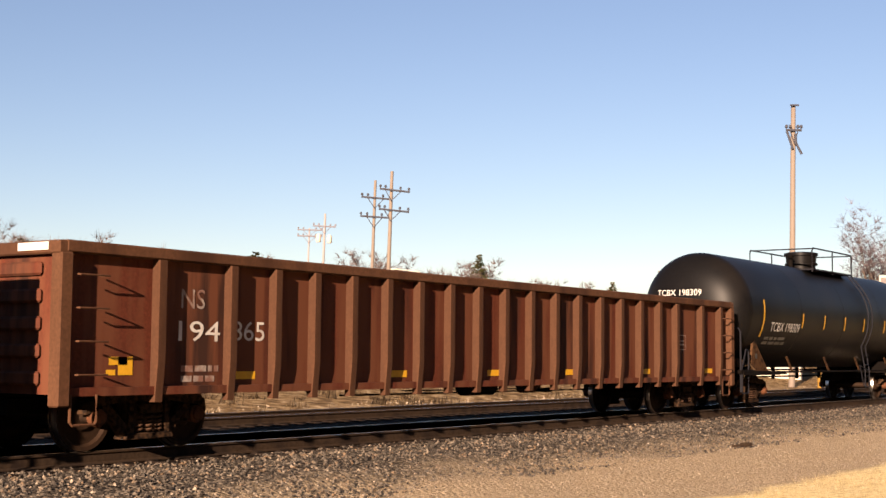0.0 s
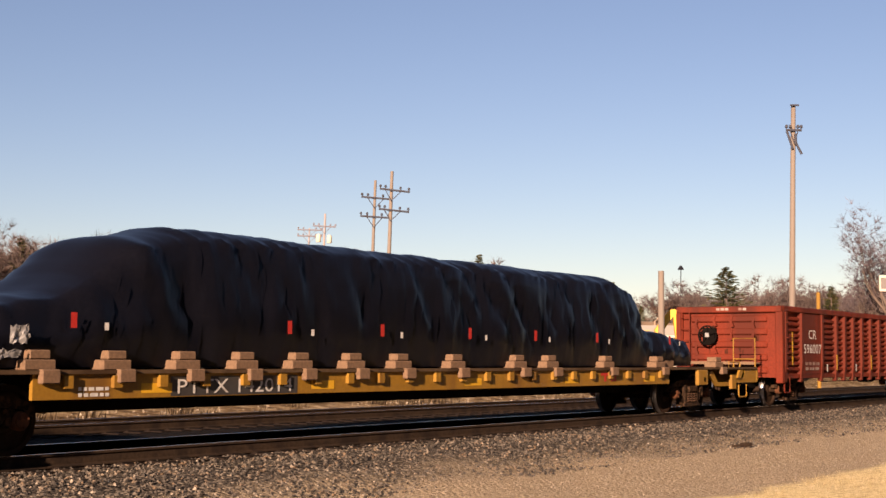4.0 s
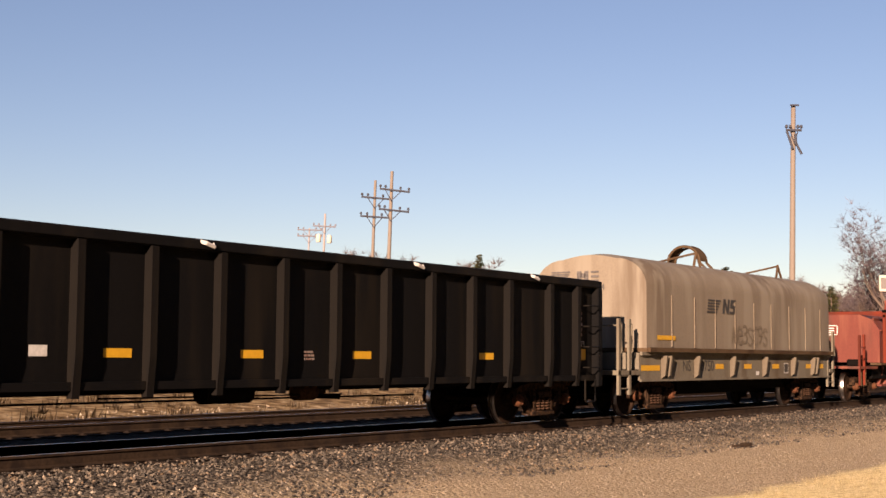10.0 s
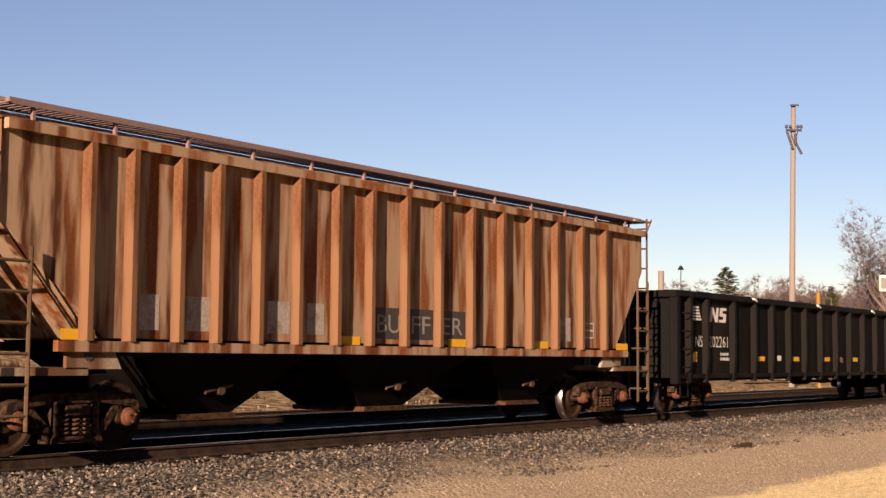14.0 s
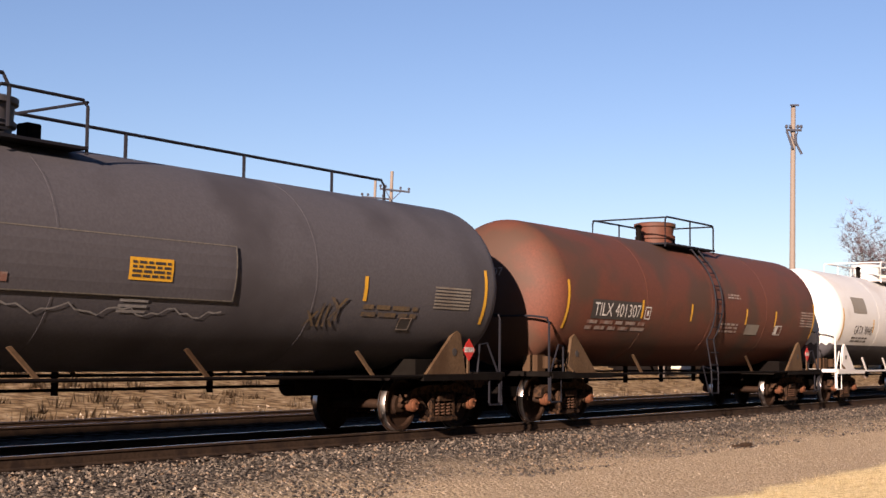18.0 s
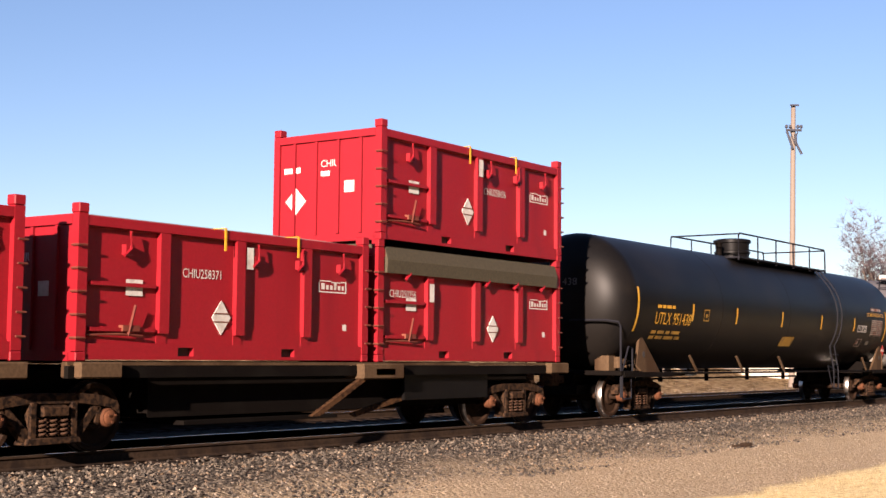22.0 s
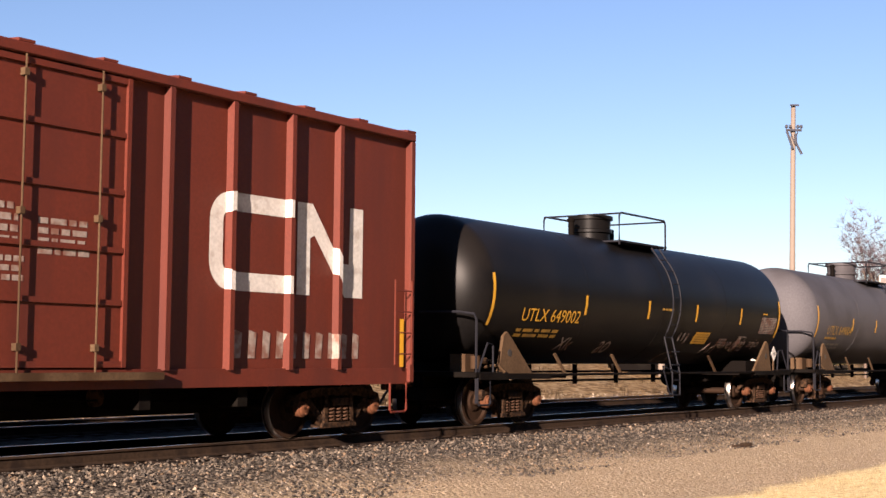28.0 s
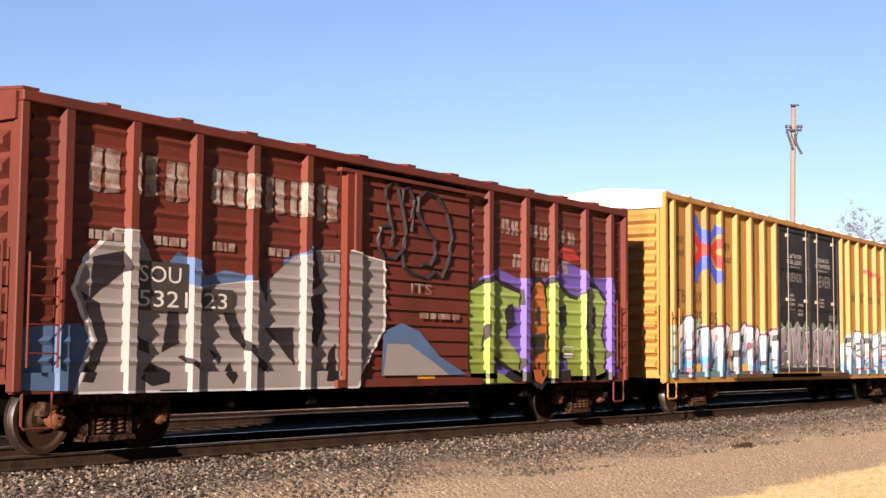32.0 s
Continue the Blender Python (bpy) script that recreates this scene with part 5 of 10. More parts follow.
def coil_body(car, x0, x1, z0, z1, ribs, mat):
    for q in (-1, 1):
        side = boxes("side_sill", [(x0, x1, *sorted((q * 1.40, q * 1.36)), z0, z1)], M[mat], car)
        boxes("sill_lip", [(x0, x1, *sorted((q * 1.403, q * 1.46)), z1 - 0.06, z1 + 0.02)], M[mat], side)
        boxes("sill_flange", [(x0, x1, *sorted((q * 1.403, q * 1.44)), z0 - 0.02, z0 + 0.03)], M[mat], side)
        bm = bmesh.new()
        prism(bm, [(q * 1.402, z0 + 0.03), (q * 1.50, z0 + 0.10), (q * 1.56, z1 - 0.06), (q * 1.402, z1 - 0.06)], "x", -0.035, 0.035)
        me = finish(bm, "gusset", M[mat])
        for x in ribs:
            g = part("gusset", me, None, side)
            g.location = (x, 0, 0)
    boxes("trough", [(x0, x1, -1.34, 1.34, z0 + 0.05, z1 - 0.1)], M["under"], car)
    for xe, s in ((x0, -1), (x1, 1)):
        boxes("end_wall", [(*sorted((xe + s * 0.003, xe + s * 0.035)), -1.40, 1.40, z0 + 0.25, z1)], M[mat], car)


def end_platform(car, s, x_in, x_out, mat, z=1.05, rail_z=2.25, y=1.42):
    """Railed crossover platform with steps at a car's end."""
    boxes("end_platform", [(*sorted((s * x_in, s * x_out)), -y, y, z - 0.12, z - 0.02)], M[mat], car)
    for q in (-1, 1):
        for xx in (s * (x_out - 0.07), s * (x_out - 0.56)):
            bm = bmesh.new()
            box(bm, xx - 0.045, xx + 0.045, *sorted((q * y, q * (y - 0.012))), 0.5, rail_z)
            box(bm, xx - 0.045, xx - 0.033, *sorted((q * (y - 0.012), q * (y - 0.06))), 0.5, rail_z)
            box(bm, xx + 0.033, xx + 0.045, *sorted((q * (y - 0.012), q * (y - 0.06))), 0.5, rail_z)
            part("handrail_post", bm, M[mat], car)
            bm = bmesh.new()
            tube(bm, [(xx + 0.05, q * y, rail_z - 0.1), (xx + 0.09, q * y, rail_z - 0.12), (xx + 0.10, q * y, rail_z - 0.7), (xx + 0.05, q * y, rail_z - 0.75)], 0.014, 6)
            part("grab_iron", bm, M[mat], car)
        ladder(car, *sorted((s * (x_out - 0.07), s * (x_out - 0.56))), q * (y - 0.03), 0.5, z, 2, mat, 0.02, "side_step")
    bm = bmesh.new()
    tube(bm, [(s * (x_out - 0.05), -y, z + 0.95), (s * (x_out - 0.05), -0.3, z + 0.95), (s * (x_out - 0.05), -0.3, z)], 0.02, 6)
    part("end_rail", bm, M[mat], car)


def end_write(car, s, x, y_left, z, height, width, mat):
    """Writing on the rear end: it reads from the far side to the near side."""
    bm, w = letters(s, height, width)
    for v in bm.verts:
        Y, Z = y_left - v.co.x, z + v.co.z
        v.co = Vector((x(Y, Z) if callable(x) else x, Y, Z))
    return part("end_lettering", bm, M[mat], car)


c5 = car_base("coil_car", "grey steel coil car with a rounded fibreglass hood", 137.13, (132.73, 142.38), 6.1, sill=(0.34, 0.62, 1.02))
boxes("deep_sill", [(-3.2, 4.0, -0.34, 0.34, 0.40, 0.619)], M["under"], c5, "dark deep centre sill")
for q in (-1, 1):
    boxes("floor_beam", [(-3.0, 3.8, *sorted((q * 0.36, q * 0.95)), 0.52, 0.84)], M["under"], c5, "dark floor beam")
coil_body(c5, -5.75, 6.1, 0.85, 1.50, (-4.55, -4.38, 4.72, 4.88), "car_grey")
coil_hood(c5, -5.70, 6.05, 1.55, 3.80, "hood_grey", 1.50)
lifting_gear(c5, -0.40, (-2.15, 3.75), 3.80, "tan_edge")
end_platform(c5, -1, 5.75, 6.44, "car_grey")
end_platform(c5, 1, 6.1, 6.95, "tan_edge")
bm = bmesh.new()
tube(bm, [(-6.15, 0.55 + 0.27 * math.cos(a), 1.95 + 0.27 * math.sin(a)) for a in [i / 24 * math.tau for i in range(25)]], 0.022, 6)
for k in range(5):
    a = k * math.tau / 5
    tube(bm, [(-6.15, 0.55, 1.95), (-6.15, 0.55 + 0.27 * math.cos(a), 1.95 + 0.27 * math.sin(a))], 0.014, 5)
tube(bm, [(-6.1, 0.55, 1.95), (-6.05, 0.55, 1.05)], 0.04, 6)
box(bm, -6.12, -5.9, 0.40, 0.70, 1.72, 2.12)
part("brake_wheel", bm, M["under"], c5, "black hand brake wheel on its stand")
emblem(c5, -4.35, 1.88, 2.8, 0.42, "black", -1.50)
bars(c5, -1.25, 2.12, 1.55, 0.25, 1, "black", -1.50, 11)
bars(c5, -1.30, 1.88, 1.75, 0.25, 1, "black", -1.50, 12)
patch(c5, -5.30, 1.90, 0.6, 0.12, "yellow", -1.50)
write(c5, "163565", -4.02, 0.92, 0.26, "black", -1.40, 1.12)
patch(c5, -5.70, 1.0, 0.52, 0.26, "yellow", -1.40)
for x in (-2.55, 0.15, 2.6):
    patch(c5, x, 1.08, 0.46, 0.12, "yellow", -1.40)
patch(c5, 5.35, 1.08, 0.5, 0.2, "yellow", -1.40)
patch(c5, 1.0, 1.08, 0.25, 0.12, "white", -1.40)
patch(c5, 4.1, 0.98, 0.36, 0.30, "white", -1.40, rows=[(0, 0, 1, 0.07), (0, 0.93, 1, 1), (0, 0, 0.07, 1), (0.93, 0, 1, 1)])
patch(c5, 4.14, 1.0, 0.28, 0.24, "black", -1.40, rows=[(0, 0, 0.45, 1), (0.55, 0, 1, 1)])
bars(c5, -2.0, 0.95, 0.9, 0.22, 2, "dark_grey_text", -1.40, 13)
end_write(c5, "CS31A", -5.72, 0.28, 2.88, 0.13, 0.62, "dark_grey_text")
end_marks(c5, -5.72, [(0.14 + 0.03 * i, 0.62 + 0.03 * i, 3.28 - 0.05 * i, 3.31 - 0.05 * i) for i in range(5)] + [(-0.02, 0.06, 3.07, 3.31), (-0.18, -0.1, 3.07, 3.31), (-0.1, -0.02, 3.16, 3.26), (-0.48, -0.26, 3.26, 3.31), (-0.36, -0.26, 3.20, 3.26), (-0.48, -0.26, 3.16, 3.21), (-0.48, -0.40, 3.11, 3.16), (-0.48, -0.26, 3.07, 3.12)], "dark_grey_text", "end_emblem")
end_write(c5, "NS 163565", -5.80, 0.35, 1.36, 0.12, 0.95, "dark_grey_text")
end_marks(c5, -5.765, [(0.35, 0.62, 1.70, 1.86)], "white", "end_placard")

c7 = car_base("coil_car", "grey coil car with a dirty pale hood and faint graffiti", 103.14, (98.64, 108.54), 6.4, sill=(0.34, 0.62, 1.02))
boxes("deep_sill", [(-3.2, 4.2, -0.34, 0.34, 0.40, 0.619)], M["under"], c7, "dark deep centre sill")
for q in (-1, 1):
    boxes("floor_beam", [(-3.0, 4.0, *sorted((q * 0.36, q * 0.95)), 0.52, 0.84)], M["under"], c7, "dark floor beam")
coil_body(c7, -5.85, 6.5, 0.80, 1.42, (-4.75, -4.5, -2.95, -0.80, 1.34, 3.42, 4.98, 5.24), "mud_grey")
coil_hood(c7, -5.60, 6.40, 1.50, 3.72, "worn_hood", 1.50)
for x in (-4.4, -3.15, -1.95, -0.72, 0.52, 1.71, 3.03, 4.3, 5.5):
    boxes("hood_seam", [(x - 0.012, x + 0.012, -1.512, -1.49, 1.56, 2.75)], M["hood_stain"], c7)
lifting_gear(c7, -0.30, (-1.85, 3.65), 3.72, "tan_edge")
end_platform(c7, -1, 5.85, 6.90, "mud_grey", rail_z=2.15)
end_platform(c7, 1, 6.5, 6.95, "mud_grey", rail_z=2.15)
emblem(c7, -2.46, 2.42, 1.75, 0.36, "black", -1.50)
for i in range(7):
    write(c7, "~e3SC9s"[i], -0.95 + 0.34 * i, 1.62 + 0.03 * (i % 3), 0.5, "hood_stain", -1.50, 0.34, "graffiti")
patch(c7, -5.18, 1.72, 0.95, 0.10, "yellow", -1.50)
write(c7, "NS", -3.62, 1.00, 0.26, "black", -1.40, 0.42)
write(c7, "68750", -2.80, 1.00, 0.26, "black", -1.40, 0.95)
patch(c7, -5.80, 1.02, 0.95, 0.12, "yellow", -1.40)
for x in (-1.75, 0.05, 2.0, 4.55):
    patch(c7, x, 1.05, 0.5, 0.12, "yellow", -1.40)
patch(c7, 5.5, 1.05, 0.5, 0.12, "yellow", -1.40)
patch(c7, 2.85, 0.92, 0.34, 0.28, "white", -1.40, rows=[(0, 0, 1, 0.07), (0, 0.93, 1, 1), (0, 0, 0.07, 1), (0.93, 0, 1, 1)])
patch(c7, 2.89, 0.94, 0.26, 0.24, "black", -1.40, rows=[(0, 0, 0.45, 1), (0.55, 0, 1, 1)])
patch(c7, 0.85, 0.88, 0.22, 0.10, "white", -1.40)
end_write(c7, "NS 168575-168794", -5.62, 1.15, 2.85, 0.14, 1.55, "dark_grey_text")
end_marks(c7, -5.62, [(1.0 - 0.5 + 0.03 * i, 1.0, 3.26 - 0.055 * i, 3.295 - 0.055 * i) for i in range(5)] + [(0.2, 0.32, 3.05, 3.29), (0.02, 0.12, 3.05, 3.29), (0.1, 0.22, 3.14, 3.24), (-0.25, -0.05, 3.25, 3.29), (-0.25, -0.05, 3.14, 3.19), (-0.25, -0.05, 3.05, 3.09)], "dark_grey_text", "end_emblem")

# red coil car with outside frames
c6 = car_base("coil_car", "oxide red coil car with outside bracing and white lettering", 119.78, (113.98, 126.98), 8.05, mid=0.65)
bm = bmesh.new()
hp = [(-1.38, 1.22), (-1.38, 2.28), (-1.16, 2.62), (-0.72, 2.80), (0.72, 2.80), (1.16, 2.62), (1.38, 2.28), (1.38, 1.22)]
rings = [[bm.verts.new((x, y, z)) for y, z in hp] for x in (-5.15, 6.42)]
for j in range(len(hp) - 1):
    bm.faces.new((rings[0][j], rings[0][j + 1], rings[1][j + 1], rings[1][j]))
bm.faces.new(rings[0])
bm.faces.new(rings[1][::-1])
h6 = part("hood", bm, M["rust_red"], c6, "ribbed oxide red steel hood")
boxes("hood_seam", [(-5.13, 6.40, -1.42, -1.383, 2.24, 2.30), (-5.13, 6.40, 1.383, 1.42, 2.24, 2.30), (-5.1, 6.4, -1.18, -1.14, 2.625, 2.68)], M["rust_red"], h6)
POSTS = (-5.05, -2.65, -0.55, 1.75, 3.85, 6.35)
for q in (-1, 1):
    for x in POSTS:
        boxes("frame_post", [(x - 0.05, x + 0.05, *sorted((q * 1.47, q * 1.58)), 1.20, 2.84)], M["bright_red"], c6, bevel=0.008)
    bm = bmesh.new()
    tube(bm, [(-5.0, q * 1.52, 1.35), (-2.7, q * 1.52, 2.78)], 0.045, 4)
    tube(bm, [(3.9, q * 1.52, 2.70), (6.3, q * 1.52, 1.35)], 0.045, 4)
    part("diagonal_brace", bm, M["bright_red"], c6)
    boxes("top_rail", [(-5.1, 6.4, *sorted((q * 1.49, q * 1.56)), 2.70, 2.78)], M["rust_red"], c6)
    side = boxes("side_sill", [(-4.65, 5.9, *sorted((q * 1.08, q * 1.04)), 0.50, 1.14)], M["rust_red"], c6)
    boxes("deck_edge", [(-5.6, 6.9, *sorted((q * 1.20, q * 1.56)), 1.14, 1.21)], M["tan_edge"], c6)
    boxes("sill_flange", [(-4.65, 5.9, *sorted((q * 1.083, q * 1.26)), 0.44, 0.50)], M["rust_red"], side)
    bm = bmesh.new()
    prism(bm, [(q * 1.082, 0.505), (q * 1.18, 0.505), (q * 1.30, 1.0), (q * 1.30, 1.135), (q * 1.082, 1.135)], "x", -0.025, 0.025)
    me = finish(bm, "gusset", M["rust_red"])
    for x in (-4.55, -3.9, -1.76, 0.32, 2.6, 4.61, 5.3):
        g = part("gusset", me, None, side)
        g.location = (x, 0, 0)
for x in POSTS:
    boxes("roof_beam", [(x - 0.05, x + 0.05, -1.47, 1.47, 2.805, 2.90)], M["bright_red"], c6)
    bm = bmesh.new()
    lathe(bm, [(0, 0.05), (0.06, 0.09), (0.10, 0.05)], "z", 8, (x, -1.52, 2.85))
    part("post_cap", bm, M["under"], c6)
bm = bmesh.new()
tube(bm, [(-0.15, 0, 2.82), (0.27, 0, 3.44), (1.13, 0, 3.44), (1.75, 0, 2.82)], 0.055, 5)
box(bm, 0.2, 1.2, -0.07, 0.07, 3.38, 3.48)
box(bm, 0.58, 0.78, -0.08, 0.08, 2.82, 3.4)
part("lifting_frame", bm, M["rust_red"], c6, "welded red lifting frame")
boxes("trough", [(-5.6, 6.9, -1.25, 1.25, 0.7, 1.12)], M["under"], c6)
for s in (-1, 1):
    def at(v):
        return 0.65 + s * v
    boxes("end_deck", [(*sorted((at(6.25), at(8.10))), -1.45, 1.45, 1.02, 1.10)], M["rust_red"], c6)
    for xx, y, z0, z1, r in ((8.0, -1.42, 0.5, 2.08, 0.05), (7.55, -1.42, 0.5, 2.1 if s < 0 else 2.4, 0.05), (8.0, 1.42, 0.5, 2.08, 0.05), (7.55, 1.42, 0.5, 2.1, 0.05), (7.3, 0.0, 1.1, 2.35, 0.07)):
        bm = bmesh.new()
        box(bm, at(xx) - r, at(xx) + r, y - 0.035, y + 0.035, z0, z1)
        part("end_post", bm, M["bright_red"], c6, bevel=0.008)
    bm = bmesh.new()
    tube(bm, [(at(7.55), -1.46, 0.92), (at(7.55), -1.46, 0.5), (at(8.0), -1.46, 0.5), (at(8.0), -1.46, 0.92)], 0.025, 6)
    part("step", bm, M["tan_edge"], c6)
    for zz in (1.35, 1.7):
        bm = bmesh.new()
        tube(bm, [(at(7.55), -1.47, zz), (at(8.0), -1.47, zz)], 0.014, 6)
        part("grab_iron", bm, M["bright_red"], c6)
    if s > 0:
        boxes("brake_housing", [(*sorted((at(7.45), at(7.70))), -0.25, 0.2, 1.75, 2.15)], M["under"], c6, "black brake housing", bevel=0.05)
        bm = bmesh.new()
        xw = at(7.8)
        tube(bm, [(xw, 0.26 * math.cos(a), 2.1 + 0.26 * math.sin(a)) for a in [i / 24 * math.tau for i in range(25)]], 0.022, 6)
        for k in range(6):
            a = k * math.tau / 6
            tube(bm, [(xw, 0, 2.1), (xw, 0.25 * math.cos(a), 2.1 + 0.25 * math.sin(a))], 0.014, 5)
        part("brake_wheel", bm, M["under"], c6, "black spoked hand brake wheel")
    boxes("deck_fitting", [(*sorted((at(6.6), at(7.1))), -1.2, -0.7, 1.103, 1.32)], M["under"], c6, bevel=0.04)
    boxes("deck_fitting", [(*sorted((at(6.5), at(6.95))), 0.3, 0.9, 1.103, 1.42)], M["rust_red"], c6, bevel=0.04)
bars(c6, -3.55, 2.10, 0.95, 0.15, 1, "white", -1.38, 21)
patch(c6, -3.56, 1.50, 0.95, 0.52, "white", -1.38, "emblem", rows=[(0, 0, 0.62, 0.15), (0, 0.25, 0.62, 0.4), (0.42, 0.2, 0.56, 0.85), (0.42, 0.85, 0.9, 1.0), (0.62, 0.6, 0.9, 0.72), (0.88, 0.6, 1, 0.95)])
bars(c6, -2.38, 1.40, 1.25, 0.72, 7, "faded_white", -1.38, 22)
patch(c6, -0.35, 1.78, 0.5, 0.18, "white", -1.38, "emblem", rows=[(0, 0, 1, 0.2), (0, 0.8, 1, 1), (0, 0, 0.1, 1), (0.9, 0, 1, 1)])
bars(c6, -0.34, 1.56, 1.2, 0.12, 1, "white", -1.38, 24)
patch(c6, -0.34, 1.46, 1.6, 0.05, "white", -1.38)
patch(c6, 0.92, 1.42, 0.42, 0.45, "white", -1.38, "emblem", rows=[(0, 0, 1, 0.18), (0, 0.82, 0.8, 1), (0, 0.18, 0.2, 0.82), (0.62, 0.18, 0.82, 0.82), (0.7, -0.15, 1.0, 0.05)])
for i, (a, w) in enumerate(((1.92, 0.16), (2.15, 0.2), (2.4, 0.08), (2.53, 0.06), (2.66, 0.2), (2.92, 0.22), (3.2, 0.08), (3.34, 0.18), (3.58, 0.14), (3.76, 0.12))):
    patch(c6, a, 1.37, w, 0.26 if i else 0.3, "white" if i > 3 else "faded_white", -1.38, "name_bar", rows=[(0, 0, 0.35, 1), (0.65, 0, 1, 1), (0.3, 0, 0.7, 0.25), (0.3, 0.75, 0.7, 1)])
write(c6, "CR631544", -3.75, 0.74, 0.25, "white", -1.08, 1.90)
patch(c6, -4.45, 0.68, 0.5, 0.13, "yellow", -1.08)
patch(c6, -1.65, 0.66, 0.3, 0.10, "yellow", -1.08)
patch(c6, 2.0, 0.70, 0.5, 0.13, "yellow", -1.08)
bars(c6, 3.3, 0.86, 0.8, 0.12, 1, "faded_white", -1.08, 27)
end_marks(c6, -5.17, [(0.0, 0.62, 2.42, 2.45), (0.0, 0.62, 2.12, 2.15), (0.0, 0.03, 2.12, 2.45), (0.59, 0.62, 2.12, 2.45), (0.12, 0.5, 2.33, 2.37), (0.12, 0.5, 2.25, 2.29), (0.12, 0.5, 2.19, 2.22)], "white", "end_marking")


# ---- flat car with a tarpaulined load ----
f4 = car_base("flat_car", "long yellow flat car with timber chocks along the deck", 159.25, (149.55, 170.05), 13.48, sill=(0.30, 0.55, 1.02), mat="under")
for q in (-1, 1):
    side = boxes("side_sill", [(-8.9, 8.9, *sorted((q * 1.42, q * 1.36)), 0.72, 1.04)], M["yellow_paint"], f4)
    bm = bmesh.new()
    prism(bm, [(-8.9, 0.72), (8.9, 0.72), (8.2, 0.52), (-8.2, 0.52)], "y", *sorted((q * 0.55, q * 0.45)))
    part("fish_belly_sill", bm, M["under"], f4)
    boxes("deck_flange", [(-13.25, 14.05, *sorted((q * 1.30, q * 1.48)), 1.04, 1.09)], M["tan_edge"], f4)
    for s in (-1, 1):
        bm = bmesh.new()
        if s < 0:
            prism(bm, [(-13.35, 1.03), (-13.35, 0.62), (-11.75, 0.62), (-11.35, 0.88), (-11.35, 1.03)], "y", *sorted((q * 1.44, q * 1.38)))
        else:
            prism(bm, [(13.35, 1.03), (14.15, 1.03), (14.15, 0.70), (12.7, 0.70), (12.55, 0.80), (13.2, 0.82)], "y", *sorted((q * 1.44, q * 1.38)))
            prism(bm, [(11.35, 0.98), (11.5, 1.0), (11.8, 0.72), (12.5, 0.72), (12.5, 0.62), (11.75, 0.62), (11.35, 0.86)], "y", *sorted((q * 1.36, q * 1.30)))
            prism(bm, [(12.72, 0.82), (12.86, 1.02), (13.08, 1.02), (12.92, 0.82)], "y", *sorted((q * 1.50, q * 1.441)))
            prism(bm, [(12.45, 0.55), (12.70, 0.55), (12.70, 0.90), (12.45, 0.90)], "y", *sorted((q * 1.46, q * 1.37)))
        part("end_sill_side", bm, M["yellow_paint"], f4)
        p0, p1 = ((-10.45, -9.85), (10.35, 10.9))[s > 0]
        boxes("pocket", [(p0, p1, *sorted((q * 1.40, q * 1.50)), 0.66, 1.03)], M["yellow_paint"], f4, "yellow jacking block with a hole", bevel=0.02)
        bm = bmesh.new()
        pc = (p0 + p1) / 2 + 0.08
        prism(bm, [(pc + 0.06 * math.cos(k * math.tau / 12), 0.80 + 0.06 * math.sin(k * math.tau / 12)) for k in range(12)], "y", *sorted((q * 1.499, q * 1.504)))
        part("jacking_hole", bm, M["under"], f4)
        stirrup(f4, s * (13.2 if s > 0 else 12.65), q * 1.42, 0.34, 0.65, 0.5, "yellow_paint")
for s in (-1, 1):
    boxes("end_sill", [(*((-13.40, -13.26) if s < 0 else (14.06, 14.19)), -1.45, 1.45, 0.60 if s < 0 else 0.72, 1.08)], M["yellow_paint"], f4, bevel=0.02)
    bm = bmesh.new()
    gx = 12.85 if s > 0 else 12.55
    tube(bm, [(s * (gx + 0.35), -1.35, 1.05), (s * (gx + 0.35), -1.35, 1.22), (s * (gx - 0.35), -1.35, 1.22), (s * (gx - 0.35), -1.35, 1.05)], 0.02, 6)
    part("grab_iron", bm, M["yellow_paint"], f4)
boxes("deck", [(-13.25, 14.05, -1.30, 1.30, 1.02, 1.08)], M["under"], f4)
CH = (-8.79, -7.56, -6.3, -5.12, -3.9, -2.6, -1.33, 0.3, 2.41, 3.62, 5.99, 8.47, 11.75)
for i, x in enumerate(CH):
    for q in (-1, 1):
        bm = bmesh.new()
        box(bm, x - 0.24, x + 0.24, *sorted((q * 1.12, q * 1.42)), 1.085, 1.22)
        box(bm, x - 0.15, x + 0.17, *sorted((q * 1.15, q * 1.40)), 1.223, 1.34)
        box(bm, x - 0.06, x + 0.22, *sorted((q * 1.44, q * 1.54)), 0.92, 1.10)
        part("chock", bm, M["timber"], f4, "timber and steel load chock", bevel=0.015)
for i in range(22):
    x = -8.4 + 0.8 * i
    boxes("stake_pocket", [(x - 0.07, x + 0.07, -1.49, -1.423, 0.86, 1.02)], M["yellow_paint"], f4)
write(f4, "PTTX 142014", -6.5, 0.76, 0.20, "white", -1.425, 2.35)
patch(f4, -6.62, 0.73, 2.6, 0.27, "black", -1.42, off=0.003)
for x in (-7.15, -3.7, 0.5, 4.1, 7.6):
    patch(f4, x, 0.78, 0.55, 0.13, "yellow", -1.42)
patch(f4, 5.6, 0.80, 0.7, 0.18, "red", -1.42, rows=[(0, 0.7, 0.55, 1), (0.2, 0, 0.35, 0.7), (0.65, 0, 0.8, 1), (0.85, 0, 1, 1)])
bars(f4, -8.2, 0.74, 0.5, 0.15, 2, "white", -1.42, 31)
patch(f4, -12.75, 0.68, 1.2, 0.16, "yellow", -1.44)
boxes("dunnage", [(-11.75, -10.55, -1.3, 1.2, 1.085, 1.29)], M["timber"], f4)
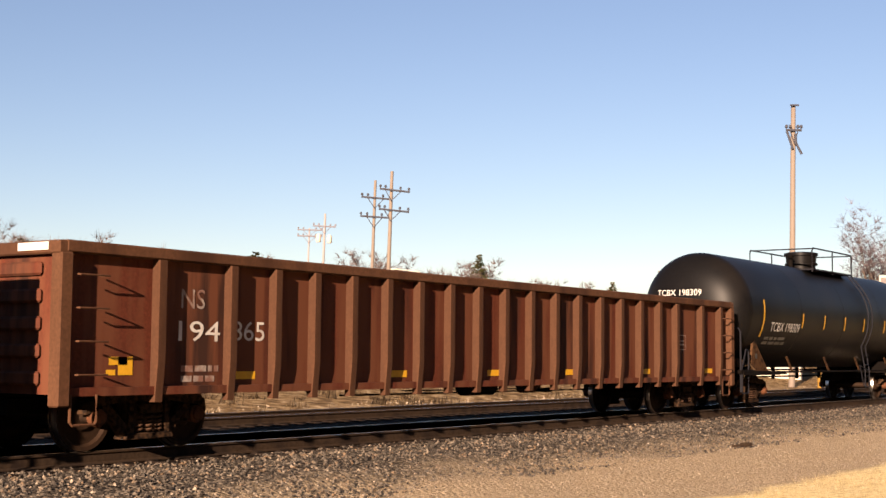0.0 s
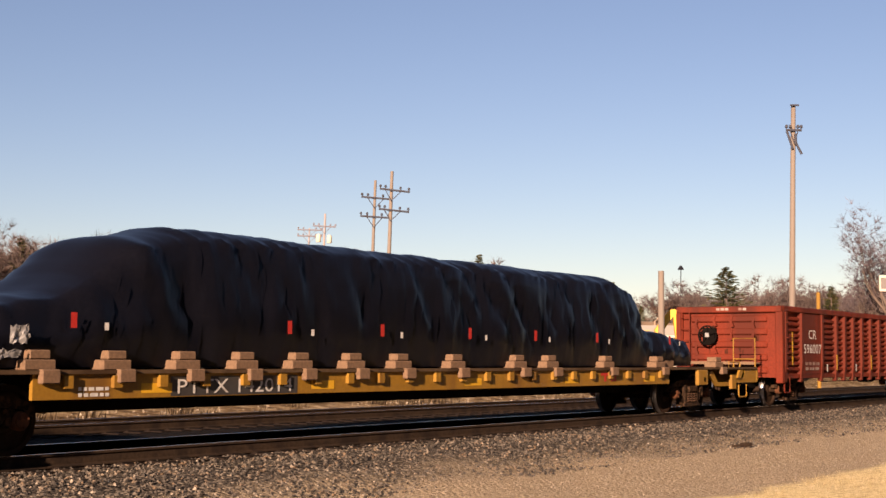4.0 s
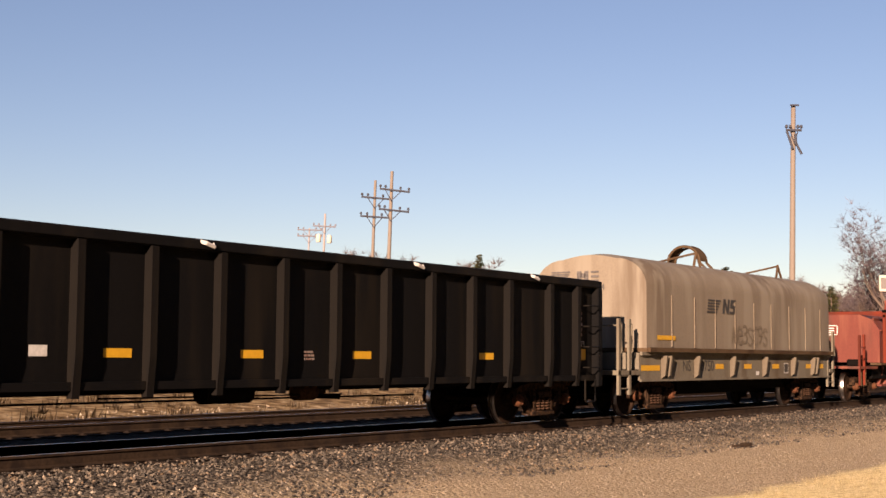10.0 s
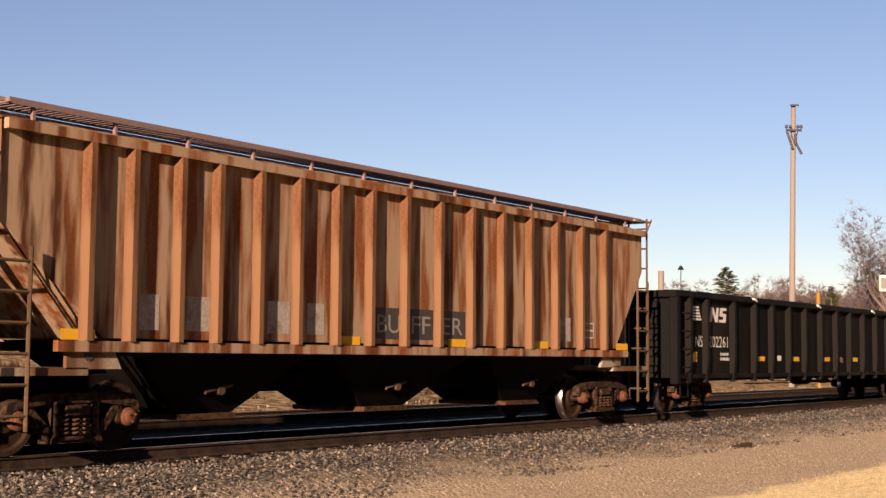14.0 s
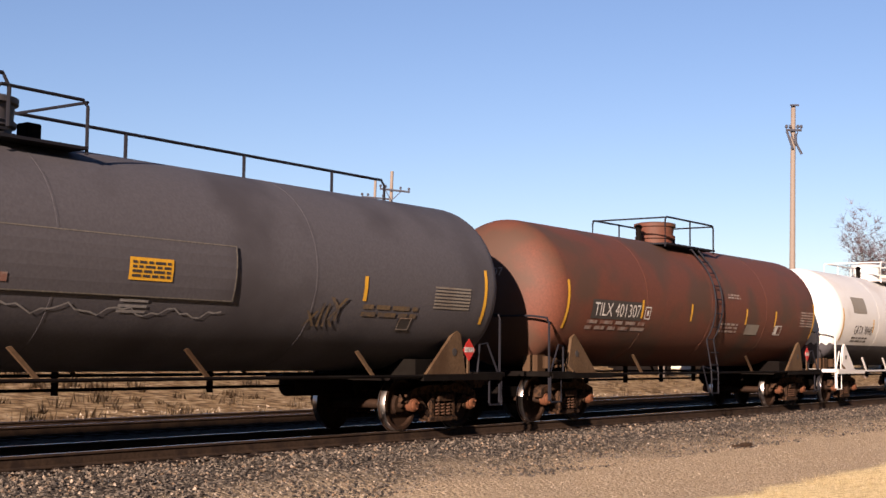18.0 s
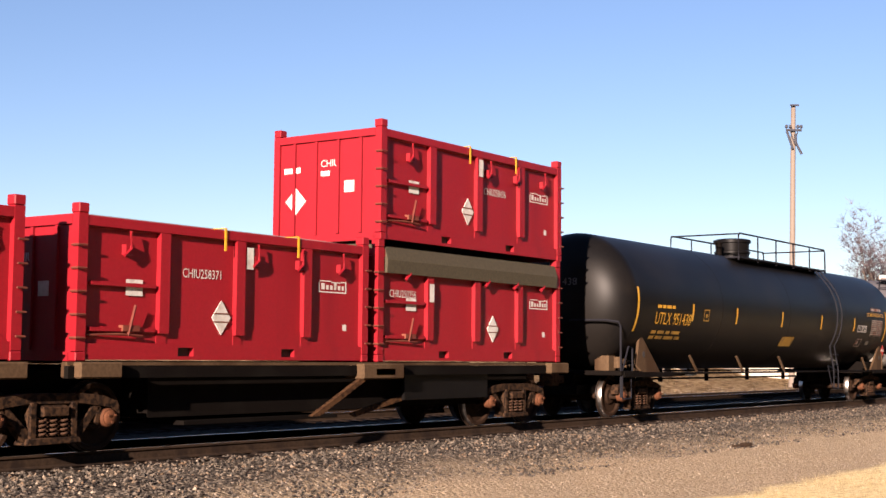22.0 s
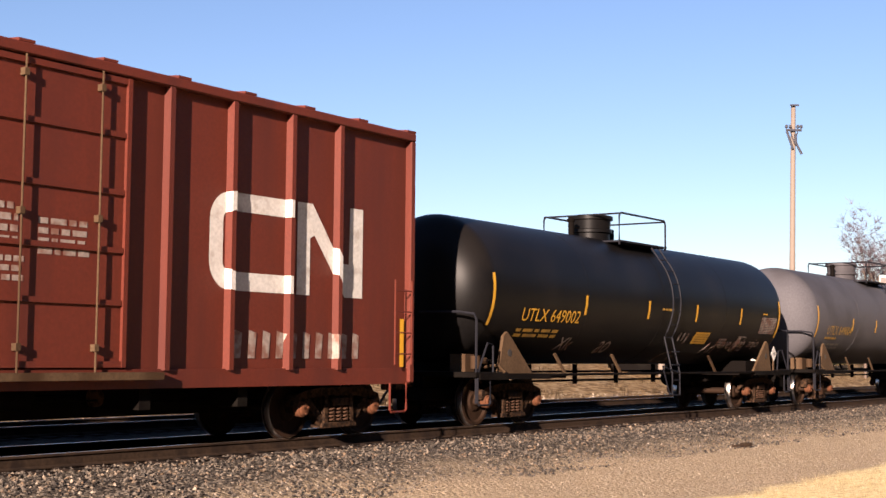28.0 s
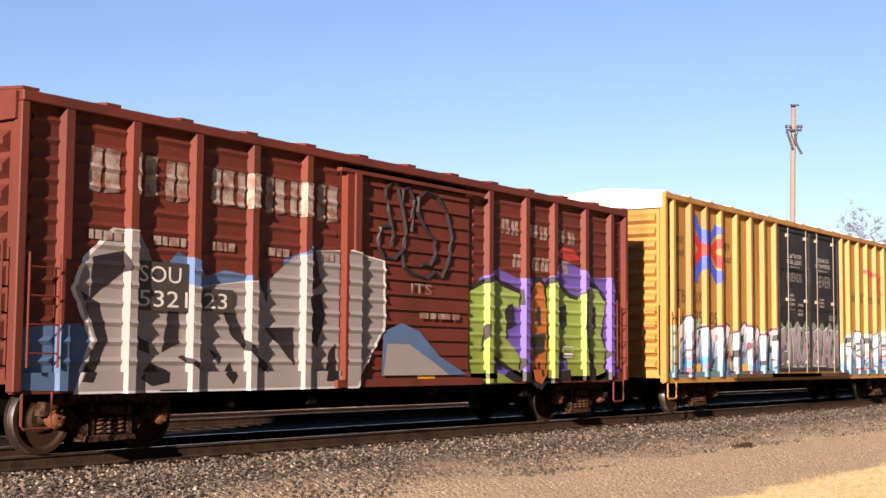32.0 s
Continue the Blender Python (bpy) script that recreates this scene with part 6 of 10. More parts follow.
boxes("dunnage", [(8.9, 9.6, -1.2, 1.2, 1.085, 1.25)], M["timber"], f4)


# hooped handrail at the leading end
bm = bmesh.new()
tube(bm, [(14.20, -1.36, 0.85), (14.20, -1.36, 1.84), (14.20, -0.76, 1.84), (14.20, -0.76, 0.95)], 0.022, 6)
tube(bm, [(14.20, -1.36, 1.30), (14.20, -0.76, 1.30)], 0.018, 6)
part("handrail", bm, M["yellow_paint"], f4, "yellow hooped handrail")


def draped(name, label, place, xs, profile, seed, rough_amp, mat):
    """A tarpaulin drawn over a load: height and half width along x, with folds and wrinkles."""
    bm = bmesh.new()
    n = 26
    rings = []
    for x in xs:
        hgt, hw, base = profile(x)
        ring = []
        for j in range(n + 1):
            t = j / n * 2 - 1
            a = abs(t)
            if a > 0.55:
                k = (a - 0.55) / 0.45
                y, z = hw * (1 - 0.16 * (1 - k) ** 1.5), base + (hgt - base) * (1 - k) ** 0.9 * 0.86
            else:
                y, z = hw * 0.84 * (a / 0.55) ** 0.95, hgt - (hgt - base) * 0.14 * (a / 0.55) ** 2.4
            y *= 1 if t > 0 else -1
            slack = 0.35 + 0.65 * a
            w = slack * rough_amp * (noise.noise((x * 1.1, z * 0.8 + x * 0.5, seed)) + 0.7 * (1 - 2 * abs(noise.noise((x * 2.3 + z * 1.6, z * 0.7, seed + 7)))) + 0.6 * (1 - 2 * abs(noise.noise((x * 5.0 - z * 3.0, z * 2.2, seed + 3)))))
            edge = min(1.0, (1 - a) * 8)
            ring.append(bm.verts.new((x, y + (w * edge if y > 0 else -w * edge), z + w * 0.5 * edge)))
        rings.append(ring)
    for a, b in zip(rings, rings[1:]):
        for j in range(n):
            bm.faces.new((a[j], a[j + 1], b[j + 1], b[j]))
    bm.faces.new(rings[0])
    bm.faces.new(rings[-1][::-1])
    ob = thing(name, label, "tarpaulin load", at=(place + train_at(0), CENTRE, 0))
    RIDES.append((ob, place))
    part("cover", bm, M[mat], ob, smooth=70)
    return ob


def load_shape(x):
    def lerp(keys):
        for (a, va), (b, vb) in zip(keys, keys[1:]):
            if a <= x <= b:
                k = (x - a) / (b - a)
                k = k * k * (3 - 2 * k)
                return va + (vb - va) * k
        return keys[-1][1] if x > keys[-1][0] else keys[0][1]
    top = lerp([(-10.6, 1.80), (-9.6, 1.84), (-8.2, 2.05), (-6.5, 2.95), (-5.6, 3.14), (-4.6, 3.15), (0, 3.12), (7.1, 3.12), (7.9, 2.95), (8.5, 2.1), (9.0, 1.95), (10.6, 1.80), (10.9, 1.75)])
    hw = lerp([(-10.6, 1.33), (-10, 1.33), (-8, 1.22), (6.6, 1.22), (8, 1.2), (10.9, 1.1)])
    return top, hw, 1.12


load = draped("tarped_load", "large machine load wrapped in wrinkled black plastic tarpaulin", 159.05, [-10.55 + 0.10 * i for i in range(216)], load_shape, 5.0, 0.12, "tarp")
for k, (x0, z0, w, hh) in enumerate(((-10.53, 1.25, 0.10, 0.42), (-9.30, 1.24, 0.40, 0.10), (-9.05, 1.42, 0.28, 0.22))):
    bm = bmesh.new()
    grid = [[bm.verts.new((x0 + w * i / 7 + 0.05 * noise.noise((i * 0.9, j, k)), -1.41 - 0.05 * abs(noise.noise((i * 1.3, j * 1.1, k + 5.0))), z0 + hh * j / 5 + 0.06 * noise.noise((i * 0.8, j * 0.7, k + 9.0)))) for j in range(6)] for i in range(8)]
    for a, b in zip(grid, grid[1:]):
        for j in range(5):
            bm.faces.new((a[j], b[j], b[j + 1], a[j + 1]))
    part("torn_lining", bm, M["silver"], load, "crumpled torn silvery lining")
for x in (-8.1, -4.0, -1.7, 0.9, 3.2, 5.7, 9.2):
    patch(load, x, 1.62, 0.1, 0.2, "red", -1.36, "tie_strap")
    patch(load, x + 0.55, 1.6, 0.07, 0.1, "white", -1.36, "tie_strap")
box_load = draped("tarped_crate", "low crate wrapped in black plastic tarpaulin", 159.05, [-10.95 + 0.1 * i for i in range(6)], lambda x: (1.84, 0.75, 1.10), 9.0, 0.03, "tarp")


# ---- tank cars ----
def tank_car(label, place, half, trucks, mat, pipe="rail_grey", r=1.50, cz=2.62, manway=0.0, rail=(-1.2, 1.2), ladder_x=0.3, frame="under", low=None, saddle="truck", bars_x=(), struts=(), nose=0.45):
    car = car_base("tank_car", label, place, trucks, half + 0.42, sill=(0.30, 0.70, 0.98))
    for o in car.children:
        if o.name.startswith("centre_sill"):
            bpy.data.objects.remove(o)
            break
    for s in (-1, 1):
        boxes("stub_sill", [(*sorted((s * (half - 2.6), s * (half + 0.42))), -0.30, 0.30, 0.70, 0.98)], M["under"], car, bevel=0.02)
    # dished heads: the straight shell ends hd short of each tip
    tip, hd = half + nose, 0.74
    prof = []
    for i in range(15):
        a = (1 - i / 14) * math.pi / 2
        prof.append((-tip + hd * (1 - math.sin(a)), max(0.02, r * max(0.0, math.cos(a)) ** 0.8)))
    n = max(4, int(half))
    mid = [(-tip + hd + 2 * (tip - hd) * i / n, r) for i in range(1, n)]
    full = prof + mid + [(-x, y) for x, y in prof[::-1]]
    bm = bmesh.new()
    lathe(bm, full, "x", 72, (0, 0, cz))
    shell = part("tank_shell", bm, [M[mat], M[low or mat]], car, smooth=40)
    # below z 1.80 the second material paints in the belly's shade
    if low:
        for p in shell.data.polygons:
            if p.center.z < 1.80:
                p.material_index = 1
    for x in [-tip + hd + 2 * (tip - hd) * k / 4 for k in range(1, 4)]:
        bm = bmesh.new()
        lathe(bm, [(x - 0.02, r - 0.01), (x - 0.02, r + 0.003), (x + 0.02, r + 0.003), (x + 0.02, r - 0.01)], "x", 72, (0, 0, cz))
        b = part("jacket_band", bm, [M[mat], M[low or mat]], shell, smooth=40)
        if low:
            for p in b.data.polygons:
                if p.center.z < 1.80:
                    p.material_index = 1
    side = (r, cz)
    # saddles and end platforms
    for s in (-1, 1):
        for q in (-1, 1):
            bm = bmesh.new()
            prism(bm, [(s * (half - 0.62), 0.98), (s * (half - 1.85), 0.98), (s * (half - 1.08), 1.66), (s * (half - 0.92), 1.78), (s * (half - 0.80), 1.70)], "y", *sorted((q * 1.24, q * 1.30)))
            part("saddle", bm, M[saddle], car, "dusty triangular tank saddle plate")
            bm = bmesh.new()
            lathe(bm, [(q * 1.305, 0.07), (q * 1.31, 0.07)], "y", 12, (s * (half - 1.0), 0, 1.38))
            part("saddle_hole", bm, M["black"], car)
        boxes("cradle", [(*sorted((s * (half - 1.9), s * (half - 0.6))), -1.1, 1.1, 0.95, 1.25)], M["under"], car)
        boxes("shear_plate", [(*sorted((s * (half - 3.0), s * (half - 0.5))), -1.395, 1.395, 0.89, 0.945)], M["under"], car)
        boxes("end_platform", [(*sorted((s * (half - 0.5), s * (half + 0.42))), -1.48, 1.48, 0.92, 1.02)], M[frame], car, bevel=0.01)
        for q in (-1, 1):
            boxes("end_channel", [(*sorted((s * (half - 2.2), s * (half + 0.30))), *sorted((q * 1.50, q * 1.40)), 0.88, 0.99)], M[frame], car)
            bm = bmesh.new()
            x = s * (half + 0.32)
            tube(bm, [(x, q * 1.42, 0.45), (x, q * 1.42, 1.98), (x + s * 0.02, q * 1.38, 2.08), (x + s * 0.12, q * 1.1, 2.12), (s * (tip + 0.12), q * 0.6, 2.12), (s * (tip + 0.14), q * 0.3, 2.12)], 0.025, 6)
            part("handrail", bm, M[pipe], car)
            bm = bmesh.new()
            tube(bm, [(x - s * 0.05, q * 1.42, 1.0), (x - s * 0.4, q * 1.40, 1.55), (x - s * 0.62, q * 1.38, 1.52), (x - s * 0.66, q * 1.36, 1.0)], 0.02, 6)
            part("grab_iron", bm, M[pipe], car)
            stirrup(car, s * (half + 0.12), q * 1.46, 0.42, 0.92, 0.42, pipe)
    # brake stand and housing on the rear platform
    bm = bmesh.new()
    box(bm, -half + 0.02, -half + 0.32, -0.95, -0.6, 1.02, 1.35)
    lathe(bm, [(-0.15, 0.07), (0.15, 0.07)], "x", 10, (-half + 0.25, -1.15, 1.22))
    lathe(bm, [(-0.12, 0.09), (0.12, 0.09)], "z", 10, (-half + 0.05, -1.15, 1.2))
    tube(bm, [(-half + 0.3, -1.1, 1.1), (-half + 0.6, -1.3, 1.15), (-half + 0.75, -1.35, 1.02)], 0.03, 6)
    part("brake_valve", bm, M["tan_edge"], car, "dusty brake valve and piping")
    # side running rails and struts
    for q in (-1, 1):
        bm = bmesh.new()
        tube(bm, [(-half + 0.4, q * 1.47, 0.96), (half - 0.4, q * 1.47, 0.96)], 0.03, 6)
        part("side_rail", bm, M[frame], car)
        for x in struts:
            bm = bmesh.new()
            prism(bm, [(x, 1.36), (x + 0.06, 1.38), (x + 0.52, 0.96), (x + 0.44, 0.96)], "y", *sorted((q * 1.40, q * 1.44)))
            part("strut", bm, M[saddle], car, "pale diagonal strut")
    bm = bmesh.new()
    tube(bm, [(-half + 2.0, 0.35, 0.78), (half - 2.0, 0.35, 0.78)], 0.028, 6)
    tube(bm, [(-half + 2.0, 0.75, 0.90), (half - 2.0, 0.75, 0.90)], 0.022, 6)
    for k in range(6):
        x = -half + 2.4 + (2 * half - 4.8) * k / 5
        box(bm, x - 0.025, x + 0.025, 0.3, 0.4, 0.70, 1.15)
    part("brake_pipe", bm, M["under"], car)
    bm = bmesh.new()
    lathe(bm, [(-0.55, 0.05), (-0.5, 0.2), (0.5, 0.2), (0.55, 0.05)], "x", 14, (half - 3.1, 0.35, 0.80))
    part("air_reservoir", bm, M["under"], car, smooth=40)
    # manway and top platform
    bm = bmesh.new()
    t = cz + r
    lathe(bm, [(t - 0.12, 0.44), (t + 0.10, 0.44), (t + 0.12, 0.50), (t + 0.18, 0.50), (t + 0.20, 0.46), (t + 0.40, 0.47), (t + 0.42, 0.52), (t + 0.50, 0.52), (t + 0.53, 0.40)], "z", 26, (manway, 0, 0))
    part("manway", bm, M[mat], car, smooth=40)
    boxes("valve_box", [(manway + 0.7, manway + 0.95, -0.12, 0.12, t - 0.05, t + 0.28)], M["under"], car, bevel=0.02)
    bm = bmesh.new()
    lathe(bm, [(t - 0.05, 0.07), (t + 0.3, 0.07), (t + 0.36, 0.1), (t + 0.42, 0.04)], "z", 10, (manway - 0.9, 0, 0))
    part("relief_valve", bm, M["under"], car)
    for k in range(4):
        bm = bmesh.new()
        tube(bm, [(manway + 0.5 + 0.2 * k, 0.2, t - 0.05), (manway + 0.5 + 0.2 * k, 0.2, t + 0.14)], 0.05, 6)
        part("valve", bm, M["under"], car)
    if rail:
        a, b = rail
        for q in (-1, 1):
            boxes("top_walkway", [(a, b, *sorted((q * 1.02, q * 0.55)), t - 0.14, t - 0.10)], M[pipe], car)
        for q in (-1, 1):
            bm = bmesh.new()
            z = t + 0.52
            tube(bm, [(a, q * 0.98, t - 0.2), (a, q * 0.98, z - 0.08), (a + 0.08, q * 0.98, z), (b - 0.08, q * 0.98, z), (b, q * 0.98, z - 0.08), (b, q * 0.98, t - 0.2)], 0.024, 6)
            m = max(1, int((b - a) / 1.3))
            for k in range(1, m):
                x = a + (b - a) * k / m
                tube(bm, [(x, q * 0.98, t - 0.2), (x, q * 0.98, z)], 0.022, 6)
            part("top_handrail", bm, M[pipe], car)
        for x in (a, b):
            bm = bmesh.new()
            tube(bm, [(x, -0.98, t + 0.5), (x, 0.98, t + 0.5)], 0.022, 6)
            part("end_handrail", bm, M[pipe], car)
    if ladder_x is not None:
        for q in (-1,):
            bm = bmesh.new()
            arc = [math.radians(d) for d in range(40, -36, -6)]
            for x in (ladder_x - 0.2, ladder_x + 0.2):
                tube(bm, [(x, q * 0.95, t - 0.12)] + [(x, q * (r + 0.1) * math.cos(d), cz + (r + 0.1) * math.sin(d)) for d in arc] + [(x, q * 1.5, 0.96), (x, q * 1.5, 0.45)], 0.02, 6)
            for d in list(arc)[::2]:
                p = (q * (r + 0.1) * math.cos(d), cz + (r + 0.1) * math.sin(d))
                tube(bm, [(ladder_x - 0.2, *p), (ladder_x + 0.2, *p)], 0.016, 6)
            for z in (0.46, 0.8, 1.15, 1.45):
                tube(bm, [(ladder_x - 0.2, q * 1.5, z), (ladder_x + 0.2, q * 1.5, z)], 0.016, 6)
            tube(bm, [(ladder_x - 0.7, q * 1.5, 1.12), (ladder_x - 0.35, q * 1.5, 0.5), (ladder_x - 0.2, q * 1.5, 0.46)], 0.016, 6)
            tube(bm, [(ladder_x - 0.7, q * 1.5, 1.12), (ladder_x + 0.2, q * 1.5, 0.96)], 0.016, 6)
            part("ladder", bm, M[pipe], car, "curved side ladder with low steps")
    for i, x in enumerate(bars_x):
        tall = 0.98 if i in (0, len(bars_x) - 1) else 0.40
        patch(car, x - 0.05, 2.38 - tall / 2, 0.09, tall, "yellow", side, "reflective_strip", off=0.012)
    return car, side


def head_skin(half, r, cz, nose=0.45):
    """Rear head of a tank: how far back it reaches at a place on it."""
    def at(y, z):
        k = min(1.0, math.hypot(y, z - cz) / r) ** 1.25
        return -half - nose + 0.74 * (1 - math.sqrt(1 - k * k)) - 0.012
    return at


def hazard(car, x, z, mat, digits, y=-1.45, size=0.20):
    bm = bmesh.new()
    prism(bm, [(x - size, z), (x, z - size), (x + size, z), (x, z + size)], "y", y - 0.004, y + 0.004)
    p = part("hazard_placard", bm, M[mat], car, "diamond hazard placard")
    bm = bmesh.new()
    prism(bm, [(x - size * 0.72, z - size * 0.2), (x + size * 0.72, z - size * 0.2), (x + size * 0.72, z + size * 0.22), (x - size * 0.72, z + size * 0.22)], "y", y - 0.009, y - 0.006)
    q = part("number_panel", bm, M["white"], p)
    l, w = letters(digits, size * 0.34, size * 1.2)
    for v in l.verts:
        v.co = Vector((v.co.x + x - size * 0.6, y - 0.014, v.co.z + z - size * 0.17))
    part("placard_number", l, M["black"], p)
    boxes("placard_post", [(x - 0.03, x + 0.03, y + 0.006, y + 0.03, 1.0, z)], M["tan_edge"], p)


t1, sd = tank_car("black tank car with amber strips and railed platform", 226.22, 7.45, (219.92, 232.52), "black_tank", r=1.53, cz=2.59, manway=0.55, rail=(-1.2, 2.4), ladder_x=2.2, bars_x=(-6.4, -3.5, -1.72, 0.09, 1.9, 4.0, 6.7), struts=(-4.6, -1.6, 1.2, 4.2))
write(t1, "TCBX 198309", -5.85, 2.05, 0.24, "white", sd, 2.15)
bars(t1, -6.0, 1.68, 1.6, 0.25, 2, "ghost", sd, 41)
end_write(t1, "TCBX 198309", head_skin(7.45, 1.53, 2.59), 0.9, 2.95, 0.16, 1.3, "white")

t11, sd = tank_car("white tank car with its underside shade painted grey and black lettering", 24.34, 7.25, (18.54, 30.24), "white_tank", "white_pipe", manway=0.0, rail=(-1.55, 1.3), ladder_x=0.15, frame="white_pipe", low="grey_tank", saddle="white_pipe", bars_x=(-6.97, -4.05, -1.35, 1.37, 4.46, 7.05), struts=(-5.1, -3.0, 1.5, 3.45))
write(t11, "GATX 90445", -5.88, 2.10, 0.27, "dark_grey_text", sd, 1.75)
bars(t11, -5.9, 1.84, 1.5, 0.2, 2, "ghost", sd, 42)
patch(t11, 1.98, 2.14, 0.82, 0.27, "yellow", sd, "placard", off=0.012)
bars(t11, 2.04, 2.17, 0.7, 0.2, 4, "black", sd, 43, 0.016)
bars(t11, 3.1, 2.24, 1.3, 0.16, 1, "dark_grey_text", sd, 44, 0.012)
patch(t11, 2.95, 1.86, 0.42, 0.26, "black", sd, "chart", off=0.012, rows=[(0, 0, 0.45, 1), (0.52, 0, 1, 1)])
patch(t11, 5.0, 1.85, 0.95, 0.40, "car_grey", sd, "chart", off=0.012, rows=[(0, 0.9 - 0.12 * i, 1, 0.97 - 0.12 * i) for i in range(8)] + [(0.3 * i, 0, 0.3 * i + 0.02, 0.97) for i in range(4)])
patch(t11, -6.0, 2.75, 1.3, 0.5, "hood_grey", sd, "paint_patch", off=0.009)
hazard(t11, 6.75, 1.45, "red", "1030")

t12, sd = tank_car("rusty brown tank car with white lettering", 7.59, 7.35, (1.25, 13.94), "brown_tank", r=1.53, cz=2.63, manway=-0.05, rail=(-1.5, 1.3), ladder_x=0.15, bars_x=(-7.07, -3.75, -1.18, 2.15, 4.16, 7.05), struts=(-4.1, 2.25), saddle="tan_edge")
write(t12, "TILX 401307", -5.95, 2.18, 0.28, "white", sd, 2.1)
patch(t12, -6.05, 2.12, 2.3, 0.40, "black", sd, "lettering_ground", off=0.008)
bars(t12, -6.15, 1.88, 2.7, 0.24, 2, "faded_white", sd, 45, 0.012)
patch(t12, -3.62, 2.16, 0.28, 0.28, "white", sd, "box_mark", off=0.012, rows=[(0, 0, 1, 0.1), (0, 0.9, 1, 1), (0, 0, 0.1, 1), (0.9, 0, 1, 1), (0.35, 0.3, 0.65, 0.7)])
patch(t12, 2.25, 1.93, 0.85, 0.26, "hood_grey", sd, "chart", off=0.012)
bars(t12, 0.6, 1.95, 1.1, 0.26, 3, "faded_white", sd, 46, 0.012)
patch(t12, 4.2, 1.95, 0.5, 0.25, "white", sd, "chart", off=0.012, rows=[(0, 0, 1, 0.08), (0, 0.92, 1, 1), (0, 0, 0.06, 1), (0.94, 0, 1, 1), (0.1, 0.1, 0.45, 0.9)])
patch(t12, 6.0, 2.15, 1.0, 0.5, "faded_white", sd, "chart", off=0.012, rows=[(0, 0.88 - 0.15 * i, 1, 0.95 - 0.15 * i) for i in range(6)])
bars(t12, 0.95, 2.8, 0.8, 0.14, 2, "faded_white", sd, 47, 0.012)
end_write(t12, "TILX 401307", head_skin(7.35, 1.53, 2.63), 0.95, 2.95, 0.16, 1.35, "faded_white")
hazard(t12, 6.7, 1.45, "red", "1075")

t13, sd = tank_car("long dusty grey tank car with a full-length top walkway", -12.21, 10.0, (-21.21, -3.26), "grey_tank", r=1.54, cz=2.58, manway=-0.15, rail=(-0.6, 0.85), ladder_x=None, bars_x=(-9.78, -6.48, -3.18, -0.02, 2.95, 6.15, 9.66), struts=(-7.8, -3.8, -0.64, 2.28, 6.03), saddle="tan_edge", nose=0.62)
top = 4.12
boxes("top_walkway", [(-10.5, -0.4, -0.98, -0.42, top - 0.05, top - 0.01), (1.3, 9.6, 0.42, 0.98, top - 0.05, top - 0.01)], M["rail_grey"], t13, "long dark grating walkway")
bm = bmesh.new()
tube(bm, [(-10.5, -0.98, top - 0.1), (-10.5, -0.98, top + 0.5), (-10.46, -0.98, top + 0.61), (-10.34, -0.98, top + 0.66), (-0.5, -0.98, top + 0.66), (-0.4, -0.98, top + 0.5), (-0.4, -0.98, top)], 0.028, 6)
for x in (-8.9, -6.5, -3.95, -1.45):
    tube(bm, [(x, -0.98, top - 0.25), (x, -0.98, top + 0.66)], 0.03, 6)
part("walkway_rail", bm, M["rail_grey"], t13, "long grey pipe handrail")
bm = bmesh.new()
tube(bm, [(0.85, 0.98, top + 0.6), (9.75, 0.98, top + 0.6), (9.85, 0.98, top + 0.5), (9.85, 0.98, top - 0.1)], 0.028, 6)
for x in (3.25, 5.9, 8.25):
    tube(bm, [(x, 0.98, top - 0.25), (x, 0.98, top + 0.6)], 0.03, 6)
part("walkway_rail", bm, M["rail_grey"], t13, "long grey pipe handrail")
bm = bmesh.new()
for y in (-0.95, -0.5):
    tube(bm, [(-10.32, y, top), (-10.47, y, 3.75), (-10.63, y, 3.3), (-10.75, y, 2.6), (-10.75, y, 1.05)], 0.022, 6)
for k in range(8):
    z = 1.3 + 0.36 * k
    x = -10.75 + 0.28 * max(0.0, (z - 2.6) / 1.15) ** 1.5
    tube(bm, [(x, -0.95, z), (x, -0.5, z)], 0.017, 6)
part("end_ladder", bm, M["rail_grey"], t13)
patch(t13, -3.52, 2.05, 6.66, 0.80, "grey_tank", sd, "jacket_panel", off=0.03)
patch(t13, -3.52, 2.05, 6.66, 0.80, "ghost", sd, "panel_seam", off=0.034, rows=[(0, 0, 1, 0.02), (0, 0.98, 1, 1), (0, 0, 0.004, 1), (0.996, 0, 1, 1)])
write(t13, "UTLX 911015", -8.74, 2.12, 0.26, "ghost_gold", sd, 1.92)
bars(t13, -8.7, 1.6, 1.5, 0.4, 3, "ghost_amber", sd, 48, 0.012)
patch(t13, 1.12, 2.27, 0.78, 0.30, "yellow", sd, "placard", off=0.04)
bars(t13, 1.17, 2.30, 0.68, 0.24, 4, "black", sd, 49, 0.044)
write(t13, "NAME", -2.5, 2.12, 0.28, "faded_white", sd, 1.2, "graffiti", off=0.036)
patch(t13, -1.2, 2.15, 0.5, 0.1, "faded_white", sd, "graffiti", off=0.038, rows=[(0, 0.4, 0.7, 0.7), (0.6, 0, 0.9, 1.1)])
for x, z, w, s in ((-6.2, 1.62, 0.7, "wx"), (4.8, 1.75, 0.75, "xlk"), (5.3, 1.85, 0.45, "Y")):
    write(t13, s, x, z, 0.36, "ghost_amber", sd, w, "graffiti", off=0.012)
